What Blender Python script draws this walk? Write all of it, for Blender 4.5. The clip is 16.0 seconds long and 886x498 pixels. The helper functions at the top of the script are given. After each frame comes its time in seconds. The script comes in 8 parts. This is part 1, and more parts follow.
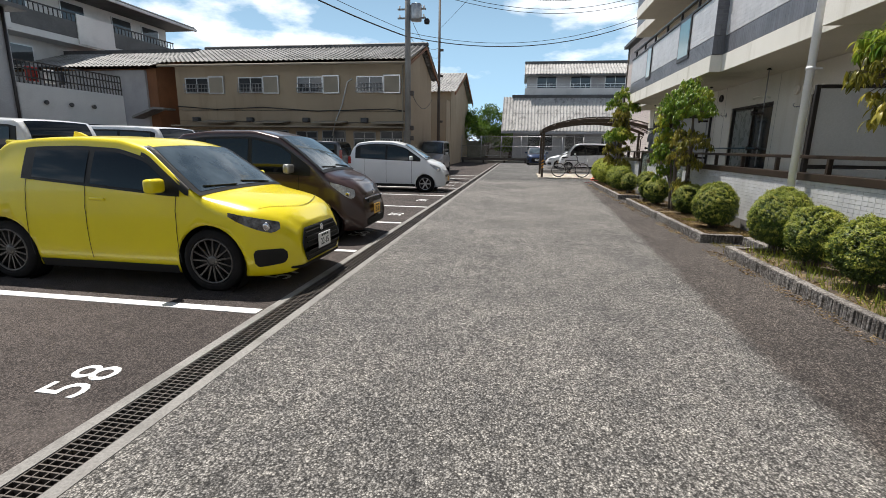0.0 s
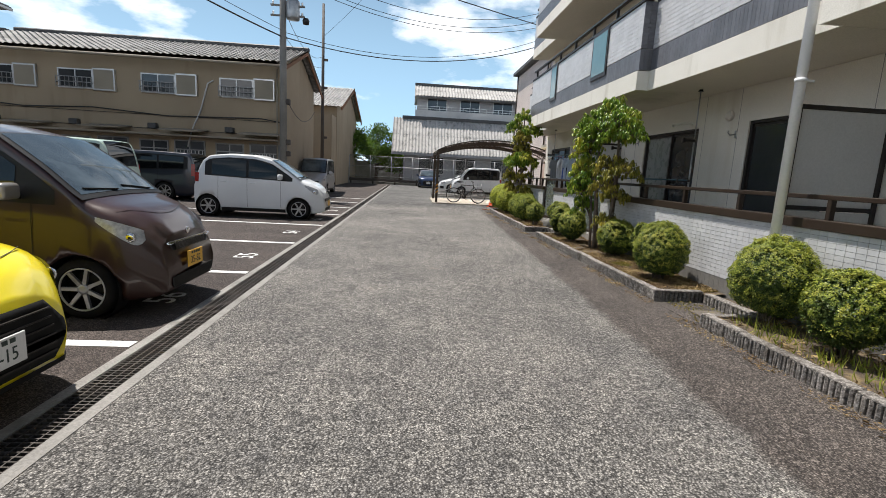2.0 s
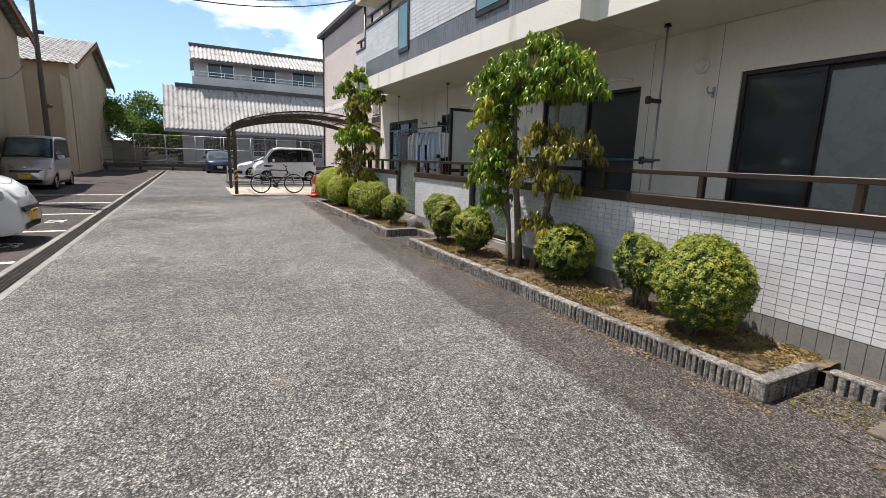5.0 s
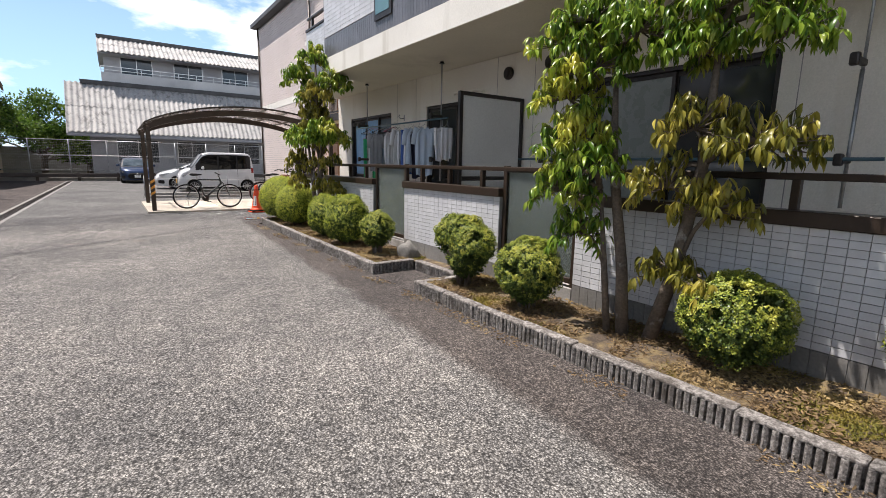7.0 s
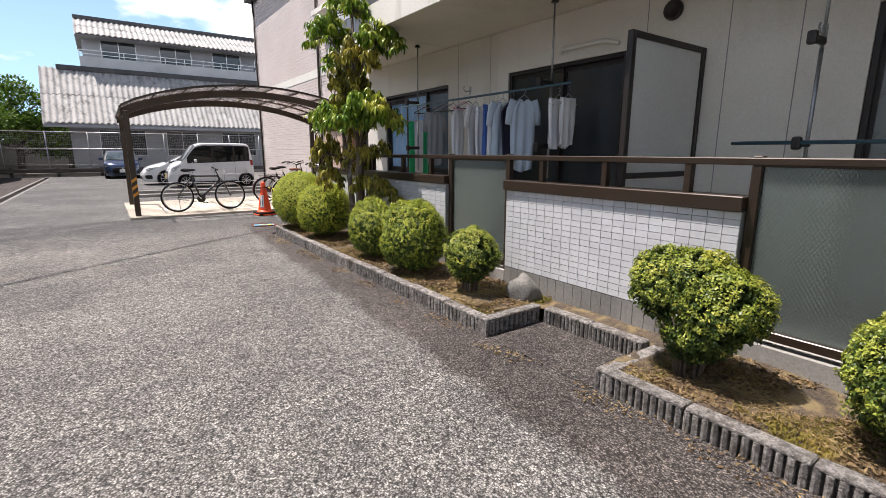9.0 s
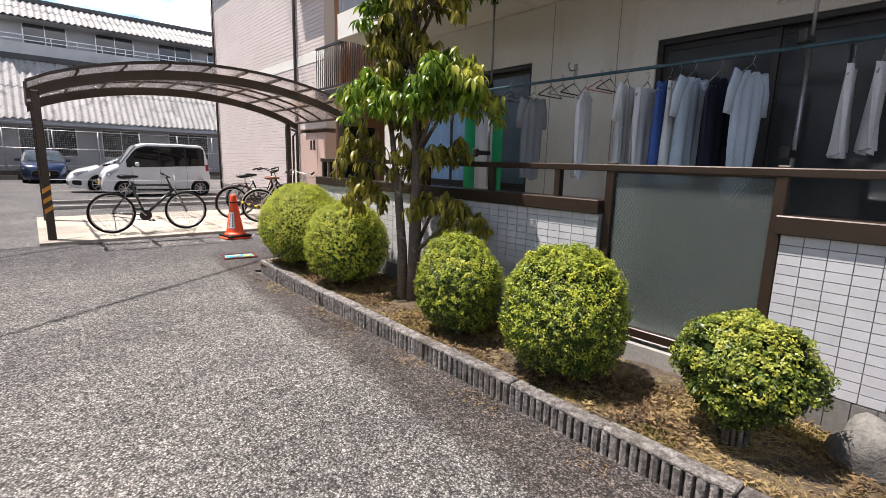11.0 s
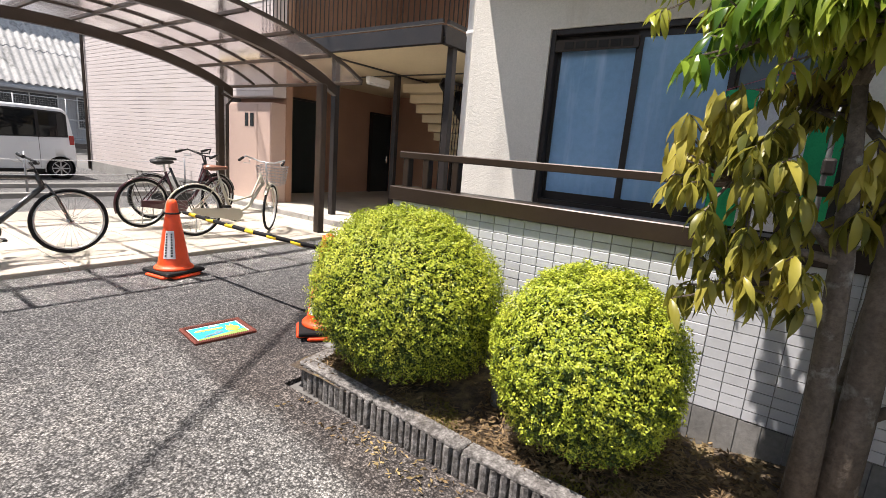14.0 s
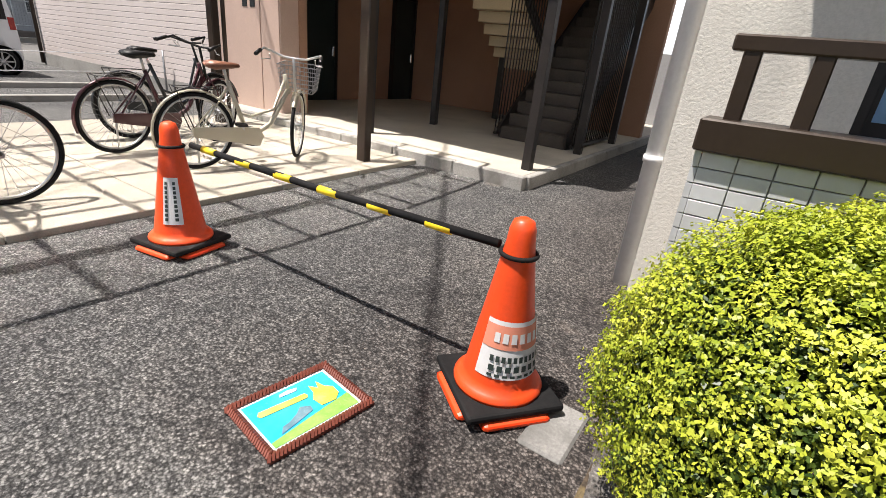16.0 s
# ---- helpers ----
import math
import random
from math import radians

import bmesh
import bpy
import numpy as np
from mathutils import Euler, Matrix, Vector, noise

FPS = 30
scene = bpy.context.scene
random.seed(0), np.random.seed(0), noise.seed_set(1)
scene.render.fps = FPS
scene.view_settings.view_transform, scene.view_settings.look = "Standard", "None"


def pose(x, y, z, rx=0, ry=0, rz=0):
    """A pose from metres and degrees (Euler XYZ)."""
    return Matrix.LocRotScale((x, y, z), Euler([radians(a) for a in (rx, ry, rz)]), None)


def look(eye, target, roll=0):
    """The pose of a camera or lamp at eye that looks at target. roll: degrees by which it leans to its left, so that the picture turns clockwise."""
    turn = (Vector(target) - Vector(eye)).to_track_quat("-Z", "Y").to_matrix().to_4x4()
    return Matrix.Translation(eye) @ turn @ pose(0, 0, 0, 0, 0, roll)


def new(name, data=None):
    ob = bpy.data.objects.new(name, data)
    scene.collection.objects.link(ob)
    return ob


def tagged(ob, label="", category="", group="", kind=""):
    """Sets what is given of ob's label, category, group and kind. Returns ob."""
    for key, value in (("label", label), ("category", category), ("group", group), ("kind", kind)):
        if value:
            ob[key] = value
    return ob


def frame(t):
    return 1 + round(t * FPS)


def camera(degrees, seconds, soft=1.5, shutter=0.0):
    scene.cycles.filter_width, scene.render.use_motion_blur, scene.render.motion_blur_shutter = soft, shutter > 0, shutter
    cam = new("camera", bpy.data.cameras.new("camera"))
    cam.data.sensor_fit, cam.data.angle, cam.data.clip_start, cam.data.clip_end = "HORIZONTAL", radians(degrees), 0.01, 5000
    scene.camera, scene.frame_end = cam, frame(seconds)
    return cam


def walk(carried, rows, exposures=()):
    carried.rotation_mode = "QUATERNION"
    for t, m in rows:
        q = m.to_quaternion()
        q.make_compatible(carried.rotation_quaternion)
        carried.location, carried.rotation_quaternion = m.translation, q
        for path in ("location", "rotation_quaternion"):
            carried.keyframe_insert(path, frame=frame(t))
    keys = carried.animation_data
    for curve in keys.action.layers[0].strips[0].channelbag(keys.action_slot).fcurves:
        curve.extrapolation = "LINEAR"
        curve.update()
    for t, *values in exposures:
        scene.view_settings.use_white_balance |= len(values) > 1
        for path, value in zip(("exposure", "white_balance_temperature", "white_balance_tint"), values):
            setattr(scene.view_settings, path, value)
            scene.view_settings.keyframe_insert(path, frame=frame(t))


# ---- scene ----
cam = camera(86.9, 16.0, soft=0.7)
METRES, EYE, TILT, LEAN, TURN = 21.4, 1.5, 0.0, 0.0, 9.1
ROWS = [
    (0.0, 0.0, 0.0, 0.0, 0.17, -12.32, -0.79),
    (0.5, 0.0022, 0.0306, -0.0007, -0.58, -11.48, -0.85),
    (1.0, 0.0065, 0.0609, -0.0007, -4.86, -11.48, -1.79),
    (1.5, 0.0089, 0.0922, 0.0001, -8.21, -10.16, -1.84),
    (2.0, 0.0126, 0.1225, -0.0005, -13.02, -9.39, -2.98),
    (2.5, 0.0151, 0.1553, -0.0002, -19.71, -8.42, -3.75),
    (3.0, 0.0161, 0.1867, -0.0002, -25.11, -8.93, -3.53),
    (3.5, 0.0209, 0.2193, -0.0004, -29.33, -10.2, -2.49),
    (6.0, 0.0618, 0.3702, -0.0008, -40.37, -10.07, -2.8),
    (6.5, 0.0725, 0.401, -0.0016, -42.38, -9.86, -2.74),
    (7.0, 0.0821, 0.4344, -0.0017, -43.86, -10.16, -1.08),
    (7.5, 0.0905, 0.4653, -0.0019, -45.99, -11.59, -0.27),
    (8.0, 0.0988, 0.4993, -0.0011, -45.27, -12.29, 0.44),
    (8.5, 0.1068, 0.5296, -0.001, -44.39, -12.54, -0.09),
    (9.0, 0.1186, 0.5613, -0.0007, -44.63, -11.66, -0.15),
    (11.5, 0.1655, 0.7211, -0.004, -51.94, -10.52, -2.39),
    (12.0, 0.1746, 0.7495, -0.0046, -53.93, -11.09, -3.37),
    (12.5, 0.1819, 0.7794, -0.0039, -56.05, -11.67, -3.4),
    (13.0, 0.1881, 0.807, -0.0029, -59.1, -11.71, -4.67),
    (13.5, 0.1964, 0.8362, -0.0023, -61.07, -11.7, -4.38),
    (14.0, 0.203, 0.8635, -0.0017, -63.31, -11.52, -4.53),
    (14.5, 0.2149, 0.8915, -0.0019, -65.53, -11.3, -4.29),
    (15.0, 0.2244, 0.917, -0.002, -66.87, -13.21, -4.53),
    (15.5, 0.2402, 0.9383, -0.0061, -66.77, -17.95, -5.24),
    (16.0, 0.258, 0.9548, -0.009, -64.52, -22.49, -5.71),
]
walk(cam, [(t, pose(0, 0, EYE, TILT, LEAN, TURN) @ pose(METRES * x, METRES * y, METRES * z, 90 + pitch, roll, yaw)) for t, x, y, z, yaw, pitch, roll in ROWS],
     exposures=[(0.0, 0.39, 6500, 10), (3.5, 0.59, 6500, 11), (7.0, 0.72, 6500, 15), (9.0, 0.76, 6500, 16), (12.5, 0.89, 6500, 17), (14.2, 1.0, 6500, 14), (15.3, 0.87, 6500, 12), (16.0, 0.72, 6500, 12)])

# ---- world and sun ----
SUN_DIR = Vector((-0.29, 0.27, 1.0)).normalized()          # from the ground towards the sun
world = bpy.data.worlds.new("sky")
scene.world = world
world.use_nodes = True
wn, wl = world.node_tree.nodes, world.node_tree.links
wn.clear()
w_out = wn.new("ShaderNodeOutputWorld")
w_bg = wn.new("ShaderNodeBackground")
w_sky = wn.new("ShaderNodeTexSky")
w_sky.sky_type = "NISHITA"
w_sky.sun_disc = False
w_sky.sun_elevation = math.asin(SUN_DIR.z)
w_sky.sun_rotation = math.atan2(SUN_DIR.x, SUN_DIR.y)
w_sky.air_density, w_sky.dust_density, w_sky.ozone_density = 1.0, 0.5, 1.2
w_co = wn.new("ShaderNodeTexCoord")
w_map = wn.new("ShaderNodeMapping")
w_map.inputs["Scale"].default_value = (1.0, 1.0, 2.6)
w_map.inputs["Location"].default_value = (0.35, 0.1, 0.18)
w_noise = wn.new("ShaderNodeTexNoise")
w_noise.inputs["Scale"].default_value = 2.6
w_noise.inputs["Detail"].default_value = 9
w_noise.inputs["Roughness"].default_value = 0.55
w_ramp = wn.new("ShaderNodeValToRGB")
w_ramp.color_ramp.elements[0].position, w_ramp.color_ramp.elements[1].position = 0.47, 0.58
w_mix = wn.new("ShaderNodeMix")
w_mix.data_type = "RGBA"
w_mix.inputs["B"].default_value = (26.0, 26.4, 27.0, 1)
wl.new(w_co.outputs["Generated"], w_map.inputs["Vector"])
wl.new(w_map.outputs["Vector"], w_noise.inputs["Vector"])
wl.new(w_noise.outputs["Fac"], w_ramp.inputs["Fac"])
w_sep = wn.new("ShaderNodeSeparateXYZ")
w_hor = wn.new("ShaderNodeMapRange")
w_hor.inputs["From Min"].default_value, w_hor.inputs["From Max"].default_value = 0.55, 0.0
w_hor.inputs["To Max"].default_value = 0.9
w_haze = wn.new("ShaderNodeMix")
w_haze.data_type = "RGBA"
w_haze.inputs["B"].default_value = (9.5, 15.5, 21.0, 1)
wl.new(w_co.outputs["Generated"], w_sep.inputs["Vector"])
wl.new(w_sep.outputs["Z"], w_hor.inputs["Value"])
w_low = wn.new("ShaderNodeMapRange")
w_low.inputs["From Min"].default_value, w_low.inputs["From Max"].default_value = 0.62, 0.3
w_low.inputs["To Min"].default_value = 0.15
w_clo = wn.new("ShaderNodeMath")
w_clo.operation = "MULTIPLY"
wl.new(w_sep.outputs["Z"], w_low.inputs["Value"])
wl.new(w_ramp.outputs["Color"], w_clo.inputs[0])
wl.new(w_low.outputs["Result"], w_clo.inputs[1])
wl.new(w_clo.outputs[0], w_mix.inputs["Factor"])
wl.new(w_hor.outputs["Result"], w_haze.inputs["Factor"])
wl.new(w_sky.outputs["Color"], w_haze.inputs["A"])
wl.new(w_haze.outputs["Result"], w_mix.inputs["A"])
wl.new(w_mix.outputs["Result"], w_bg.inputs["Color"])
w_bg.inputs["Strength"].default_value = 0.046
wl.new(w_bg.outputs["Background"], w_out.inputs["Surface"])

sun_data = bpy.data.lights.new("sun", "SUN")
sun_data.energy, sun_data.angle, sun_data.color = 5.2, radians(0.53), (1.0, 0.95, 0.88)
sun = new("sun", sun_data)
sun.matrix_world = look(SUN_DIR * 60, (0, 0, 0))


# ---- materials ----
def _nodes(name):
    m = bpy.data.materials.new(name)
    m.use_nodes = True
    n, l = m.node_tree.nodes, m.node_tree.links
    return m, n, l, n["Principled BSDF"]


def _noise(n, l, vec, scale, detail=4, rough=0.55):
    t = n.new("ShaderNodeTexNoise")
    t.inputs["Scale"].default_value, t.inputs["Detail"].default_value, t.inputs["Roughness"].default_value = scale, detail, rough
    l.new(vec, t.inputs["Vector"])
    return t.outputs["Fac"]


def _ramp(n, l, fac, a, b, ca=(0, 0, 0, 1), cb=(1, 1, 1, 1)):
    r = n.new("ShaderNodeValToRGB")
    e = r.color_ramp.elements
    e[0].position, e[1].position, e[0].color, e[1].color = a, b, ca, cb
    l.new(fac, r.inputs["Fac"])
    return r.outputs["Color"]


def _mix(n, l, fac, a, b, mode="MIX"):
    x = n.new("ShaderNodeMix")
    x.data_type, x.blend_type = "RGBA", mode
    for sock, v in ((x.inputs["Factor"], fac), (x.inputs["A"], a), (x.inputs["B"], b)):
        if isinstance(v, (int, float, tuple)):
            sock.default_value = v
        else:
            l.new(v, sock)
    return x.outputs["Result"]


def rgba(c):
    return (c[0], c[1], c[2], 1.0)


def surf(name, c1, c2=None, rough=0.7, big=1.5, fine=60.0, grain=0.25, bump=0.2, metal=0.0, spec=0.5, rand=0.0, island=0.0,
         stain=None, stain_scale=0.7, stain_at=(0.52, 0.7), coat=0.0, streak=False, rvar=0.1):
    """Two-scale surface: big patches from c1 to c2, fine grain, bump, stains with their own shape, spread between pieces."""
    m, n, l, b = _nodes(name)
    c2 = c2 or tuple(v * 0.8 for v in c1)
    pos = n.new("ShaderNodeNewGeometry").outputs["Position"]
    if streak:
        mp = n.new("ShaderNodeMapping")
        mp.inputs["Scale"].default_value = (1, 1, 0.12)
        l.new(pos, mp.inputs["Vector"])
        spos = mp.outputs["Vector"]
    else:
        spos = pos
    col = _mix(n, l, _ramp(n, l, _noise(n, l, pos, big), 0.35, 0.65), rgba(c1), rgba(c2))
    fn = _noise(n, l, pos, fine, 5, 0.65)
    g = _ramp(n, l, fn, 0.3, 0.7, (1 - grain,) * 3 + (1,), (1 + grain * 0.6,) * 3 + (1,))
    col = _mix(n, l, 1.0, col, g, "MULTIPLY")
    if stain:
        sf = _ramp(n, l, _noise(n, l, spos, stain_scale * (4 if streak else 1), 6, 0.6), *stain_at)
        col = _mix(n, l, sf, col, rgba(stain))
    if rand or island:
        src = n.new("ShaderNodeObjectInfo").outputs["Random"] if rand else n.new("ShaderNodeNewGeometry").outputs["Random Per Island"]
        k = rand or island
        col = _mix(n, l, 1.0, col, _ramp(n, l, src, 0, 1, (1 - k,) * 3 + (1,), (1 + k * 0.5,) * 3 + (1,)), "MULTIPLY")
    l.new(col, b.inputs["Base Color"])
    b.inputs["Metallic"].default_value = metal
    b.inputs["Specular IOR Level"].default_value = spec
    if coat:
        b.inputs["Coat Weight"].default_value, b.inputs["Coat Roughness"].default_value = coat, 0.04
    rr = n.new("ShaderNodeMapRange")
    rr.inputs["To Min"].default_value, rr.inputs["To Max"].default_value = max(rough - rvar, 0.02), min(rough + rvar, 1)
    l.new(_noise(n, l, pos, big * 6), rr.inputs["Value"])
    l.new(rr.outputs["Result"], b.inputs["Roughness"])
    if bump:
        bp = n.new("ShaderNodeBump")
        bp.inputs["Strength"].default_value, bp.inputs["Distance"].default_value = bump, 0.01
        l.new(fn, bp.inputs["Height"])
        l.new(bp.outputs["Normal"], b.inputs["Normal"])
    return m


def asphalt(name, dark, light, patch, stone=95.0, wear=0.45):
    """Worn asphalt with light chippings."""
    m, n, l, b = _nodes(name)
    pos = n.new("ShaderNodeNewGeometry").outputs["Position"]
    v = n.new("ShaderNodeTexVoronoi")
    v.inputs["Scale"].default_value = stone
    l.new(pos, v.inputs["Vector"])
    bw = n.new("ShaderNodeRGBToBW")
    l.new(v.outputs["Color"], bw.inputs["Color"])
    stones = _ramp(n, l, bw.outputs["Val"], 0.25, 0.85, rgba(dark), rgba(light))
    gap = _ramp(n, l, v.outputs["Distance"], 0.3, 0.75, (1, 1, 1, 1), (0.32, 0.32, 0.32, 1))
    col = _mix(n, l, 1.0, stones, gap, "MULTIPLY")
    big = _ramp(n, l, _noise(n, l, pos, 0.55, 6, 0.6), 0.38, 0.66, (0.74, 0.74, 0.75, 1), (1.16, 1.15, 1.13, 1))
    mid = _ramp(n, l, _noise(n, l, pos, 7, 6, 0.65), 0.3, 0.7, (0.78, 0.78, 0.78, 1), (1.15, 1.15, 1.15, 1))
    col = _mix(n, l, 1.0, _mix(n, l, 1.0, col, big, "MULTIPLY"), mid, "MULTIPLY")
    col = _mix(n, l, _ramp(n, l, _noise(n, l, pos, 0.9, 5, 0.7), 0.56, 0.72, (0, 0, 0, 1), (wear,) * 3 + (1,)), col, rgba(patch))
    l.new(col, b.inputs["Base Color"])
    b.inputs["Roughness"].default_value, b.inputs["Specular IOR Level"].default_value = 0.88, 0.3
    bp = n.new("ShaderNodeBump")
    bp.inputs["Strength"].default_value, bp.inputs["Distance"].default_value = 0.9, 0.006
    bp.invert = True
    l.new(v.outputs["Distance"], bp.inputs["Height"])
    l.new(bp.outputs["Normal"], b.inputs["Normal"])
    return m


def drive_asphalt(name):
    """The drive's worn asphalt, a darker, finer band along the bed and before the entrance, with ragged edges."""
    m, n, l, b = _nodes(name)
    pos = n.new("ShaderNodeNewGeometry").outputs["Position"]
    v = n.new("ShaderNodeTexVoronoi")
    v.inputs["Scale"].default_value = 88
    wv = n.new("ShaderNodeTexNoise")
    wv.inputs["Scale"].default_value, wv.inputs["Detail"].default_value = 160, 2
    l.new(pos, wv.inputs["Vector"])
    l.new(_mix(n, l, 0.014, pos, wv.outputs["Color"], "ADD"), v.inputs["Vector"])
    bw = n.new("ShaderNodeRGBToBW")
    l.new(v.outputs["Color"], bw.inputs["Color"])
    worn = _ramp(n, l, bw.outputs["Val"], 0.22, 0.8, (0.12, 0.117, 0.115, 1), (0.47, 0.46, 0.448, 1))
    dark = _ramp(n, l, bw.outputs["Val"], 0.3, 0.85, (0.075, 0.064, 0.06, 1), (0.265, 0.238, 0.225, 1))
    sep = n.new("ShaderNodeSeparateXYZ")
    l.new(pos, sep.inputs["Vector"])
    wob = n.new("ShaderNodeMath")
    wob.operation = "MULTIPLY_ADD"
    wob.inputs[1].default_value = 0.36
    l.new(_noise(n, l, pos, 1.3, 6, 0.65), wob.inputs[0])
    slant = n.new("ShaderNodeMath")
    slant.operation = "MULTIPLY_ADD"
    slant.inputs[1].default_value = -0.05
    l.new(sep.outputs["Y"], slant.inputs[0])
    l.new(sep.outputs["X"], slant.inputs[2])
    l.new(slant.outputs[0], wob.inputs[2])
    far = n.new("ShaderNodeMath")
    far.operation = "MULTIPLY_ADD"
    far.inputs[1].default_value = 1.6
    l.new(_noise(n, l, pos, 0.8, 6, 0.65), far.inputs[0])
    l.new(sep.outputs["Y"], far.inputs[2])
    band, ent = n.new("ShaderNodeMapRange"), n.new("ShaderNodeMapRange")
    for q, a, c, src in ((band, 1.8, 1.93, wob), (ent, 22.2, 24.0, far)):
        q.inputs["From Min"].default_value, q.inputs["From Max"].default_value = a, c
        l.new(src.outputs[0], q.inputs["Value"])
    grey = _ramp(n, l, bw.outputs["Val"], 0.28, 0.85, (0.085, 0.085, 0.088, 1), (0.31, 0.31, 0.312, 1))
    col = _mix(n, l, ent.outputs["Result"], _mix(n, l, band.outputs["Result"], worn, dark), grey)
    gap = _ramp(n, l, v.outputs["Distance"], 0.28, 0.66, (1, 1, 1, 1), (0.24, 0.24, 0.24, 1))
    col = _mix(n, l, 1.0, col, gap, "MULTIPLY")
    for sc, lo, hi in ((0.45, 0.72, 1.2), (2.2, 0.82, 1.14), (9.0, 0.74, 1.22), (30.0, 0.46, 1.5)):
        k = _ramp(n, l, _noise(n, l, pos, sc, 5, 0.65), 0.33, 0.67, (lo, lo, lo * 1.01, 1), (hi, hi * 0.99, hi * 0.97, 1))
        col = _mix(n, l, 1.0, col, k, "MULTIPLY")
    rust = _ramp(n, l, _noise(n, l, pos, 0.8, 4, 0.6), 0.66, 0.74, (0, 0, 0, 1), (0.35, 0.35, 0.35, 1))
    col = _mix(n, l, rust, col, (0.3, 0.24, 0.2, 1))
    l.new(col, b.inputs["Base Color"])
    b.inputs["Roughness"].default_value, b.inputs["Specular IOR Level"].default_value = 0.85, 0.3
    bp = n.new("ShaderNodeBump")
    bp.inputs["Strength"].default_value, bp.inputs["Distance"].default_value = 1.0, 0.008
    bp.invert = True
    l.new(v.outputs["Distance"], bp.inputs["Height"])
    l.new(bp.outputs["Normal"], b.inputs["Normal"])
    return m


def glass(name, tint=(0.8, 0.86, 0.86), rough=0.0, alpha=1.0, ior=1.45):
    m, n, l, b = _nodes(name)
    b.inputs["Base Color"].default_value = rgba(tint)
    b.inputs["Transmission Weight"].default_value = alpha
    b.inputs["Roughness"].default_value = rough
    b.inputs["IOR"].default_value = ior
    return m


def leafy(name, c1, c2, c3=None, rough=0.5, big=3.0, trans=0.25):
    """Leaves: colour spread per leaf and per clump, a little light through them."""
    m, n, l, b = _nodes(name)
    g = n.new("ShaderNodeNewGeometry")
    col = _ramp(n, l, g.outputs["Random Per Island"], 0.1, 0.9, rgba(c1), rgba(c2))
    if c3:
        f = _ramp(n, l, _noise(n, l, g.outputs["Position"], big, 3), 0.5, 0.66)
        col = _mix(n, l, f, col, rgba(c3))
    l.new(col, b.inputs["Base Color"])
    b.inputs["Roughness"].default_value = rough
    b.inputs["Specular IOR Level"].default_value = 0.35
    tr = n.new("ShaderNodeBsdfTranslucent")
    l.new(col, tr.inputs["Color"])
    mx = n.new("ShaderNodeMixShader")
    mx.inputs["Fac"].default_value = trans
    l.new(b.outputs["BSDF"], mx.inputs[1])
    l.new(tr.outputs["BSDF"], mx.inputs[2])
    l.new(mx.outputs["Shader"], n["Material Output"].inputs["Surface"])
    return m


M = {}
M["asphalt"] = drive_asphalt("worn_asphalt")
M["asphalt_back"] = asphalt("back_asphalt", (0.07, 0.07, 0.07), (0.3, 0.295, 0.285), (0.17, 0.165, 0.16), 80, 0.4)
M["asphalt_lot"] = asphalt("parking_asphalt", (0.045, 0.036, 0.033), (0.16, 0.135, 0.125), (0.125, 0.108, 0.098), 110, 0.5)
M["far_ground"] = surf("far_ground", (0.12, 0.115, 0.105), (0.16, 0.15, 0.14), 0.9, 0.2, 20, 0.3, 0.3)
M["concrete"] = surf("concrete", (0.36, 0.345, 0.32), (0.28, 0.27, 0.25), 0.85, 1.2, 70, 0.25, 0.25, stain=(0.16, 0.15, 0.135), stain_scale=1.6)
M["rim"] = surf("drain_rim_concrete", (0.27, 0.26, 0.245), (0.2, 0.193, 0.182), 0.9, 1.5, 70, 0.3, 0.3, stain=(0.13, 0.125, 0.115), stain_scale=2.5)
M["slab"] = surf("carport_slab", (0.4, 0.36, 0.295), (0.32, 0.29, 0.24), 0.85, 0.9, 80, 0.2, 0.2, stain=(0.26, 0.235, 0.2), stain_scale=1.1, rand=0.12)
M["kerb"] = surf("kerb_stone", (0.43, 0.4, 0.37), (0.14, 0.125, 0.112), 0.9, 30, 90, 0.6, 2.0, stain=(0.09, 0.075, 0.062), stain_scale=4.0, rand=0.2)
M["soil"] = surf("soil", (0.1, 0.072, 0.047), (0.055, 0.04, 0.027), 0.95, 6, 45, 0.6, 1.2, stain=(0.17, 0.125, 0.06), stain_scale=7.0, stain_at=(0.48, 0.62))
M["litter"] = leafy("dry_litter", (0.24, 0.16, 0.075), (0.1, 0.065, 0.035), (0.34, 0.25, 0.11), 0.8, 2.0, 0.1)
M["moss"] = leafy("moss", (0.2, 0.165, 0.03), (0.11, 0.11, 0.02), (0.27, 0.2, 0.04), 0.8, 2.0, 0.15)
M["tile_white"] = surf("white_wall_tile", (0.58, 0.585, 0.6), (0.51, 0.515, 0.53), 0.35, 3, 25, 0.06, 0.03, rand=0.07, rvar=0.12)
M["tile_white_b"] = surf("white_wall_tile_joined", (0.58, 0.585, 0.6), (0.51, 0.515, 0.53), 0.35, 3, 25, 0.06, 0.03, island=0.07, rvar=0.12)
M["tile_grey"] = surf("grey_tile", (0.15, 0.155, 0.175), (0.11, 0.115, 0.13), 0.4, 2, 30, 0.12, 0.05, island=0.15)
M["grout"] = surf("grout", (0.3, 0.295, 0.29), (0.22, 0.216, 0.21), 0.95, 3, 60, 0.2, 0.2)
M["plinth"] = surf("plinth_tile", (0.24, 0.23, 0.215), (0.16, 0.155, 0.145), 0.7, 2, 40, 0.2, 0.2, rand=0.15)
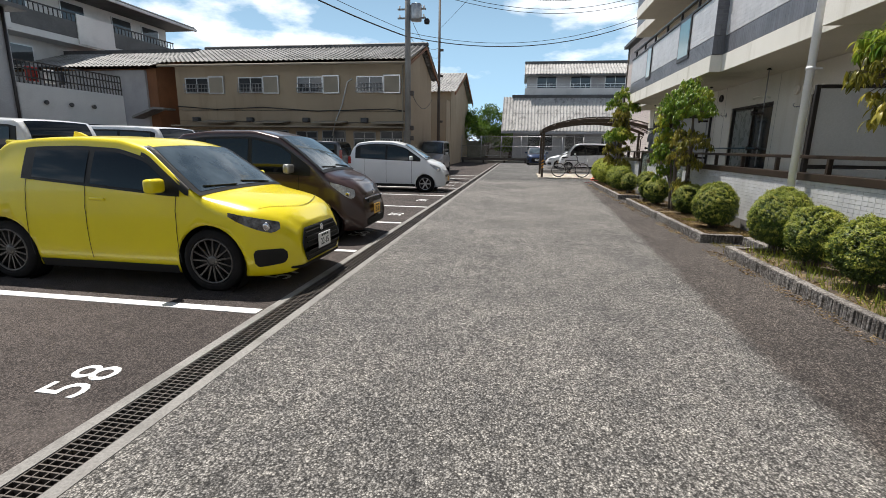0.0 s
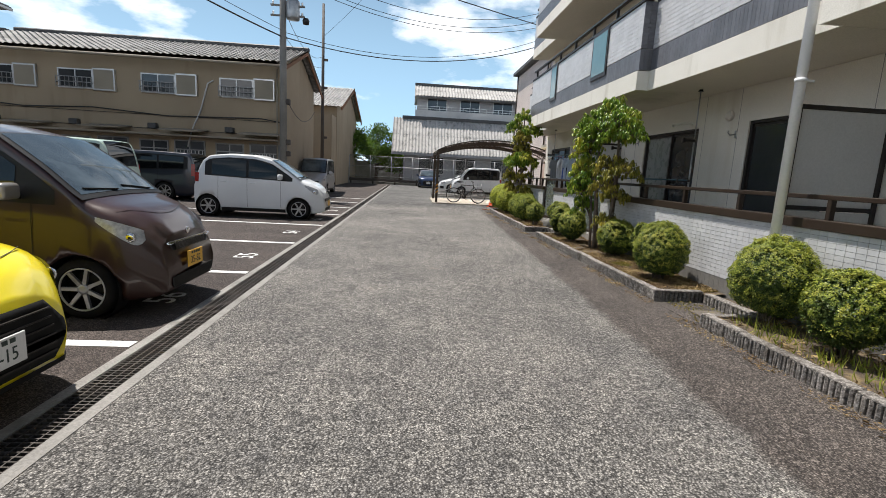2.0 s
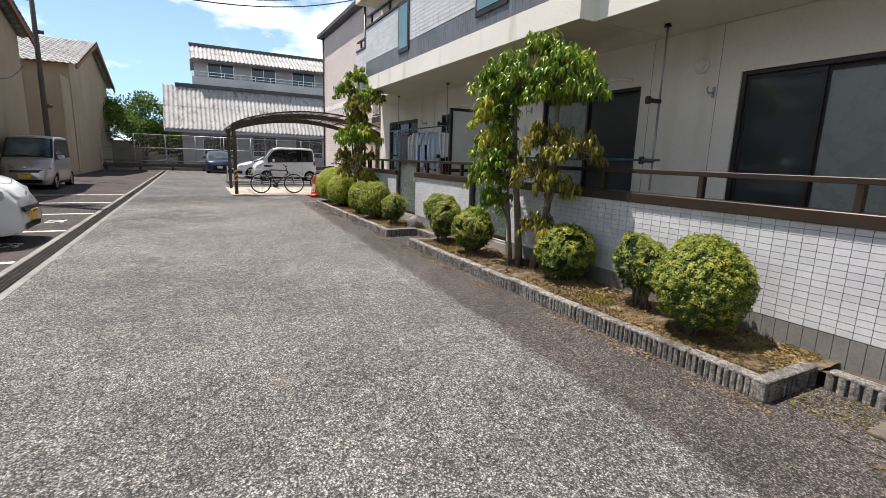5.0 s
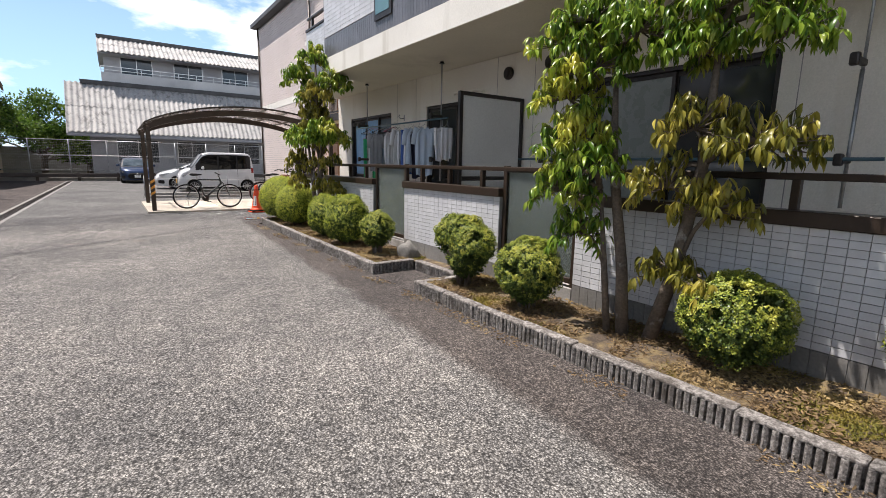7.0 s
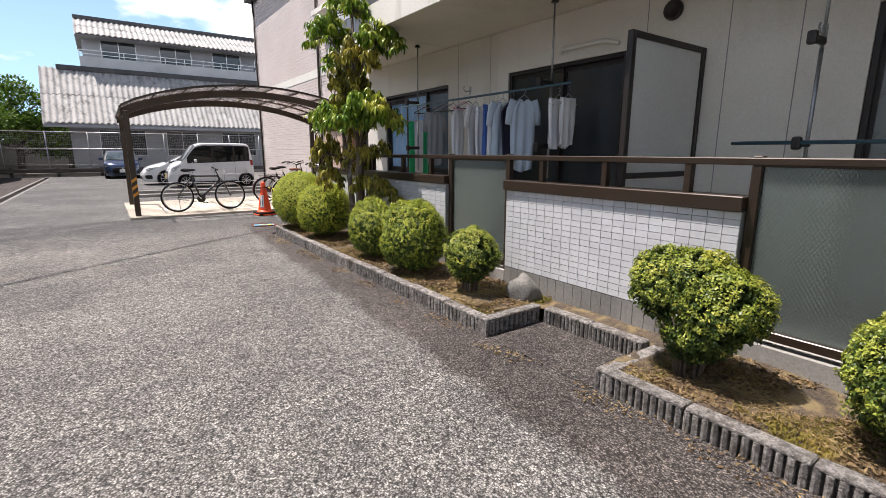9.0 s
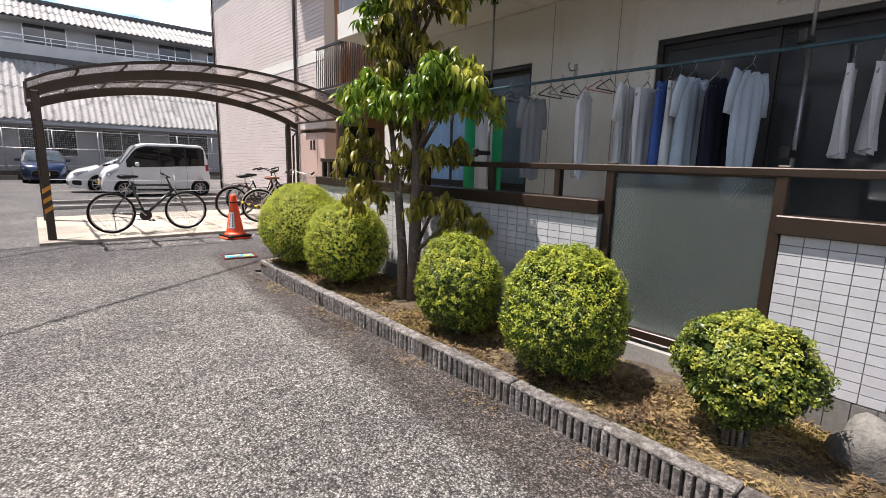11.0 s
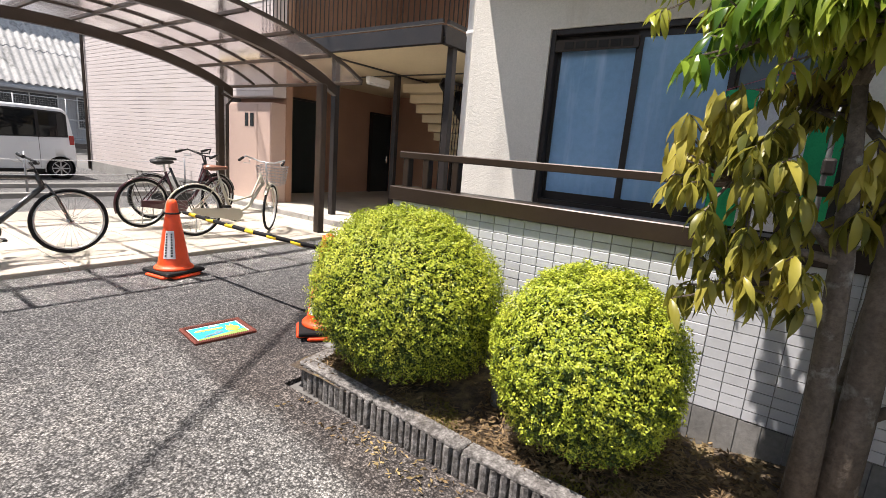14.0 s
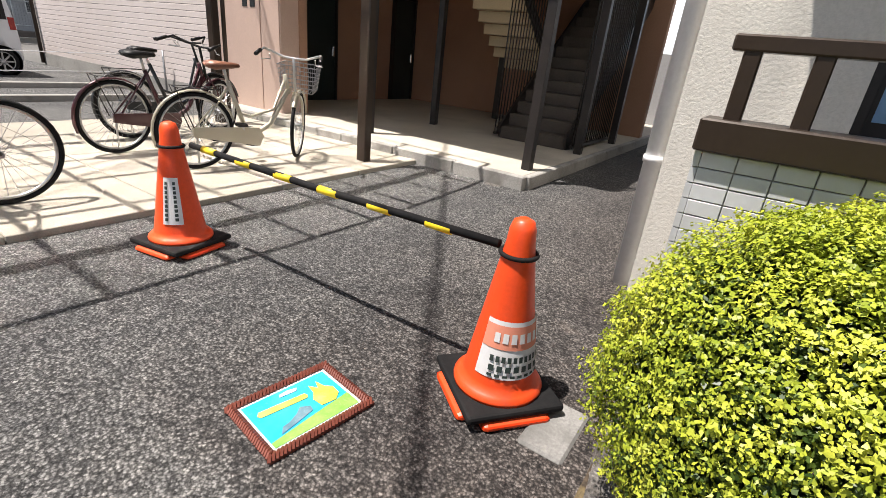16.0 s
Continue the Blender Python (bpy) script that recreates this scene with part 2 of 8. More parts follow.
M["stucco"] = surf("cream_stucco", (0.7, 0.665, 0.6), (0.65, 0.615, 0.55), 0.9, 0.8, 70, 0.1, 0.5, stain=(0.55, 0.5, 0.42), stain_scale=0.5, stain_at=(0.55, 0.75), streak=True)
M["slab_white"] = surf("white_fascia", (0.76, 0.74, 0.68), (0.7, 0.68, 0.62), 0.85, 0.8, 70, 0.1, 0.4, stain=(0.5, 0.47, 0.4), stain_scale=0.6, stain_at=(0.56, 0.78), streak=True)
M["soffit"] = surf("soffit_paint", (0.62, 0.57, 0.48), (0.54, 0.5, 0.42), 0.9, 0.7, 50, 0.12, 0.2, stain=(0.36, 0.32, 0.26), stain_scale=0.5, stain_at=(0.55, 0.75))
M["bronze"] = surf("brown_aluminium", (0.045, 0.03, 0.02), (0.035, 0.023, 0.016), 0.34, 2, 40, 0.12, 0.05, metal=0.25, spec=0.5)
M["bronze_dark"] = surf("dark_bronze", (0.035, 0.028, 0.025), (0.025, 0.021, 0.02), 0.4, 2, 40, 0.15, 0.05, metal=0.3)
M["black_iron"] = surf("black_steel", (0.018, 0.016, 0.016), (0.03, 0.024, 0.022), 0.45, 2, 50, 0.25, 0.08, metal=0.2)
M["pipe_white"] = surf("white_pvc", (0.82, 0.82, 0.82), (0.76, 0.75, 0.75), 0.45, 1.5, 30, 0.06, 0.03, stain=(0.5, 0.48, 0.45), stain_scale=1.0, stain_at=(0.6, 0.8))
M["galv"] = surf("galvanised_steel", (0.42, 0.43, 0.44), (0.3, 0.31, 0.32), 0.42, 6, 60, 0.2, 0.08, metal=0.8)
M["grate"] = surf("drain_grate", (0.07, 0.065, 0.062), (0.11, 0.095, 0.085), 0.6, 4, 60, 0.3, 0.1, metal=0.6)
# near-black colour paints the shade inside the drain and the vent slots
M["depth_shade"] = surf("painted_depth_dark", (0.02, 0.019, 0.018), (0.03, 0.028, 0.025), 0.95, 3, 40, 0.2, 0.1)
M["paint_line"] = surf("white_road_paint", (0.78, 0.78, 0.77), (0.66, 0.66, 0.65), 0.8, 4, 90, 0.25, 0.4, stain=(0.25, 0.24, 0.22), stain_scale=9.0, stain_at=(0.62, 0.7))


def wired_glass(name):
    """Frosted glass with a diamond wire mesh inside and a pebbled face."""
    m, n, l, b = _nodes(name)
    pos = n.new("ShaderNodeNewGeometry").outputs["Position"]
    sep = n.new("ShaderNodeSeparateXYZ")
    l.new(pos, sep.inputs["Vector"])
    lines = []
    for sgn in (1, -1):
        a = n.new("ShaderNodeMath")
        a.operation = "MULTIPLY_ADD"
        a.inputs[1].default_value = sgn * 1.6
        l.new(sep.outputs["Y"], a.inputs[0])
        l.new(sep.outputs["Z"], a.inputs[2])
        w = n.new("ShaderNodeMath")
        w.operation = "PINGPONG"
        w.inputs[1].default_value = 0.02
        l.new(a.outputs[0], w.inputs[0])
        lines.append(w.outputs[0])
    mn = n.new("ShaderNodeMath")
    mn.operation = "MINIMUM"
    l.new(lines[0], mn.inputs[0])
    l.new(lines[1], mn.inputs[1])
    wire = _ramp(n, l, mn.outputs[0], 0.0015, 0.004, (1, 1, 1, 1), (0, 0, 0, 1))
    l.new(_mix(n, l, wire, (0.42, 0.49, 0.47, 1), (0.24, 0.27, 0.26, 1)), b.inputs["Base Color"])
    b.inputs["Transmission Weight"].default_value = 0.9
    b.inputs["Roughness"].default_value = 0.17
    b.inputs["IOR"].default_value = 1.45
    bp = n.new("ShaderNodeBump")
    bp.inputs["Strength"].default_value, bp.inputs["Distance"].default_value = 0.5, 0.003
    l.new(_noise(n, l, pos, 120, 3, 0.6), bp.inputs["Height"])
    b2 = n.new("ShaderNodeBump")
    b2.inputs["Strength"].default_value, b2.inputs["Distance"].default_value = 0.4, 0.002
    l.new(wire, b2.inputs["Height"])
    l.new(bp.outputs["Normal"], b2.inputs["Normal"])
    l.new(b2.outputs["Normal"], b.inputs["Normal"])
    return m


M["frosted"] = wired_glass("frosted_wired_glass")
M["win_dark"] = surf("window_pane_dark", (0.03, 0.035, 0.038), (0.045, 0.05, 0.055), 0.06, 1, 5, 0.1, 0.0, spec=0.7, rvar=0.03)
M["win_frost"] = surf("frosted_pane", (0.23, 0.25, 0.24), (0.19, 0.21, 0.2), 0.28, 1, 60, 0.1, 0.1, spec=0.5)
# curtain blue with the sky's reflection painted into the colour
M["win_blue"] = surf("blue_curtain_sky_pane", (0.27, 0.45, 0.68), (0.21, 0.38, 0.6), 0.2, 1.2, 20, 0.08, 0.0, spec=0.6, streak=True, stain=(0.36, 0.54, 0.74), stain_scale=1.5)
M["win_bluegrey"] = surf("grey_blue_pane", (0.13, 0.18, 0.23), (0.1, 0.145, 0.19), 0.2, 1.2, 20, 0.08, 0.0, spec=0.6)
M["win_teal"] = surf("tinted_balcony_pane", (0.13, 0.24, 0.26), (0.1, 0.2, 0.22), 0.12, 1, 5, 0.06, 0.0, spec=0.7)
M["alu"] = surf("aluminium", (0.6, 0.6, 0.6), (0.5, 0.5, 0.5), 0.35, 3, 40, 0.1, 0.03, metal=0.85)
M["tan_wall"] = surf("tan_mortar_wall", (0.37, 0.295, 0.205), (0.31, 0.245, 0.17), 0.92, 0.4, 30, 0.15, 0.4, stain=(0.25, 0.19, 0.125), stain_scale=0.35, stain_at=(0.54, 0.75), streak=True)
M["roof_tile"] = surf("grey_roof_tile", (0.3, 0.295, 0.285), (0.2, 0.197, 0.19), 0.7, 0.8, 12, 0.3, 0.2, island=0.3, stain=(0.12, 0.118, 0.11), stain_scale=0.9)
M["roof_slate"] = surf("grey_corrugated_roof", (0.44, 0.43, 0.415), (0.33, 0.322, 0.312), 0.75, 0.6, 10, 0.25, 0.2, stain=(0.15, 0.148, 0.14), stain_scale=0.7, streak=True)
M["roof_dark"] = surf("dark_ridge_tile", (0.05, 0.05, 0.052), (0.08, 0.08, 0.08), 0.6, 1, 15, 0.3, 0.1)
M["far_white"] = surf("white_plaster_far", (0.62, 0.62, 0.61), (0.52, 0.52, 0.52), 0.9, 0.4, 20, 0.1, 0.2, stain=(0.4, 0.4, 0.4), stain_scale=0.3)
M["grey_plaster"] = surf("grey_plaster_far", (0.42, 0.42, 0.43), (0.34, 0.34, 0.35), 0.9, 0.4, 20, 0.12, 0.2, stain=(0.26, 0.26, 0.27), stain_scale=0.3)
M["brown_wall"] = surf("rust_brown_board", (0.23, 0.1, 0.045), (0.17, 0.075, 0.035), 0.85, 0.8, 15, 0.2, 0.2)
M["siding"] = surf("pink_white_siding", (0.64, 0.565, 0.535), (0.58, 0.51, 0.48), 0.75, 0.5, 30, 0.07, 0.1, stain=(0.56, 0.49, 0.44), stain_scale=0.6, stain_at=(0.58, 0.8))
M["peach"] = surf("peach_wall", (0.43, 0.25, 0.165), (0.36, 0.205, 0.135), 0.85, 0.7, 40, 0.1, 0.2)
M["peach_box"] = surf("peach_meter_box", (0.56, 0.41, 0.34), (0.51, 0.37, 0.31), 0.6, 0.7, 40, 0.06, 0.05)
M["porch"] = surf("porch_concrete", (0.5, 0.46, 0.385), (0.42, 0.385, 0.325), 0.85, 0.8, 60, 0.15, 0.2, stain=(0.34, 0.31, 0.26), stain_scale=0.9)
M["wood_pole"] = surf("concrete_pole", (0.26, 0.25, 0.235), (0.19, 0.185, 0.175), 0.85, 1, 30, 0.2, 0.2)
M["dark_pole"] = surf("dark_steel_pole", (0.085, 0.07, 0.06), (0.06, 0.05, 0.045), 0.7, 1, 30, 0.2, 0.2)
M["cable"] = surf("black_cable", (0.02, 0.02, 0.022), (0.03, 0.03, 0.03), 0.6, 1, 20, 0.1, 0.0)
M["polycarb"] = glass("pale_polycarbonate", (0.93, 0.87, 0.86), 0.1, 0.93, 1.1)
M["bark"] = surf("tree_bark", (0.16, 0.125, 0.095), (0.1, 0.08, 0.062), 0.9, 5, 45, 0.4, 0.9, stain=(0.33, 0.31, 0.28), stain_scale=5, stain_at=(0.58, 0.68))
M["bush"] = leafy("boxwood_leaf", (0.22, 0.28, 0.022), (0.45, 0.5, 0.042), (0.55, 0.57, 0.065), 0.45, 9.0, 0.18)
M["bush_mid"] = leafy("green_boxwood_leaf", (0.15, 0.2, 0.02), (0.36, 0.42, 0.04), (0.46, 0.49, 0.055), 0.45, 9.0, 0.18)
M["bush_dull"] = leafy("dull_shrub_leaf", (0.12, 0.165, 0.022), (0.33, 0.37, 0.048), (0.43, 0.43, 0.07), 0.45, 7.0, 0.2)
# old and inner leaves are darkened to paint shade on lower sides and hollows
M["bush_old_shade"] = leafy("old_shaded_boxwood_leaf", (0.03, 0.06, 0.01), (0.11, 0.16, 0.025), None, 0.4, 5.0, 0.2)
M["leaf_in"] = leafy("shaded_inner_leaf", (0.03, 0.055, 0.012), (0.07, 0.1, 0.02), None, 0.6, 3, 0.2)
M["loquat"] = leafy("long_green_leaf", (0.06, 0.14, 0.015), (0.24, 0.34, 0.035), (0.52, 0.5, 0.07), 0.3, 2.2, 0.4)
M["loquat_old"] = leafy("long_olive_leaf", (0.09, 0.1, 0.018), (0.3, 0.27, 0.04), (0.46, 0.39, 0.07), 0.35, 3.5, 0.4)
M["far_leaf"] = leafy("far_tree_leaf", (0.035, 0.085, 0.012), (0.13, 0.22, 0.03), (0.2, 0.3, 0.04), 0.6, 0.5, 0.3)
M["rubber"] = surf("tyre_rubber", (0.01, 0.01, 0.0105), (0.017, 0.016, 0.016), 0.8, 6, 60, 0.2, 0.15, spec=0.15)
M["black_trim"] = surf("black_plastic", (0.008, 0.008, 0.0085), (0.012, 0.012, 0.012), 0.5, 3, 60, 0.15, 0.05, spec=0.3)
M["car_glass"] = surf("car_window_glass", (0.004, 0.005, 0.006), (0.008, 0.01, 0.011), 0.03, 1, 8, 0.1, 0.0, spec=0.4, rvar=0.015)
# lighter blue patches paint a sky reflection into the dark glass
M["screen_glass"] = surf("windscreen_glass_sky", (0.03, 0.045, 0.055), (0.1, 0.13, 0.15), 0.03, 1.6, 8, 0.1, 0.0, spec=1.0, rvar=0.015)
M["chrome"] = surf("chrome", (0.75, 0.75, 0.76), (0.7, 0.7, 0.7), 0.12, 3, 30, 0.05, 0.0, metal=1.0, rvar=0.05)
M["rim_silver"] = surf("alloy_rim", (0.5, 0.5, 0.51), (0.42, 0.42, 0.43), 0.32, 8, 40, 0.1, 0.0, metal=0.7)
M["rim_grey"] = surf("gunmetal_rim", (0.13, 0.125, 0.115), (0.1, 0.095, 0.09), 0.4, 8, 40, 0.15, 0.0, metal=0.7)
M["lens"] = surf("headlamp_lens", (0.55, 0.57, 0.6), (0.35, 0.37, 0.4), 0.08, 12, 30, 0.3, 0.0, spec=0.9, rvar=0.04)
M["lens_dark"] = surf("dark_headlamp", (0.012, 0.013, 0.016), (0.13, 0.14, 0.16), 0.06, 14, 30, 0.3, 0.0, spec=0.9, rvar=0.03)
M["red_lens"] = surf("red_lens", (0.35, 0.02, 0.015), (0.25, 0.015, 0.01), 0.15, 8, 30, 0.1, 0.0)
M["plate_white"] = surf("white_plate", (0.75, 0.75, 0.74), (0.68, 0.68, 0.67), 0.5, 4, 50, 0.06, 0.0)
M["plate_yellow"] = surf("yellow_plate", (0.75, 0.42, 0.04), (0.68, 0.38, 0.04), 0.5, 4, 50, 0.06, 0.0)
M["stone"] = surf("garden_stone", (0.2, 0.19, 0.17), (0.13, 0.125, 0.115), 0.9, 6, 50, 0.4, 0.8)
M["rail_grey"] = surf("weathered_window_rail", (0.3, 0.3, 0.3), (0.2, 0.2, 0.2), 0.5, 2, 30, 0.15, 0.05, metal=0.5)
M["amber"] = surf("amber_tape", (0.7, 0.3, 0.03), (0.62, 0.26, 0.03), 0.5, 4, 50, 0.08, 0.0)
M["board"] = surf("grey_partition_board", (0.6, 0.6, 0.59), (0.53, 0.53, 0.52), 0.7, 0.9, 40, 0.08, 0.05)
M["teal_pole"] = surf("teal_plastic_pole", (0.03, 0.075, 0.1), (0.045, 0.1, 0.125), 0.4, 3, 40, 0.1, 0.02)
M["hanger_pink"] = surf("pink_plastic", (0.55, 0.15, 0.22), (0.48, 0.12, 0.18), 0.4, 3, 40, 0.08, 0.0)
M["ink"] = surf("dark_ink", (0.02, 0.035, 0.03), (0.03, 0.045, 0.04), 0.6, 4, 50, 0.1, 0.0)


def paint(name, c, metal=0.0, rough=0.3):
    return surf(name, c, tuple(v * 0.94 for v in c), rough, 1.0, 200, 0.04, 0.0, metal=metal, spec=0.5, coat=0.6, rvar=0.04)


M["p_yellow"] = paint("yellow_car_paint", (0.82, 0.68, 0.006))
M["p_brown"] = paint("brown_car_paint", (0.045, 0.022, 0.018), 0.1)
M["p_white"] = paint("white_car_paint", (0.68, 0.7, 0.72))
M["p_silver"] = paint("silver_car_paint", (0.42, 0.41, 0.4), 0.6)
M["p_navy"] = paint("navy_car_paint", (0.015, 0.02, 0.035), 0.2)
M["p_blue"] = paint("blue_car_paint", (0.012, 0.032, 0.09), 0.3)
M["p_mint"] = paint("pale_green_car_paint", (0.45, 0.58, 0.52))


# ---- mesh helpers ----
def BM():
    return bmesh.new()


def box(bm, x0, x1, y0, y1, z0, z1):
    v = [bm.verts.new((x, y, z)) for x in (x0, x1) for y in (y0, y1) for z in (z0, z1)]
    for a in ((0, 1, 3, 2), (4, 6, 7, 5), (0, 4, 5, 1), (2, 3, 7, 6), (0, 2, 6, 4), (1, 5, 7, 3)):
        bm.faces.new([v[i] for i in a])
    return bm


def bbox(bm, x0, x1, y0, y1, z0, z1, b=0.004, seg=1):
    """A box with bevelled edges."""
    t = bmesh.new()
    box(t, x0, x1, y0, y1, z0, z1)
    bmesh.ops.recalc_face_normals(t, faces=t.faces)
    bmesh.ops.bevel(t, geom=t.edges[:], offset=b, segments=seg, affect="EDGES", profile=0.5)
    join(bm, t)
    return bm


def join(bm, t, m=None):
    off = {}
    for v in t.verts:
        off[v] = bm.verts.new(m @ v.co if m else v.co)
    for f in t.faces:
        g = bm.faces.new([off[v] for v in f.verts])
        g.smooth = f.smooth
    t.free()
    return bm


def ring(c, ax, r, n, ph=0.0):
    ax = Vector(ax).normalized()
    u = ax.orthogonal().normalized()
    w = ax.cross(u)
    return [Vector(c) + r * (math.cos(2 * math.pi * i / n + ph) * u + math.sin(2 * math.pi * i / n + ph) * w) for i in range(n)]


def rod(bm, p0, p1, r, r2=None, n=8):
    p0, p1 = Vector(p0), Vector(p1)
    return tube(bm, [p0, p1], [r, r if r2 is None else r2], n)


def tube(bm, pts, r, n=8, cap=True):
    pts = [Vector(p) for p in pts]
    rs = r if isinstance(r, (list, tuple)) else [r] * len(pts)
    d = (pts[1] - pts[0]).normalized()
    u = d.orthogonal().normalized()
    rows = []
    for i, p in enumerate(pts):
        a = pts[min(i + 1, len(pts) - 1)] - pts[max(i - 1, 0)]
        if a.length > 1e-9:
            d = a.normalized()
        u = (u - d * u.dot(d)).normalized()
        w = d.cross(u)
        rows.append([bm.verts.new(p + rs[i] * (math.cos(2 * math.pi * k / n) * u + math.sin(2 * math.pi * k / n) * w)) for k in range(n)])
    for a, b in zip(rows, rows[1:]):
        for k in range(n):
            f = bm.faces.new((a[k], a[(k + 1) % n], b[(k + 1) % n], b[k]))
            f.smooth = n > 5
    if cap:
        bm.faces.new(rows[0][::-1])
        bm.faces.new(rows[-1])
    return bm


def beam(bm, p0, p1, w, h):
    """A bar of w by h between two points; h is its upright side."""
    p0, p1 = Vector(p0), Vector(p1)
    d = (p1 - p0).normalized()
    s = d.cross(Vector((0, 0, 1)))
    s = (s if s.length > 1e-4 else Vector((1, 0, 0))).normalized()
    u = s.cross(d).normalized()
    rows = [[bm.verts.new(p + a * s * w / 2 + b * u * h / 2) for a, b in ((-1, -1), (1, -1), (1, 1), (-1, 1))] for p in (p0, p1)]
    for k in range(4):
        bm.faces.new((rows[0][k], rows[0][(k + 1) % 4], rows[1][(k + 1) % 4], rows[1][k]))
    bm.faces.new(rows[0][::-1])
    bm.faces.new(rows[1])
    return bm


def lathe(bm, prof, n=24, m=None):
    """Turns a profile of (radius, height) round the z axis."""
    m = m or Matrix()
    rows = [[bm.verts.new(m @ Vector((r * math.cos(2 * math.pi * k / n), r * math.sin(2 * math.pi * k / n), z))) for k in range(n)] for r, z in prof]
    for a, b in zip(rows, rows[1:]):
        for k in range(n):
            f = bm.faces.new((a[k], a[(k + 1) % n], b[(k + 1) % n], b[k]))
            f.smooth = True
    bm.faces.new(rows[0][::-1])
    bm.faces.new(rows[-1])
    return bm


def torus(bm, c, ax, R, r, n=36, k=8):
    ax = Vector(ax).normalized()
    rows = []
    for p in ring(c, ax, R, n):
        o = (p - Vector(c)).normalized()
        rows.append([bm.verts.new(p + r * (math.cos(2 * math.pi * j / k) * o + math.sin(2 * math.pi * j / k) * ax)) for j in range(k)])
    for i in range(n):
        a, b = rows[i], rows[(i + 1) % n]
        for j in range(k):
            bm.faces.new((a[j], a[(j + 1) % k], b[(j + 1) % k], b[j])).smooth = True
    return bm


def prism(bm, poly, axis, a0, a1):
    """Extrudes a polygon of two coordinates along an axis ('x': y and z, 'y': x and z, 'z': x and y)."""
    put = {"x": lambda p, a: (a, p[0], p[1]), "y": lambda p, a: (p[0], a, p[1]), "z": lambda p, a: (p[0], p[1], a)}[axis]
    lo, hi = [bm.verts.new(put(p, a0)) for p in poly], [bm.verts.new(put(p, a1)) for p in poly]
    n = len(poly)
    for i in range(n):
        bm.faces.new((lo[i], lo[(i + 1) % n], hi[(i + 1) % n], hi[i]))
    bm.faces.new(lo[::-1])
    bm.faces.new(hi)
    return bm


def mesh_of(name, bm, mat, smooth=False):
    bmesh.ops.recalc_face_normals(bm, faces=bm.faces)
    me = bpy.data.meshes.new(name)
    if smooth:
        for f in bm.faces:
            f.smooth = True
    bm.to_mesh(me)
    bm.free()
    me.materials.append(mat)
    return me


def part(name, bm, mat, parent=None, label="", smooth=False, at=None):
    """Links a bmesh (or a mesh) as one object under a thing or a part. The shape is in the parent's own coordinates."""
    me = bm if isinstance(bm, bpy.types.Mesh) else mesh_of(name, bm, mat, smooth)
    ob = new(name, me)
    ob.parent = parent
    if at:
        ob.matrix_basis = at
    if label:
        ob["label"] = label
    return ob


def thing(name, label, category, at=(0, 0, 0), rz=0.0, group="", kind=""):
    ob = new(name)
    ob.empty_display_size = 0.1
    ob.matrix_basis = pose(at[0], at[1], at[2], 0, 0, rz)
    return tagged(ob, label, category, group, kind)


def solid(name, bm, mat, label, category, group="", kind="", smooth=False):
    return tagged(part(name, bm, mat, None, "", smooth), label, category, group, kind)


def text_mesh(s, size, extrude=0.002):
    """Letters of the built-in font as a mesh in the xy plane, centred."""
    cu = bpy.data.curves.new("letters", "FONT")
    cu.body, cu.size, cu.extrude, cu.align_x, cu.align_y = s, size, extrude, "CENTER", "CENTER"
    cu.resolution_u = 3
    t = bpy.data.objects.new("letters", cu)
    scene.collection.objects.link(t)
    me = bpy.data.meshes.new_from_object(t.evaluated_get(bpy.context.evaluated_depsgraph_get()))
    bpy.data.objects.remove(t)
    bpy.data.curves.remove(cu)
    return me


def lettering(name, s, size, mat, parent, at, extrude=0.002, label="", squash=1.0):
    me = text_mesh(s, size, extrude)
    me.materials.append(mat)
    if squash != 1.0:
        me.transform(Matrix.Diagonal((squash, 1, 1, 1)))
    return part(name, me, mat, parent, label, at=at)


# ---- ground ----
def sheet(name, x0, x1, y0, y1, z, mat, label):
    bm = BM()
    box(bm, x0, x1, y0, y1, z - 0.05, z)
    return solid(name, bm, mat, label, "ground", kind="structure")


sheet("ground", -900, 900, -900, 900, -0.03, M["far_ground"], "bare grey ground reaching the horizon")
sheet("road", -1.9, 3.02, -8, 24.62, 0.0, M["asphalt"], "worn grey asphalt driveway with light chippings")
sheet("pavement_entrance", 3.02, 16.0, 21.2, 24.62, -0.001, M["asphalt"], "dark coarse asphalt before the entrance")
sheet("pavement_back", -1.9, 7.4, 24.62, 48.4, -0.001, M["asphalt_back"], "grey asphalt behind the bicycle shelter")
sheet("parking_lot", -40, -2.28, -8, 48.4, -0.001, M["asphalt_lot"], "dark patched asphalt of the parking lot")

# drain channel with grates
drain = tagged(new("drain_channel"), "concrete drain channel with dark steel grates", "drain", kind="structure")
bm = BM()
box(bm, -2.28, -2.2, -8, 48.4, -0.2, 0.004)
part("rim", bm, M["rim"], drain)
bm = BM()
box(bm, -1.98, -1.9, -8, 48.4, -0.2, 0.004)
part("rim", bm, M["rim"], drain)
bm = BM()
# channel bed with the drain's inner shade put into its colour
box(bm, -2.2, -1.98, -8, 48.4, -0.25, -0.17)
part("channel_bed", bm, M["depth_shade"], drain)
bm = BM()
for i in range(25):
    box(bm, -2.195, -1.985, 0.02 + i * 0.04, 0.028 + i * 0.04, -0.03, 0.0)
for xx in (-2.195, -2.145, -2.09, -2.035, -1.991):
    box(bm, xx, xx + 0.006, 0.005, 0.995, -0.035, -0.001)
grate_me = mesh_of("grate", bm, M["grate"])
for k in range(-2, 48):
    part("grate", grate_me, M["grate"], drain, at=pose(0, k, 0))

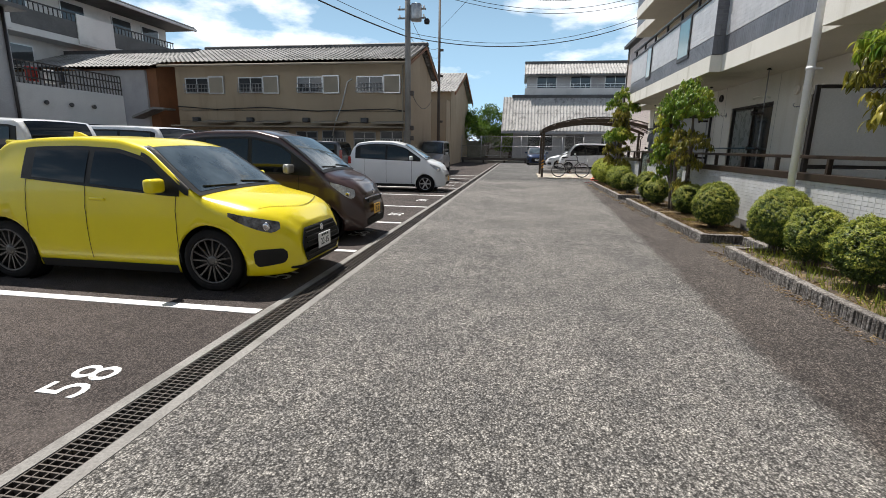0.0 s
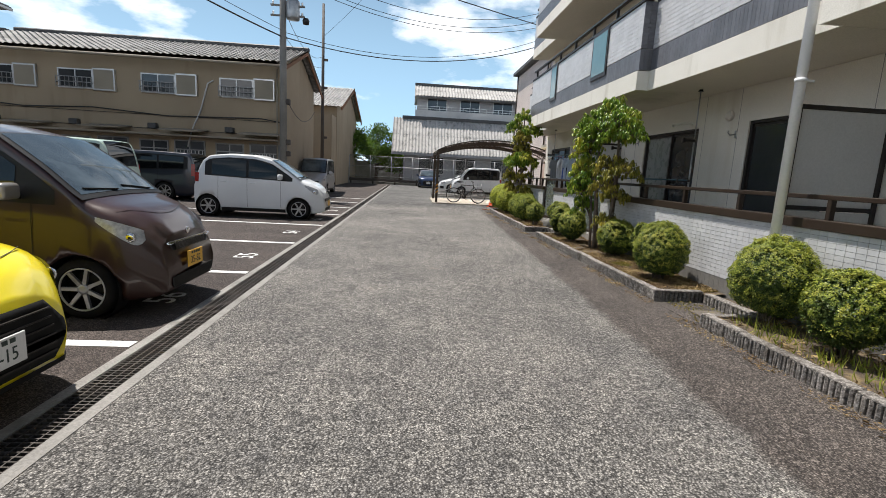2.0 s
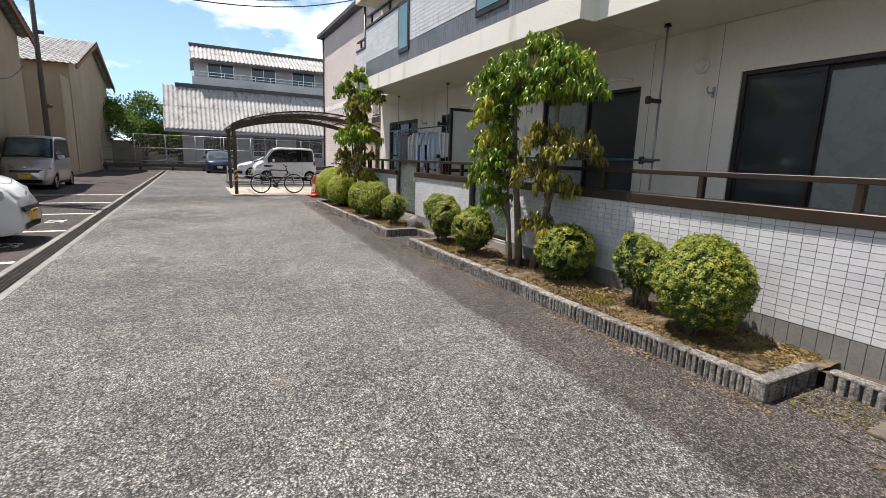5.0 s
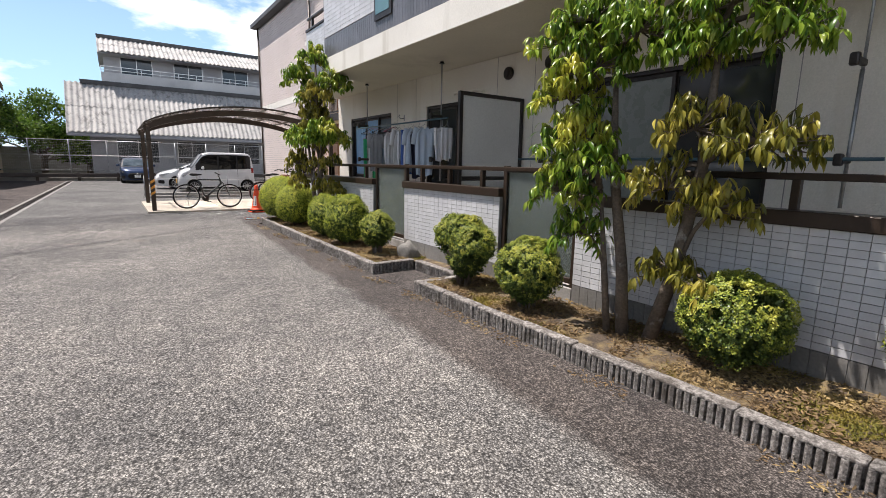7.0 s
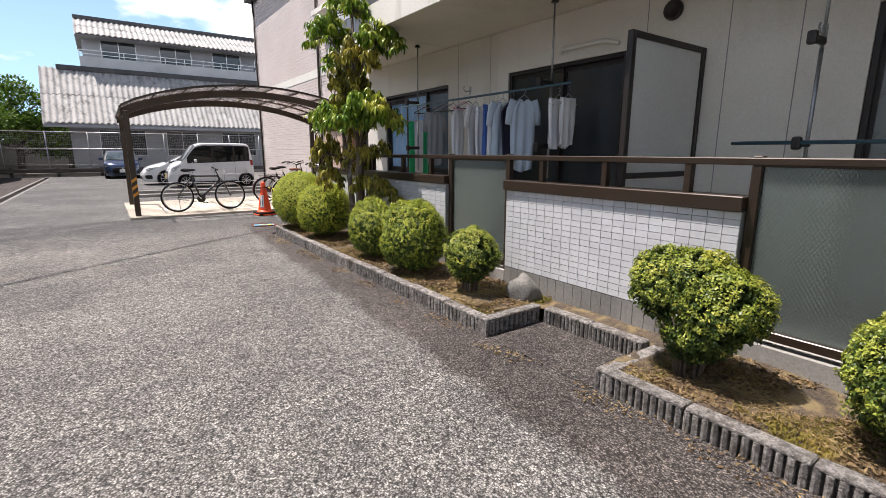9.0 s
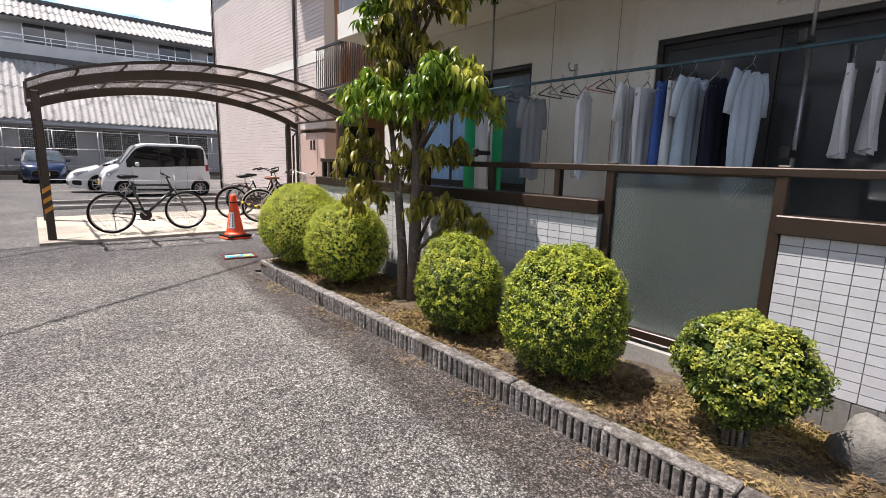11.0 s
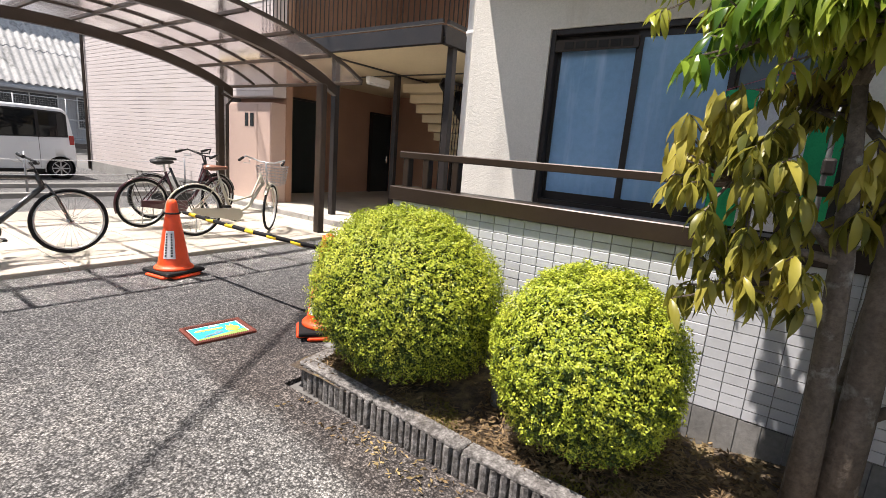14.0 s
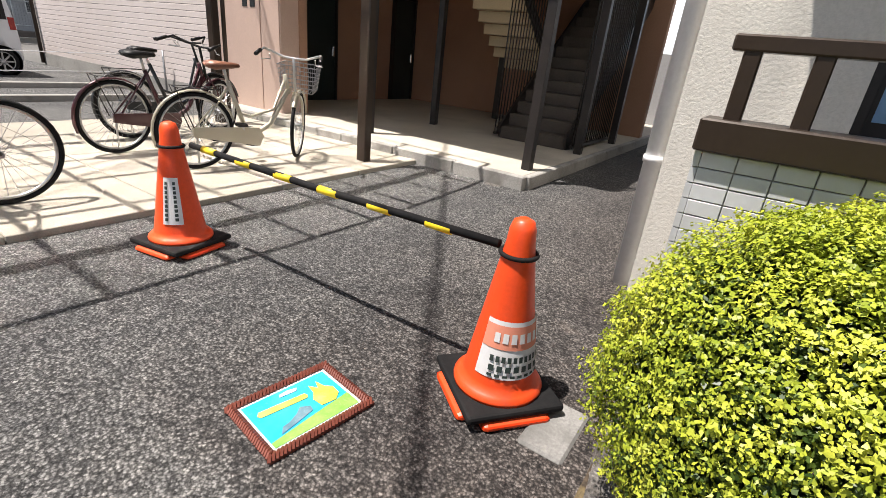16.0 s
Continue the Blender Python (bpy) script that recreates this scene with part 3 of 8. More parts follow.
# painted bays: lines across the lot and bay numbers
for a in (3.75, 6.35, 9.0, 11.6, 14.5, 17.3, 20.0, 22.7, 25.4):
    bm = BM()
    box(bm, -7.6, -2.3, a - 0.06, a + 0.06, -0.004, 0.004)
    solid("bay_line", bm, M["paint_line"], "white painted bay line on the asphalt", "road marking", "bay lines", "structure")
for a in (9.0, 11.6, 14.5, 17.3, 20.0, 22.7):
    bm = BM()
    box(bm, -13.5, -8.6, a - 0.06, a + 0.06, -0.004, 0.004)
    solid("bay_line", bm, M["paint_line"], "white painted bay line on the asphalt", "road marking", "bay lines", "structure")
for s, yy in (("58", 2.35), ("57", 5.0), ("56", 7.7), ("55", 10.2), ("54", 13.1), ("53", 15.9), ("52", 18.7)):
    bm = BM()
    ob = lettering("bay_number", s, 0.44, M["paint_line"], None, pose(-2.7, yy, 0.002, 0, 0, 90), 0.002)
    tagged(ob, "white painted bay number on the asphalt", "road marking", "bay numbers", "structure")

# ---- planting bed with grooved kerb stones ----
KERB_X, BED_X = 3.0, 3.93
SPANS = [(-4.0, 7.25), (8.2, 13.95), (15.0, 21.2)]


def kerb_mesh(length, seed):
    rnd = random.Random(seed)
    bm = BM()
    n = max(1, round(length / 0.052))
    step = length / n
    plan = []
    for i in range(n):
        y0 = i * step
        d0, d1 = rnd.uniform(0, 0.014), rnd.uniform(0, 0.014)
        plan += [(0.045, y0 + 0.003), (0.043, y0 + 0.013), (d0, y0 + 0.016), (d0 * 0.4 - 0.004, y0 + 0.033), (d1, y0 + step - 0.002)]
    plan = [(0.1, 0.003)] + plan + [(0.1, length - 0.003)]
    prism(bm, plan, "z", -0.03, 0.125)
    bbox(bm, 0.006, 0.102, 0.003, length - 0.003, 0.122, 0.15 + rnd.uniform(-0.004, 0.004), 0.008)
    return mesh_of("kerb_stone", bm, M["kerb"])


kerb = tagged(new("kerb"), "rough grooved stone kerb edging the planting bed", "kerb", kind="structure")
KERBS = [kerb_mesh(0.6, s) for s in range(4)]


def kerb_run(p, q, seed=0):
    p, q = Vector((*p, 0)), Vector((*q, 0))
    length = (q - p).length
    n = max(1, round(length / 0.6))
    rz = math.degrees(math.atan2(q.y - p.y, q.x - p.x)) - 90
    for i in range(n):
        c = p + (q - p) * (i / n)
        rnd = random.Random(seed * 100 + i)
        part("kerb_stone", KERBS[rnd.randrange(4)], M["kerb"], kerb,
             at=pose(c.x + rnd.uniform(-0.006, 0.006), c.y, rnd.uniform(-0.006, 0.004), 0, 0, rz + rnd.uniform(-0.4, 0.4)) @ Matrix.Diagonal((1, length / n / 0.6, 1, 1)))


kerb_run((KERB_X, -4.0), (KERB_X, 7.25), 1)
kerb_run((KERB_X, 8.2), (KERB_X, 13.95), 2)
kerb_run((KERB_X, 15.0), (KERB_X + 0.02, 19.9), 3)
kerb_run((KERB_X + 0.02, 19.9), (KERB_X + 0.08, 21.1), 4)
kerb_run((3.66, 8.2), (KERB_X, 8.2), 5)
kerb_run((3.66, 15.0), (KERB_X, 15.0), 6)
kerb_run((KERB_X, 7.25), (3.66, 7.25), 7)
kerb_run((KERB_X, 13.95), (3.66, 13.95), 8)
kerb_run((3.62, 7.3), (3.62, 8.15), 9)
kerb_run((3.62, 14.0), (3.62, 14.95), 10)
kerb_run((KERB_X + 0.08, 21.15), (3.9, 21.25), 11)


def soil_bed(name, x0, x1, y0, y1, top):
    nx, ny = max(2, int((x1 - x0) / 0.06)), max(2, int((y1 - y0) / 0.06))
    bm = BM()
    g = [[bm.verts.new((x0 + (x1 - x0) * i / nx, y0 + (y1 - y0) * j / ny,
                        top + 0.05 * noise.noise((i * 0.11, y0 + j * 0.11, 1.0)) + 0.012 * noise.noise((i * 0.7, y0 + j * 0.7, 5.0)))) for j in range(ny + 1)] for i in range(nx + 1)]
    for i in range(nx):
        for j in range(ny):
            bm.faces.new((g[i][j], g[i + 1][j], g[i + 1][j + 1], g[i][j + 1])).smooth = True
    return solid(name, bm, M["soil"], "dry brown soil of the planting bed", "soil", kind="structure")


for k, (a, b) in enumerate(SPANS):
    soil_bed("planting_bed_%d" % (k + 1), 3.06, 3.99, a, b, 0.12)
for a, b in ((7.25, 8.2), (13.95, 15.0)):
    soil_bed("bed_gap", 3.68, 3.99, a - 0.02, b + 0.02, 0.1)
    bm = BM()
    box(bm, 3.0, 3.66, a, b, -0.04, 0.004)
    solid("pavement_gap", bm, M["asphalt"], "dark asphalt recess in the planting bed", "ground", kind="structure")


# ---- low tiled wall with rail and frosted screens ----
WALL_X, WALL_TOP = 3.955, 1.11
WALLS = [(-4.0, 12.46), (13.6, 15.82), (16.9, 21.2)]
SCREENS = [(12.5, 13.56), (15.86, 16.86)]


def facade_wall(name, boxes, mat, label):
    bm = BM()
    for b in boxes:
        box(bm, *b)
    return solid(name, bm, mat, label, "wall", kind="structure")


low_wall = facade_wall("wall_low", [(WALL_X + 0.012, WALL_X + 0.14, a, b, 0.0, WALL_TOP) for a, b in WALLS], M["grout"], "low garden wall faced with white stacked tiles")
bm = BM()
for a, b in WALLS:
    bbox(bm, WALL_X - 0.03, WALL_X + 0.17, a - 0.01, b + 0.03, WALL_TOP, WALL_TOP + 0.1, 0.006)
part("wall_cap", bm, M["bronze"], low_wall, "brown aluminium wall cap")
rail = thing("hand_rail", "brown aluminium hand rail on posts over the low wall", "railing", (WALL_X + 0.07, 8.6, 1.22))
bm = BM()
bbox(bm, -0.035, 0.035, -12.6, 12.61, 0.19, 0.238, 0.006)
part("top_rail", bm, M["bronze"], rail)
for yy in (-2.6, -1.4, -0.2, 1.0, 2.2, 3.4, 4.6, 5.8, 7.0, 8.3, 9.5, 10.7, 11.9, 14.0, 14.7, 15.4, 17.3, 18.0, 18.9, 19.05, 20.72, 20.97, 21.15):
    bm = BM()
    bbox(bm, -0.03, 0.03, yy - 8.6 - 0.025, yy - 8.6 + 0.025, -0.015, 0.195, 0.005)
    part("post", bm, M["bronze"], rail)
for k, (a, b) in enumerate(SCREENS):
    sc = thing("glass_screen", "frosted wired glass screen in a brown aluminium frame", "screen", (WALL_X + 0.07, (a + b) / 2, 0.15), 0, "glass screens")
    h = (b - a) / 2
    for n_, q in (("stile", (-0.03, 0.03, -h - 0.03, -h + 0.03, 0, 1.32)), ("stile", (-0.03, 0.03, h - 0.03, h + 0.03, 0, 1.32)), ("rail", (-0.03, 0.03, -h + 0.03, h - 0.03, 0.14, 0.2)),
                  ("rail", (-0.03, 0.03, -h + 0.03, h - 0.03, 1.25, 1.29))):
        bm = BM()
        bbox(bm, *q, 0.005)
        part(n_, bm, M["bronze"], sc)
    bm = BM()
    box(bm, -0.004, 0.004, -h + 0.03, h - 0.03, 0.2, 1.25)
    part("pane", bm, M["frosted"], sc, "frosted wired glass").visible_shadow = False
    bm = BM()
    box(bm, -0.06, 0.1, -h - 0.02, h + 0.02, -0.15, 0.1)
    part("sill", bm, M["concrete"], sc)

# ---- the apartment house beside the drive ----
FX, F_END = 5.25, 21.5
OPEN = [(8.45, 10.03, 0.2, 2.55), (11.36, 13.4, 0.2, 2.55), (15.42, 17.23, 0.2, 2.55), (18.62, 20.72, 1.1, 2.55), (3.0, 4.8, 0.2, 2.55), (-0.5, 1.3, 0.2, 2.55)]


def holed(x0, x1, y0, y1, z0, z1, holes):
    """Boxes of a wall along y with openings (y0, y1, z0, z1) through it."""
    out, y = [], y0
    for a, b, c, d in sorted(holes):
        out += [(x0, x1, y, a, z0, z1), (x0, x1, a, b, d, z1)]
        if c > z0:
            out.append((x0, x1, a, b, z0, c))
        y = b
    return out + [(x0, x1, y, y1, z0, z1)]


facade_wall("wall_facade", holed(FX, FX + 0.2, -4.0, F_END, 0.0, 3.1, OPEN), M["stucco"], "cream stucco ground-floor facade in the balcony's shade")
facade_wall("wall_end", [(FX + 0.2, 14.0, F_END - 0.2, F_END, 0.0, 9.0)], M["stucco"], "cream stucco end wall of the apartment house")
facade_wall("wall_upper", holed(FX, FX + 0.2, -4.0, F_END, 3.42, 9.0, [(8.4, 10.1, 3.5, 5.5), (12.0, 13.8, 3.5, 5.5), (15.4, 17.2, 3.5, 5.5), (18.6, 20.6, 4.2, 5.5)]), M["stucco"], "cream stucco upper facade")
facade_wall("wall_rear", [(9.0, 9.2, -4.0, F_END - 0.2, 0.0, 9.0), (FX + 0.2, 9.0, -4.0, -3.8, 0.0, 9.0)], M["stucco"], "plain rear wall closing the apartment house")
facade_wall("floor_terrace", [(4.1, 9.0, -4.0, F_END - 0.2, -0.02, 0.15)], M["concrete"], "grey concrete terrace floor")
facade_wall("roof_slab", [(3.7, 14.0, -4.0, F_END, 9.0, 9.3)], M["slab_white"], "flat roof slab of the apartment house")


def window(name, y0, y1, z0, z1, x, panes, lattice=False):
    w = tagged(new(name), "brown aluminium sliding window", "window", kind="structure")
    f = 0.045
    for q in ((x + 0.02, x + 0.14, y0, y0 + f, z0, z1), (x + 0.02, x + 0.14, y1 - f, y1, z0, z1), (x + 0.02, x + 0.14, y0 + f, y1 - f, z1 - f, z1), (x + 0.02, x + 0.14, y0 + f, y1 - f, z0, z0 + f)):
        bm = BM()
        bbox(bm, *q, 0.004)
        part("window_frame", bm, M["bronze_dark"], w)
    n = len(panes)
    wd = (y1 - y0 - 2 * f) / n
    for i, mt in enumerate(panes):
        a, b = y0 + f + i * wd - 0.01, y0 + f + (i + 1) * wd + 0.01
        xx = x + (0.06 if i % 2 else 0.095)
        bm = BM()
        box(bm, xx, xx + 0.03, a, a + 0.04, z0 + f, z1 - f)
        box(bm, xx, xx + 0.03, b - 0.04, b, z0 + f, z1 - f)
        box(bm, xx, xx + 0.03, a + 0.04, b - 0.04, z1 - f - 0.05, z1 - f)
        box(bm, xx, xx + 0.03, a + 0.04, b - 0.04, z0 + f, z0 + f + 0.07)
        sash = part("sash", bm, M["bronze_dark"], w)
        bm = BM()
        box(bm, xx + 0.012, xx + 0.018, a + 0.04, b - 0.04, z0 + f + 0.07, z1 - f - 0.05)
        part("pane", bm, M[mt], sash)
    if lattice:
        bm = BM()
        box(bm, x + 0.03, x + 0.05, y1 - wd - f, y1 - f, z1 - f - 0.13, z1 - f - 0.04)
        v = part("vent_strip", bm, M["bronze"], w)
        # dark strips paint the shade within the vent's slots
        for i in range(6):
            bm = BM()
            yy = y1 - wd - f + 0.04 + i * (wd - 0.1) / 6
            box(bm, x + 0.024, x + 0.031, yy, yy + (wd - 0.1) / 6 - 0.02, z1 - f - 0.115, z1 - f - 0.06)
            part("vent_slot", bm, M["depth_shade"], v)
    bm = BM()
    box(bm, x + 0.21, x + 0.215, y0 - 0.1, y1 + 0.1, z0, z1)
    part("curtain", bm, M["curtain"], w)
    return w


M["curtain"] = surf("pale_curtain", (0.45, 0.44, 0.42), (0.36, 0.35, 0.34), 0.9, 1.5, 30, 0.15, 0.2, streak=True, stain=(0.25, 0.25, 0.25), stain_scale=2.0)
for k, (q, p, lat) in enumerate(((OPEN[0], ("win_frost", "win_dark"), False), (OPEN[1], ("win_dark", "win_frost"), False), (OPEN[2], ("win_dark", "win_dark"), False),
                                 (OPEN[3], ("win_bluegrey", "win_blue", "win_blue"), True), (OPEN[4], ("win_dark", "win_dark"), False), (OPEN[5], ("win_dark", "win_dark"), False))):
    window("window_%d" % (k + 1), *q, FX, p, lat)
for k, q in enumerate(((8.4, 10.1, 3.5, 5.5), (12.0, 13.8, 3.5, 5.5), (15.4, 17.2, 3.5, 5.5), (18.6, 20.6, 4.2, 5.5))):
    window("window_%d" % (k + 7), *q, FX, ("win_dark", "win_dark"))

# balcony slabs: (front x, y from, y to)
SLABS = [(3.78, -4.0, 7.25), (4.0, 7.25, 11.05), (3.78, 11.05, 18.6), (4.4, 18.6, 21.4)]
for zz, nm in ((3.1, "2"), (5.95, "3")):
    bm = BM()
    for x, a, b in SLABS:
        box(bm, x + 0.02, FX, a + 0.005, b - 0.005, zz + 0.004, zz + 0.32)
    solid("ceiling_balcony_" + nm, bm, M["soffit"], "stained beige soffit under the balcony", "ceiling", kind="structure")
    bm = BM()
    for x, a, b in SLABS:
        box(bm, x, x + 0.02, a, b, zz, zz + 0.33)
    for (x, a, b), (x2, a2, b2) in zip(SLABS, SLABS[1:]):
        lo, hi = min(x, x2), max(x, x2)
        box(bm, lo + 0.02, hi + 0.02, b - (0.02 if x < x2 else 0), b + (0 if x < x2 else 0.02), zz + 0.002, zz + 0.328)
    box(bm, 4.4, FX, 21.4, 21.42, zz, zz + 0.33)
    solid("fascia_" + nm, bm, M["slab_white"], "white painted balcony edge with a dark joint", "trim", kind="structure")

parapets = []
for zz in (3.43, 6.28):
    bm = BM()
    for x, a, b in SLABS:
        box(bm, x + 0.03, x + 0.14, a, b, zz, zz + 1.15)
    for (x, a, b), (x2, a2, b2) in zip(SLABS, SLABS[1:]):
        lo, hi = min(x, x2), max(x, x2)
        s = -1 if x < x2 else 0
        box(bm, lo + 0.03, hi + 0.03, b - (0.1 if s else 0), b + (0 if s else 0.1), zz, zz + 1.15)
    parapets.append(solid("balcony_wall", bm, M["grout"], "balcony parapet faced with white tiles over a grey band", "wall", kind="structure"))


def tile_field(name, x, y0, y1, z0, z1, tw, th, mat, parent, gap=0.0042, axis="x"):
    """Joined tiles on a wall that looks towards -x (or -y or +y when axis is 'y')."""
    bm = BM()
    ny, nz = max(1, round((y1 - y0) / tw)), max(1, round((z1 - z0) / th))
    w, h = (y1 - y0) / ny, (z1 - z0) / nz
    g = gap / 2
    for i in range(ny):
        for j in range(nz):
            a, b, c, d = y0 + i * w + g, y0 + (i + 1) * w - g, z0 + j * h + g, z0 + (j + 1) * h - g
            if axis == "x":
                box(bm, x, x + 0.02, a, b, c, d)
            else:
                box(bm, a, b, x, x + 0.02, c, d)
    return tagged(part(name, bm, mat, parent), kind="stuff")


# ---- houses round the lot ----
def pan_roof(name, x0, x1, ye, ze, yr, zr, pitch, rows, mat, parent, amp=0.03):
    """A roof slope of rolled tiles: waves across, stepped courses up the slope."""
    cols = int((x1 - x0) / pitch)
    k = 6
    verts, faces = [], []
    nv = cols * k + 1
    for r in range(rows):
        for e, up in ((r / rows, 0.035), ((r + 1) / rows, 0.0)):
            for i in range(nv):
                wv = amp * math.cos(2 * math.pi * i / k)
                verts.append((x0 + (x1 - x0) * i / (nv - 1), ye + (yr - ye) * e, ze + (zr - ze) * e + wv + up))
        b = 2 * r * nv
        for i in range(nv - 1):
            faces.append((b + i, b + i + 1, b + nv + i + 1, b + nv + i))
            if r:
                faces.append((b - nv + i, b - nv + i + 1, b + i + 1, b + i))
    me = bpy.data.meshes.new(name)
    me.from_pydata(verts, [], faces)
    me.materials.append(mat)
    return part(name, me, mat, parent)


def far_window(parent, x0, x1, z0, z1, y, shutter=0.0, rail=True, panes=2):
    """A window in a wall that looks towards -y, at the face y."""
    bm = BM()
    t = 0.05
    for q in ((x0, x1, z1 - t, z1), (x0, x1, z0, z0 + t), (x0, x0 + t, z0 + t, z1 - t), (x1 - t, x1, z0 + t, z1 - t), ((x0 + x1) / 2 - 0.02, (x0 + x1) / 2 + 0.02, z0 + t, z1 - t)):
        box(bm, q[0], q[1], y - 0.06, y - 0.003, q[2], q[3])
    w = part("window", bm, M["alu"], parent)
    bm = BM()
    box(bm, x0 + t, x1 - t, y - 0.025, y - 0.01, z0 + t, z1 - t)
    part("pane", bm, M["win_dark"], w)
    if shutter:
        bm = BM()
        bbox(bm, x1 + 0.03, x1 + shutter, y - 0.13, y - 0.003, z0 - 0.05, z1 + 0.06, 0.01)
        sb = part("shutter_box", bm, M["alu"], w)
        bm = BM()
        bbox(bm, x1 + 0.09, x1 + shutter - 0.06, y - 0.138, y - 0.131, z0 + 0.02, z1 - 0.01, 0.002)
        part("shutter_panel", bm, M["shutter"], sb)
    if rail:
        bm = BM()
        for zz in (z0 + 0.03, z0 + 0.24, z0 + 0.45):
            box(bm, x0 - 0.03, x1 + 0.03, y - 0.2, y - 0.17, zz, zz + 0.03)
        for i in range(9):
            xx = x0 + (x1 - x0) * i / 8
            box(bm, xx - 0.01, xx + 0.01, y - 0.195, y - 0.175, z0 + 0.03, z0 + 0.46)
        for xx in (x0, x1):
            box(bm, xx - 0.015, xx + 0.015, y - 0.175, y - 0.003, z0 + 0.2, z0 + 0.23)
        part("window_rail", bm, M["rail_grey"], w)
    return w


M["shutter"] = surf("olive_shutter_box", (0.3, 0.26, 0.2), (0.25, 0.22, 0.17), 0.7, 1, 30, 0.1, 0.1)
AX0, AX1, AY0, AY1 = -19.4, -6.1, 25.0, 32.2
apt = thing("terraced_apartment", "tan two-storey terraced apartment house with grey tiled roof", "house", (-12.7, 28.6, 0))
apt.matrix_basis = Matrix()
bm = BM()
prism(bm, [(AY0, 0), (AY1, 0), (AY1, 5.75), ((AY0 + AY1) / 2, 7.1), (AY0, 5.75)], "x", AX0, AX1)
part("wall", bm, M["tan_wall"], apt)
MIDY = (AY0 + AY1) / 2
pan_roof("roof", AX0 - 0.5, AX1 + 0.45, AY0 - 0.65, 5.8, MIDY, 7.25, 0.28, 13, M["roof_tile"], apt)
pan_roof("roof", AX0 - 0.5, AX1 + 0.45, AY1 + 0.65, 5.8, MIDY, 7.25, 0.28, 13, M["roof_tile"], apt)
bm = BM()
prism(bm, [(AY0 - 0.65, 5.66), (MIDY, 7.2), (AY1 + 0.65, 5.66), (AY1 + 0.65, 5.5), (MIDY, 7.04), (AY0 - 0.65, 5.5)], "x", AX1 + 0.36, AX1 + 0.42)
part("bargeboard", bm, M["brown_wall"], apt)
bm = BM()
bbox(bm, AX0 - 0.5, AX1 + 0.5, MIDY - 0.14, MIDY + 0.14, 7.2, 7.42, 0.05)
part("ridge", bm, M["roof_dark"], apt)
bm = BM()
rod(bm, (AX0 - 0.5, AY0 - 0.72, 5.62), (AX1 + 0.45, AY0 - 0.72, 5.62), 0.06, None, 8)
rod(bm, (AX1 - 0.15, AY0 - 0.06, 0), (AX1 - 0.15, AY0 - 0.06, 5.6), 0.04, None, 8)
part("gutter", bm, M["shutter"], apt)
for x0 in (-18.8, -15.55, -12.1, -8.75):
    far_window(apt, x0, x0 + 1.45, 4.25, 5.08, AY0, 0.95)
bm = BM()
for zz in (3.35, 2.75):
    rod(bm, (AX0, AY0 - 0.05, zz), (AX1, AY0 - 0.05, zz - 0.05), 0.012, None, 5)
part("wall_conduit", bm, M["cable"], apt)
bm = BM()
tube(bm, [(AX0, AY0 - 0.06, 3.55), (-17.0, AY0 - 0.07, 3.38), (-14.2, AY0 - 0.07, 3.5), (-11.0, AY0 - 0.07, 3.3), (-7.0, AY0 - 0.07, 3.42), (AX1, AY0 - 0.06, 3.3)], 0.025, 6)
part("wall_cable", bm, M["cable"], apt)
bm = BM()
tube(bm, [(-9.0, AY0 - 0.05, 4.95), (-9.25, AY0 - 0.07, 4.8), (-9.6, AY0 - 0.06, 3.6), (-10.0, AY0 - 0.06, 2.75), (-10.2, AY0 - 0.06, 2.0)], 0.035, 8)
part("drain_hose", bm, M["far_white"], apt)
bm = BM()
bbox(bm, AX0, AX1 - 0.1, AY0 - 0.75, AY0 - 0.003, 2.42, 2.5, 0.01)
part("canopy", bm, M["shutter"], apt, "weathered long canopy over the doors")
for i in range(4):
    x0 = -19.0 + i * 3.3
    bm = BM()
    prism(bm, [(AY0 - 1.0, 2.62), (AY0 - 1.0, 2.67), (AY0 - 0.003, 2.8), (AY0 - 0.003, 2.74)], "x", x0 + 1.4, x0 + 3.1)
    part("canopy", bm, M["shutter"], apt)
    # a sliding door of two leaves and a barred kitchen window in each dwelling
    for xa, xb, za, zc, bars in ((0.1, 1.35, 0.3, 2.25, False), (1.6, 2.95, 0.1, 2.3, True)):
        bm = BM()
        box(bm, x0 + xa, x0 + xb, AY0 - 0.05, AY0 - 0.003, za, zc)
        d = part("door" if bars else "window", bm, M["rail_grey"], apt)
        t, xm = 0.06, (xa + xb) / 2
        for u, v in ((xa + t, xm - 0.03), (xm + 0.03, xb - t)):
            for zl, zh in ((za + t, 1.85), (1.9, zc - t)):
                bm = BM()
                box(bm, x0 + u, x0 + v, AY0 - 0.056, AY0 - 0.049, zl, zh)
                part("pane", bm, M["win_dark"], d)
        if bars:
            bm = BM()
            for j in range(8):
                box(bm, x0 + xa + 0.1 + j * 0.16, x0 + xa + 0.13 + j * 0.16, AY0 - 0.08, AY0 - 0.06, 1.35, 1.85)
            box(bm, x0 + xa, x0 + xb, AY0 - 0.085, AY0 - 0.058, 1.32, 1.35)
            part("door_bars", bm, M["alu"], d)
    bm = BM()
    bbox(bm, x0 + 0.6, x0 + 0.95, AY0 - 0.28, AY0 - 0.003, 2.72, 2.95, 0.02)
    part("exhaust_hood", bm, M["roof_dark"], apt)

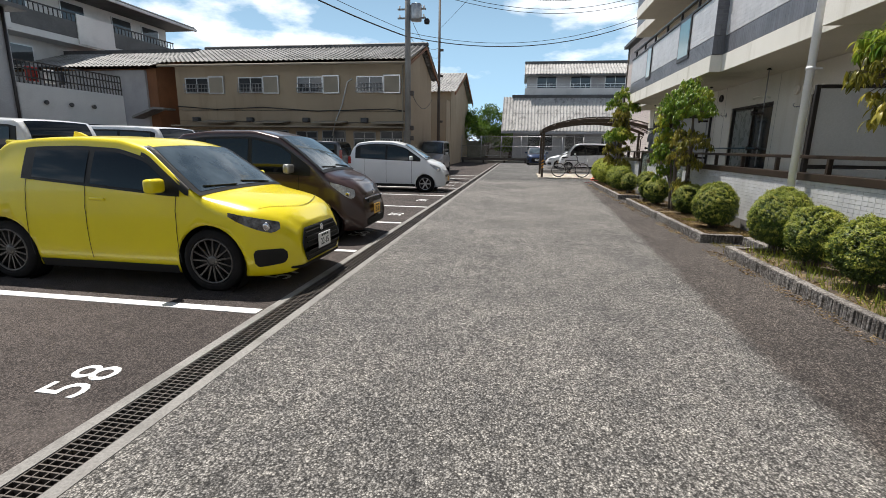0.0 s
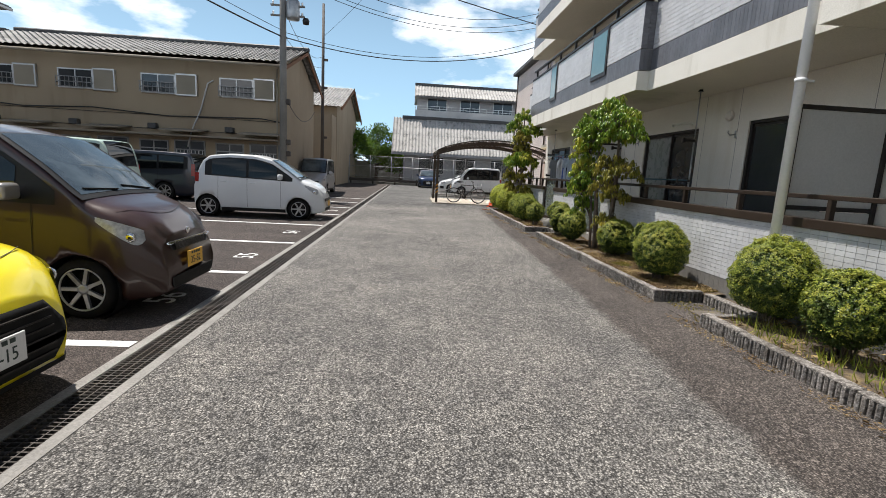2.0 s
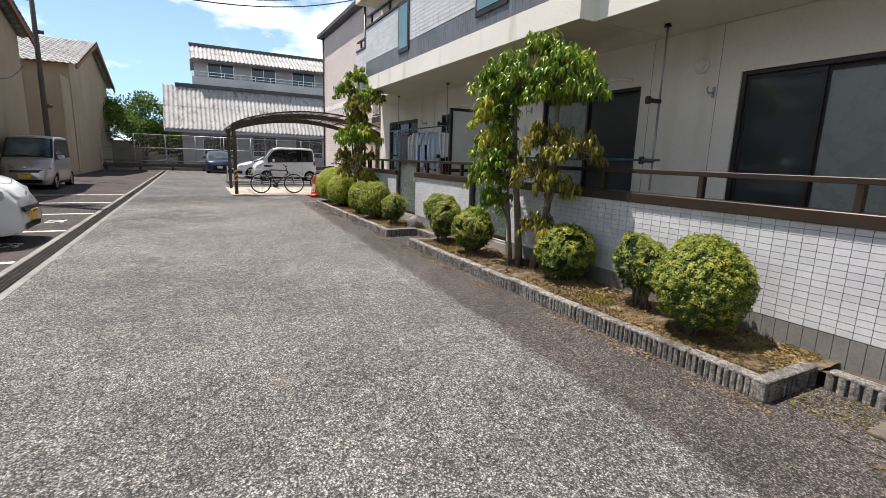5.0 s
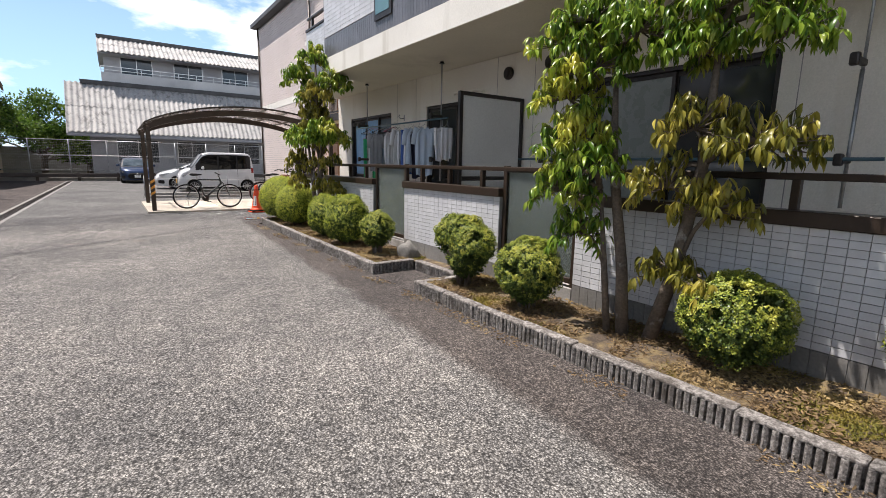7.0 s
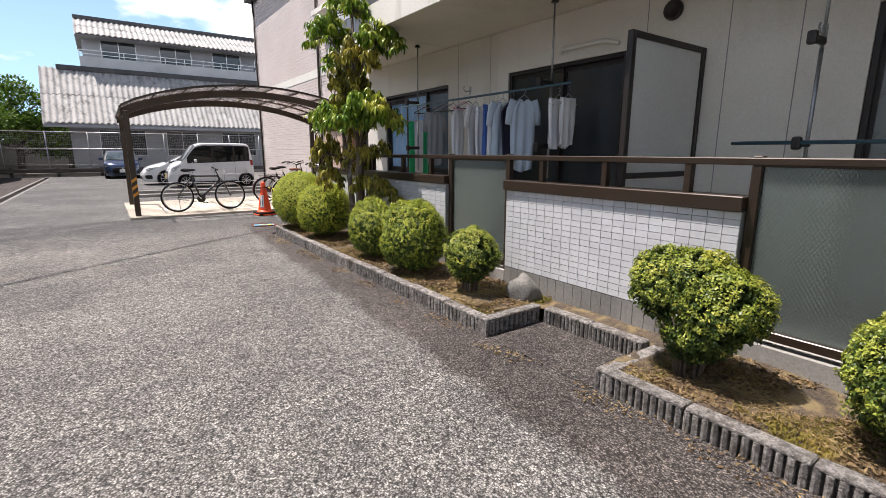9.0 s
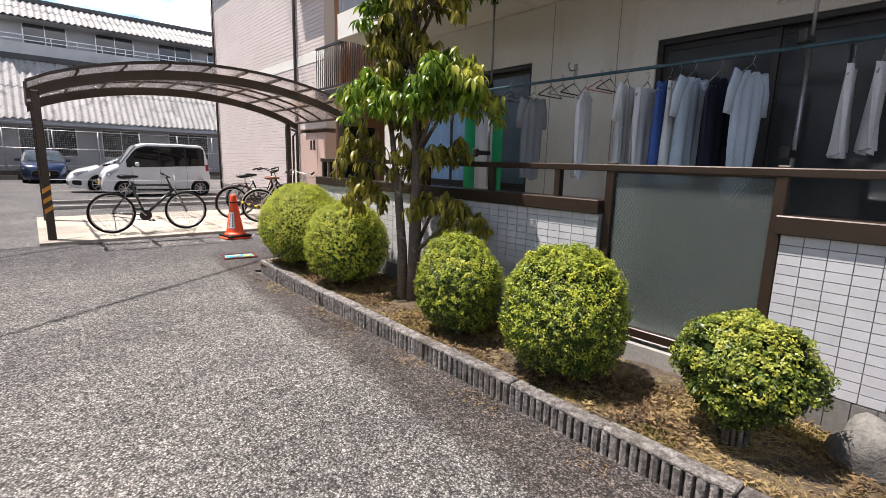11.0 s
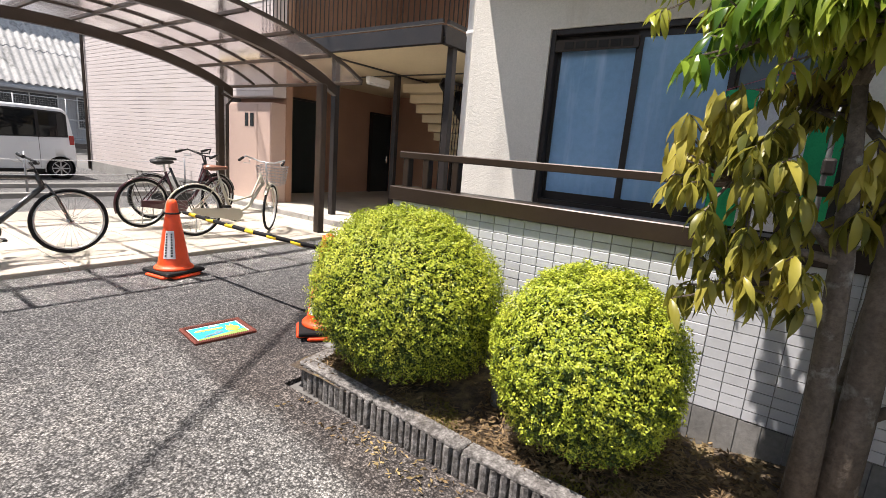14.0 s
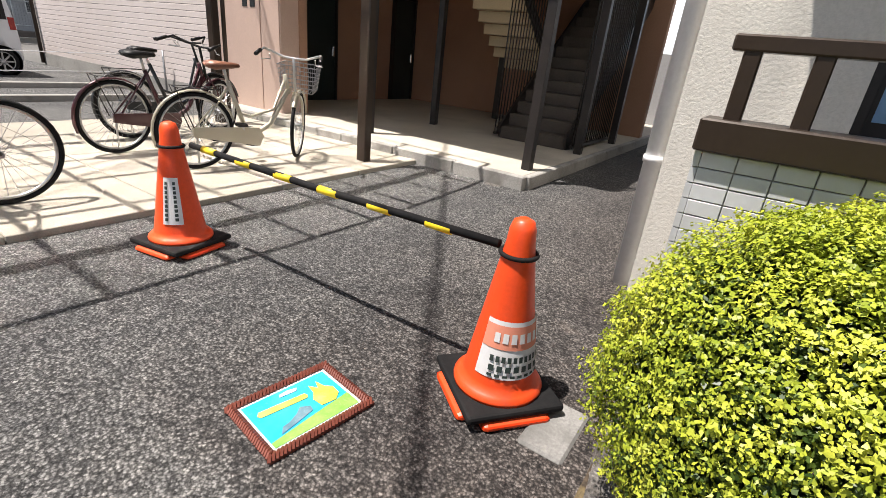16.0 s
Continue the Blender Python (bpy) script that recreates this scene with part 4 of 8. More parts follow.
apt2 = tagged(new("tan_house"), "tan gabled house behind the terraced apartments", "house")
bm = BM()
prism(bm, [(40.6, 0), (53.6, 0), (53.6, 6.4), (47.4, 8.3), (40.6, 6.0)], "x", -14.0, -6.0)
part("wall", bm, M["tan_wall"], apt2)
bm = BM()
box(bm, -9.0, -6.05, 38.5, 40.6, 0, 5.2)
part("annex", bm, M["tan_wall"], apt2)
pan_roof("roof", -14.5, -5.5, 39.9, 5.95, 47.4, 8.5, 0.3, 16, M["roof_slate"], apt2)
pan_roof("roof", -14.5, -5.5, 54.4, 6.2, 47.4, 8.5, 0.3, 16, M["roof_slate"], apt2)
bm = BM()
prism(bm, [(39.9, 5.9), (47.4, 8.42), (54.4, 6.15), (54.4, 5.95), (47.4, 8.2), (39.9, 5.7)], "x", -5.6, -5.5)
part("bargeboard", bm, M["brown_wall"], apt2)

far = tagged(new("far_house"), "white two-storey house with grey corrugated roofs beyond the fence", "house")
bm = BM()
box(bm, -0.9, 14.0, 51.0, 58.0, 0, 3.4)
part("ground_floor", bm, M["grey_plaster"], far)
bm = BM()
box(bm, 0.3, 13.5, 54.4, 59.0, 3.4, 9.5)
part("upper_floor", bm, M["grey_plaster"], far)
pan_roof("roof", -2.1, 14.5, 49.9, 3.2, 53.2, 6.85, 0.32, 2, M["roof_slate"], far, 0.05)
pan_roof("roof", 0.0, 14.5, 53.2, 9.15, 56.5, 10.75, 0.32, 2, M["roof_slate"], far, 0.05)
bm = BM()
box(bm, -1.2, 14.4, 53.0, 53.3, 6.75, 7.05)
part("ridge", bm, M["roof_dark"], far)
bm = BM()
box(bm, 0.0, 14.5, 56.3, 56.7, 10.7, 10.95)
part("ridge", bm, M["roof_dark"], far)
bm = BM()
prism(bm, [(49.9, 3.1), (53.2, 6.7), (53.2, 6.5), (49.9, 2.95)], "x", -2.1, 14.5)
part("eave_board", bm, M["grey_plaster"], far)
bm = BM()
prism(bm, [(53.2, 9.05), (56.5, 10.65), (59.5, 9.2), (59.5, 9.0)], "x", 0.0, 14.5)
part("eave_board", bm, M["grey_plaster"], far)
bm = BM()
box(bm, 0.1, 14.0, 53.35, 53.43, 6.9, 7.75)
part("balcony_wall", bm, M["far_white"], far)
bm = BM()
for zz in (7.9, 8.15):
    box(bm, 0.1, 14.0, 53.36, 53.4, zz, zz + 0.04)
for i in range(12):
    box(bm, 0.1 + i * 1.25, 0.14 + i * 1.25, 53.36, 53.4, 7.75, 8.15)
part("balcony_rail", bm, M["alu"], far)
for x0 in (1.35, 4.9, 8.45, 11.6):
    far_window(far, x0, x0 + 2.1, 7.4, 9.15, 54.4, 0, False)
for x0, w in ((0.6, 2.6), (4.4, 2.0), (8.0, 2.4), (11.2, 1.8)):
    far_window(far, x0, x0 + w, 1.2, 2.9, 51.0, 0, False)

# plain unseen houses closing the drive behind its start, added to darken reflections
for x0, x1, hh, mt in ((-44.0, -16.0, 6.2, "grey_plaster"), (-15.0, -3.0, 5.4, "tan_wall"), (-2.6, 16.0, 7.0, "far_white")):
    bm = BM()
    prism(bm, [(-24.0, 0), (-15.0, 0), (-15.0, hh), (-19.5, hh + 1.8), (-24.0, hh)], "x", x0, x1)
    solid("wall_behind", bm, M[mt], "plain unseen house wall added behind the drive's start to cut sky light", "wall", kind="structure")

# left background: pale house with a roof terrace, rust-brown house, tall white house
side = tagged(new("terrace_house"), "pale plaster house with a railed roof terrace", "house")
bm = BM()
box(bm, -28.0, -17.4, 14.5, 19.0, 0, 3.5)
part("wall", bm, M["far_white"], side)
bm = BM()
for zz in (3.7, 4.0, 4.25):
    box(bm, -17.5, -17.45, 14.5, 19.0, zz, zz + 0.05)
for i in range(31):
    box(bm, -17.49, -17.46, 14.5 + i * 0.15, 14.53 + i * 0.15, 3.5, 4.25)
part("terrace_rail", bm, M["black_iron"], side)
for k, (ya, yb, mt) in enumerate(((15.0, 15.45, "red_lens"), (15.7, 16.1, "paint_line"), (16.3, 16.5, "p_navy"))):
    bm = BM()
    bbox(bm, -17.62, -17.56, ya, yb, 3.62, 4.12, 0.02)
    part("hung_cloth", bm, M[mt], side)
bm = BM()
box(bm, -17.4, -17.0, 16.2, 18.0, 1.95, 2.2)
part("awning", bm, M["roof_dark"], side)
for yy in (15.4, 16.4, 17.4):
    bm = BM()
    lathe(bm, [(0.05, 0), (0.08, 0.05), (0.08, 0.1)], 10, pose(-17.4, yy, 2.9, 0, 90))
    part("vent_cap", bm, M["roof_dark"], side)
bm = BM()
box(bm, -30.0, -17.35, 6.0, 14.45, 0, 5.9)
wing = solid("grey_house", bm, M["grey_plaster"], "grey plaster house with a dark drainpipe", "house")
bm = BM()
rod(bm, (-17.28, 14.3, 0), (-17.28, 14.3, 5.9), 0.05)
part("drainpipe", bm, M["black_iron"], wing)
bm = BM()
prism(bm, [(-30.5, 5.85), (-16.9, 5.85), (-16.95, 6.0), (-22, 7.2), (-30.5, 7.2)], "y", 5.5, 14.9)
part("eave", bm, M["roof_dark"], wing)
rust = tagged(new("rust_brown_house"), "rust-brown boarded house with grey tiled roof", "house")
bm = BM()
prism(bm, [(25.0, 0), (32.0, 0), (32.0, 5.6), (28.5, 7.0), (25.0, 5.6)], "x", -32.0, -20.6)
part("wall", bm, M["brown_wall"], rust)
bm = BM()
box(bm, -32.0, -21.2, 24.85, 25.0, 2.3, 5.5)
part("wall_panel", bm, M["grey_plaster"], rust)
pan_roof("roof", -32.5, -20.2, 24.2, 5.6, 28.5, 7.1, 0.28, 10, M["roof_tile"], rust)
bm = BM()
box(bm, -32.5, -20.2, 28.35, 28.65, 7.05, 7.3)
part("ridge", bm, M["roof_dark"], rust)
bm = BM()
prism(bm, [(-21.6, 2.95), (-20.2, 3.45), (-19.5, 3.4), (-19.55, 3.3), (-20.2, 3.32), (-21.6, 2.83)], "y", 24.0, 24.9)
part("lean_to_roof", bm, M["roof_tile"], rust)
tall = tagged(new("tall_white_house"), "tall white house with balconies and a curved tiled roof", "house")
bm = BM()
box(bm, -45.0, -30.0, 18.0, 38.0, 0, 10.9)
part("wall", bm, M["far_white"], tall)
bm = BM()
box(bm, -30.0, -28.6, 18.0, 37.0, 7.6, 9.0)
part("balcony", bm, M["far_white"], tall)
bm = BM()
for i in range(64):
    box(bm, -28.62, -28.58, 18.0 + i * 0.3, 18.05 + i * 0.3, 9.0, 9.45)
box(bm, -28.64, -28.56, 18.0, 37.0, 9.42, 9.5)
part("balcony_rail", bm, M["black_iron"], tall)
bm = BM()
prism(bm, [(-27.6, 10.75), (-27.6, 10.95), (-29.5, 11.3), (-32.0, 12.1), (-36.0, 14.2), (-45.5, 14.2), (-45.5, 10.75)], "y", 17.0, 38.6)
part("roof", bm, M["roof_dark"], tall)
bm = BM()
box(bm, -27.66, -27.5, 17.0, 38.6, 10.7, 10.86)
part("gutter", bm, M["far_white"], tall)
bm = BM()
for i in range(48):
    beam(bm, (-27.62, 17.2 + i * 0.45, 10.98), (-32.0, 17.2 + i * 0.45, 12.2), 0.22, 0.06)
part("roof_edge_tiles", bm, M["roof_slate"], tall)
for y0, y1 in ((18.2, 24.0), (28.2, 31.0)):
    bm = BM()
    box(bm, -28.57, -28.5, y0, y1, 7.7, 9.5)
    part("balcony_panel", bm, M["far_white"], tall)
# dark panels paint the shade of openings onto the solid balcony
for y0, y1 in ((24.0, 28.2), (31.0, 37.0)):
    bm = BM()
    box(bm, -28.61, -28.57, y0, y1, 8.0, 9.0)
    part("balcony_opening", bm, M["roof_dark"], tall)
for y0 in (20.5, 24.5, 28.5, 32.5, 35.3):
    for z0, z1 in ((9.0, 10.5), (5.6, 7.2)):
        bm = BM()
        box(bm, -30.0, -29.94, y0, y0 + 1.8, z0, z1)
        w_ = part("window", bm, M["alu"], tall)
        bm = BM()
        box(bm, -29.95, -29.93, y0 + 0.08, y0 + 1.72, z0 + 0.08, z1 - 0.08)
        part("pane", bm, M["win_dark"], w_)


# ---- cars ----
def lerp_at(pts, s):
    """Smooth interpolation through (s, value) pairs."""
    xs, ys = [p[0] for p in pts], [p[1] for p in pts]
    return float(np.interp(s, xs, ys))


def smooth_at(pts, s, r=0.07):
    return sum(lerp_at(pts, s + d * r) for d in (-1, -0.5, 0, 0.5, 1)) / 5


WHEELS = {}


def wheel_meshes(R, width, rim_mat, spokes):
    key = (R, width, rim_mat, spokes)
    if key in WHEELS:
        return WHEELS[key]
    turn = pose(0, 0, 0, -90, 0, 0)          # the wheel's outer face looks towards +y
    rr = R * 0.73
    bm = BM()
    lathe(bm, [(rr, -width), (R * 0.93, -width), (R, -width * 0.86), (R, -width * 0.16), (R * 0.95, -0.012), (R * 0.8, 0.0), (rr, -0.008), (rr * 0.985, -0.03), (rr * 0.98, -width)], 36, turn)
    tyre = mesh_of("tyre", bm, M["rubber"])
    bm = BM()
    torus(bm, (0, -0.012, 0), (0, 1, 0), rr * 0.965, R * 0.035, 36, 6)
    for i in range(spokes):
        a = 2 * math.pi * i / spokes
        d = Vector((math.cos(a), 0, math.sin(a)))
        s = Vector((-math.sin(a), 0, math.cos(a)))
        wd = rr * (0.62 / spokes)
        q = [bm.verts.new(d * r + s * w + Vector((0, y, 0))) for r, w, y in ((rr * 0.14, wd, -0.02), (rr * 0.95, wd * 0.8, -0.015), (rr * 0.95, -wd * 0.8, -0.015), (rr * 0.14, -wd, -0.02),
                                                                             (rr * 0.14, wd, -0.05), (rr * 0.95, wd * 0.8, -0.045), (rr * 0.95, -wd * 0.8, -0.045), (rr * 0.14, -wd, -0.05))]
        for f in ((0, 1, 2, 3), (4, 7, 6, 5), (0, 4, 5, 1), (1, 5, 6, 2), (2, 6, 7, 3), (3, 7, 4, 0)):
            bm.faces.new([q[k] for k in f])
    lathe(bm, [(rr * 0.24, -0.05), (rr * 0.24, -0.018), (rr * 0.13, -0.012), (rr * 0.02, -0.01)], 16, turn)
    rim = mesh_of("rim", bm, M[rim_mat])
    bm = BM()
    lathe(bm, [(rr * 0.97, -0.1), (rr * 0.97, -0.075), (rr * 0.3, -0.075), (0.01, -0.075)], 24, turn)
    back = mesh_of("brake_disc", bm, M["black_trim"])
    WHEELS[key] = (tyre, rim, back)
    return WHEELS[key]


def car(name, label, at, rz, p, body_mat, rim_mat="rim_silver", group=""):
    """A car from its side profile. s runs from the nose backwards, the nose looks towards +x."""
    L, W, H, belt, R = p["L"], p["W"], p["H"], p["belt"], p["R"]
    top, zb0 = p["top"], p.get("floor", 0.2)
    crown = 0.025
    nose, tail = p.get("nose", 0.74), p.get("tail", 0.86)
    roofw = p.get("roofw", 0.8)

    def hw(s):
        f = 1.0
        if s < 0.55:
            f = nose + (1 - nose) * math.sin(min(1, s / 0.55) * math.pi / 2) ** 0.8
        if s > L - 0.4:
            f = min(f, tail + (1 - tail) * math.sin((L - s) / 0.4 * math.pi / 2))
        return f * W / 2

    def wz(z):
        if z < 0.5:
            return 0.93 + 0.07 * math.sin(max(0, (z - zb0) / (0.5 - zb0)) * math.pi / 2)
        if z < belt:
            return 1.0 - 0.035 * ((z - 0.5) / (belt - 0.5)) ** 2
        return 0.965 - (0.965 - roofw) * ((z - belt) / (H - belt)) ** 1.25

    def zt(s):
        return smooth_at(top, min(max(s, 0.0), L), 0.06)

    def ys(s, z):
        """Half the width at s and z, with the bulge of the wings round the wheels and a crease under the shoulder."""
        bulge = sum(math.exp(-((s - a) / 0.36) ** 2) for a in p["axles"]) * max(0.0, 1 - abs(z - 0.52) / 0.4)
        crease = math.exp(-((z - (belt - 0.15)) / 0.045) ** 2) - 0.8 * math.exp(-((z - 0.46) / 0.12) ** 2)
        inner = 1.0 if 0.9 < s < L - 0.7 else 0.0
        return hw(s) * wz(z) + 0.022 * bulge + 0.009 * crease * inner - 0.012

    def lean(s, z):
        """How far the nose and the tail fall back with the height."""
        f = p.get("nose_lean", 0.2) * max(0.0, z - 0.42) * max(0.0, 1 - s / 0.35) + 0.12 * max(0.0, 0.36 - z) * max(0.0, 1 - s / 0.35)
        return f - p.get("tail_lean", 0.1) * max(0.0, z - 0.6) * max(0.0, 1 - (L - s) / 0.35)

    def nose_x(y, z, off=0.0):
        """The front of the body at y and z."""
        lo, hi = 0.0, 0.7
        for _ in range(18):
            m_ = (lo + hi) / 2
            lo, hi = (m_, hi) if ys(m_, z) < abs(y) else (lo, m_)
        q = hi if ys(0, z) < abs(y) else 0.0
        return Vector((L / 2 - q - lean(q, z) + off, y, z))

    def belt_at(s):
        return belt + p.get("rise", 0.0) * max(0.0, s - p["cowl"] - 0.3) / 1.8

    def zb(s):
        return zb0 + 0.03 * max(0, 1 - s / 0.3) ** 2 + 0.12 * max(0, (s - L + 0.4) / 0.4) ** 2

    def side(s, z, off=0.0):
        return Vector((L / 2 - s - lean(s, z), ys(s, z) + off, z))

    def over(s, v, off=0.0):
        """A point of the upper surface; v runs from -1 to 1 across."""
        w = hw(s) * wz(zt(s)) * 0.97
        return Vector((L / 2 - s - lean(s, zt(s)), w * v, zt(s) + crown * (1 - v * v) + off))

    c = thing(name, label, "car", at, rz, group)
    bm = BM()
    stations = [0, 0.015, 0.04, 0.08, 0.13, 0.2, 0.28] + list(np.linspace(0.36, L - 0.3, 46)) + [L - 0.22, L - 0.14, L - 0.08, L - 0.03, L]
    rows = []
    for s in stations:
        e = 0.05 * max(0, 1 - s / 0.08) + 0.04 * max(0, 1 - (L - s) / 0.08)          # rounded ends
        b, t = zb(s) + 0.5 * e, zt(s) - e
        soft_ = min(1.0, max(0.0, (p["cowl"] + 0.1 - s) / 0.35))
        r = min(0.07 + 0.07 * soft_, (t - b) * 0.3)
        half = [(0, b), (0.6 * hw(s), b), (hw(s) * wz(b) * 0.97, b)]
        for f in (0.04, 0.12, 0.25, 0.4, 0.55, 0.7, 0.85, 1.0):
            z = b + (t - r - b) * f
            half.append((ys(s, z), z))
        we = ys(s, t - r)
        rr_ = r * (0.6 + 0.9 * soft_)
        half += [(we - rr_ * (1 - math.cos(a_)), t - r * (1 - math.sin(a_))) for a_ in (0.45, 0.9, 1.3)]
        half += [(we * 0.72, t + crown * 0.45), (we * 0.4, t + crown * 0.84), (0, t + crown)]
        ring_ = [(y, z) for y, z in half] + [(-y, z) for y, z in half[-2:0:-1]]
        rows.append([bm.verts.new((L / 2 - s - lean(s, z), y, z)) for y, z in ring_])
    n = len(rows[0])
    for a, b in zip(rows, rows[1:]):
        for k in range(n):
            bm.faces.new((a[k], a[(k + 1) % n], b[(k + 1) % n], b[k])).smooth = True
    bm.faces.new(rows[0])
    bm.faces.new(rows[-1][::-1])
    me = mesh_of("body", bm, M[body_mat], True)
    body = new("body", me)
    cut = BM()
    for s in p["axles"]:
        for sg in (1, -1):
            t = BM()
            tube(t, [(L / 2 - s, sg * (W / 2 - 0.24), R + 0.0), (L / 2 - s, sg * (W / 2 + 0.3), R)], R + 0.05, 32)
            join(cut, t)
    cutter = new("cutter", mesh_of("cutter", cut, M["black_trim"]))
    mod = body.modifiers.new("arches", "BOOLEAN")
    mod.object, mod.operation, mod.solver = cutter, "DIFFERENCE", "EXACT"
    bpy.context.view_layer.update()
    cut_me = bpy.data.meshes.new_from_object(body.evaluated_get(bpy.context.evaluated_depsgraph_get()))
    bpy.data.objects.remove(body)
    bpy.data.objects.remove(cutter)
    cut_me.materials.clear()
    cut_me.materials.append(M[body_mat])
    part("body", cut_me, None, c)

    def side_patch(nm, mat, s0, s1, lo, hi, off, ns=14, nz=5, both=True, parent=None, label_=""):
        out = []
        for sg in ((1, -1) if both else (1,)):
            bm = BM()
            g = []
            for i in range(ns + 1):
                s = s0 + (s1 - s0) * i / ns
                a, b = lo(s), hi(s)
                g.append([bm.verts.new(Vector((v.x, sg * v.y, v.z))) for v in (side(s, a + (b - a) * j / nz, off) for j in range(nz + 1))])
            for i in range(ns):
                for j in range(nz):
                    bm.faces.new((g[i][j], g[i + 1][j], g[i + 1][j + 1], g[i][j + 1])).smooth = True
            out.append(part(nm, bm, M[mat], parent or c, label_))
        return out

    def top_patch(nm, mat, s0, s1, v0, off, parent=None, taper=0.0):
        bm = BM()
        g = []
        for i in range(11):
            s = s0 + (s1 - s0) * i / 10
            vv = v0 - taper * i / 10
            g.append([bm.verts.new(over(s, -vv + 2 * vv * j / 10, off)) for j in range(11)])
        for i in range(10):
            for j in range(10):
                bm.faces.new((g[i][j], g[i + 1][j], g[i + 1][j + 1], g[i][j + 1])).smooth = True
        return part(nm, bm, M[mat], parent or c)

    s_cowl, s_head, s_rear = p["cowl"], p["header"], p["glass_end"]

    def roof_line(s):
        return max(belt_at(s) + 0.01, zt(s) - 0.13)

    # glazing: dark surround, then panes between the pillars
    side_patch("window_surround", p.get("pillar", "black_trim"), s_cowl + 0.2, s_rear, lambda s: belt_at(s) - 0.01, lambda s: max(belt_at(s), zt(s) - 0.09), 0.004, 22, 5)
    cuts = p["pillars"]
    for a, b in zip(cuts, cuts[1:]):
        side_patch("side_window", "car_glass", a + 0.035, b - 0.035, lambda s: belt_at(s) + 0.02, lambda s: max(belt_at(s) + 0.03, roof_line(s)), 0.009, 12, 5)
    top_patch("windscreen_surround", p.get("pillar", "black_trim"), s_cowl - 0.02, s_head + 0.02, 1.0, 0.007)
    top_patch("windscreen", "screen_glass", s_cowl + 0.03, s_head - 0.01, 0.9, 0.013, taper=0.01)
    if p.get("black_pillar"):
        for sg in (1, -1):
            bm = BM()
            g = []
            for i in range(15):
                q = s_cowl + 0.1 + (s_head + 0.06 - s_cowl - 0.1) * i / 14
                t = zt(q)
                w = hw(q) * wz(t)
                a, b = side(q, max(belt, t - 0.09), 0.006), over(q, 0.88, 0.009)
                g.append([bm.verts.new(Vector((u.x, sg * u.y, u.z))) for u in (a, side(q, t - 0.055, 0.005), Vector((L / 2 - q, w - 0.002, t - 0.022)), Vector((L / 2 - q, w - 0.025, t + 0.004)), b)])
            for a, b in zip(g, g[1:]):
                for j in range(4):
                    bm.faces.new((a[j], b[j], b[j + 1], a[j + 1])).smooth = True
            part("pillar", bm, M["black_trim"], c)
    if p.get("rear_glass"):
        top_patch("rear_window", "car_glass", p["rear_glass"][0], p["rear_glass"][1], 0.86, 0.012)
    # seams of the doors, sills, handles
    for s in p["seams"]:
        side_patch("door_seam", "black_trim", s, s + 0.008, lambda q: zb0 + 0.12, lambda q: belt_at(q) - 0.01, 0.003, 1, 14)
    side_patch("sill", "black_trim", p["axles"][0] + R + 0.07, p["axles"][1] - R - 0.07, lambda s: zb0 + 0.0, lambda s: zb0 + 0.09, 0.012, 8, 2)
    for s in p["handles"]:
        for sg in (1, -1):
            bm = BM()
            v = side(s, belt_at(s) - 0.13)
            bbox(bm, v.x - 0.09, v.x + 0.09, sg * v.y - 0.02, sg * v.y + 0.02, v.z - 0.014, v.z + 0.016, 0.01, 2)
            part("door_handle", bm, M[p.get("handle_mat", body_mat)], c)
    for sg in (1, -1):
        v = side(s_cowl + p.get("mirror", 0.5), belt + 0.06)
        bm = BM()
        bbox(bm, v.x - 0.05, v.x + 0.06, sg * (v.y + 0.03) - (0 if sg > 0 else 0.2), sg * (v.y + 0.03) + (0.2 if sg > 0 else 0), v.z - 0.03, v.z + 0.11, 0.035, 3)
        mir = part("door_mirror", bm, M[p.get("mirror_mat", body_mat)], c, smooth=True)
        bm = BM()
        beam(bm, (v.x, sg * (v.y - 0.03), v.z - 0.02), (v.x, sg * (v.y + 0.06), v.z - 0.01), 0.06, 0.03)
        part("mirror_foot", bm, M["black_trim"], mir)
    # lamps
    hl = p["lamp"]
    for q in side_patch("headlight", p.get("lens", "lens"), hl[0], hl[1], lambda s: hl[2] + (hl[4] - hl[2]) * ((s - hl[0]) / (hl[1] - hl[0])) ** 1.4 + (hl[3] - hl[2]) * 0.45 * max(0.0, 1 - (s - hl[0]) / 0.1) ** 2, lambda s: hl[3] + (hl[5] - hl[3]) * ((s - hl[0]) / (hl[1] - hl[0])) ** 0.8, 0.008, 12, 5):
        bm = BM()
        v = side(hl[0] + 0.12, (hl[2] + hl[3]) / 2 + 0.02, 0.012)
        sg = 1 if q.data.vertices[0].co.y > 0 else -1
        lathe(bm, [(0.045, -0.02), (0.045, 0.004), (0.03, 0.012), (0.01, 0.014)], 16, Matrix.Translation((v.x, sg * v.y, v.z)) @ pose(0, 0, 0, -90 * sg, 0, 0) @ pose(0, 0, 0, 0, 0, 0))
        part("lamp_projector", bm, M["chrome"], q)
    if p.get("intake"):
        k = p["intake"]
        side_patch("air_intake", "black_trim", k[0], k[1], lambda s: k[2] + 0.05 * ((s - (k[0] + k[1]) / 2) / (k[1] - k[0]) * 2) ** 10 + 0.12 * (k[1] - s), lambda s: k[3] - 0.04 * ((s - (k[0] + k[1]) / 2) / (k[1] - k[0]) * 2) ** 10, 0.006, 12, 4)
    side_patch("tail_light", "red_lens", L - 0.13, L - 0.01, lambda s: belt - 0.12, lambda s: belt + p.get("tail_h", 0.12), 0.008, 5, 4)
    # nose: grille, intake, plate
    xn = L / 2
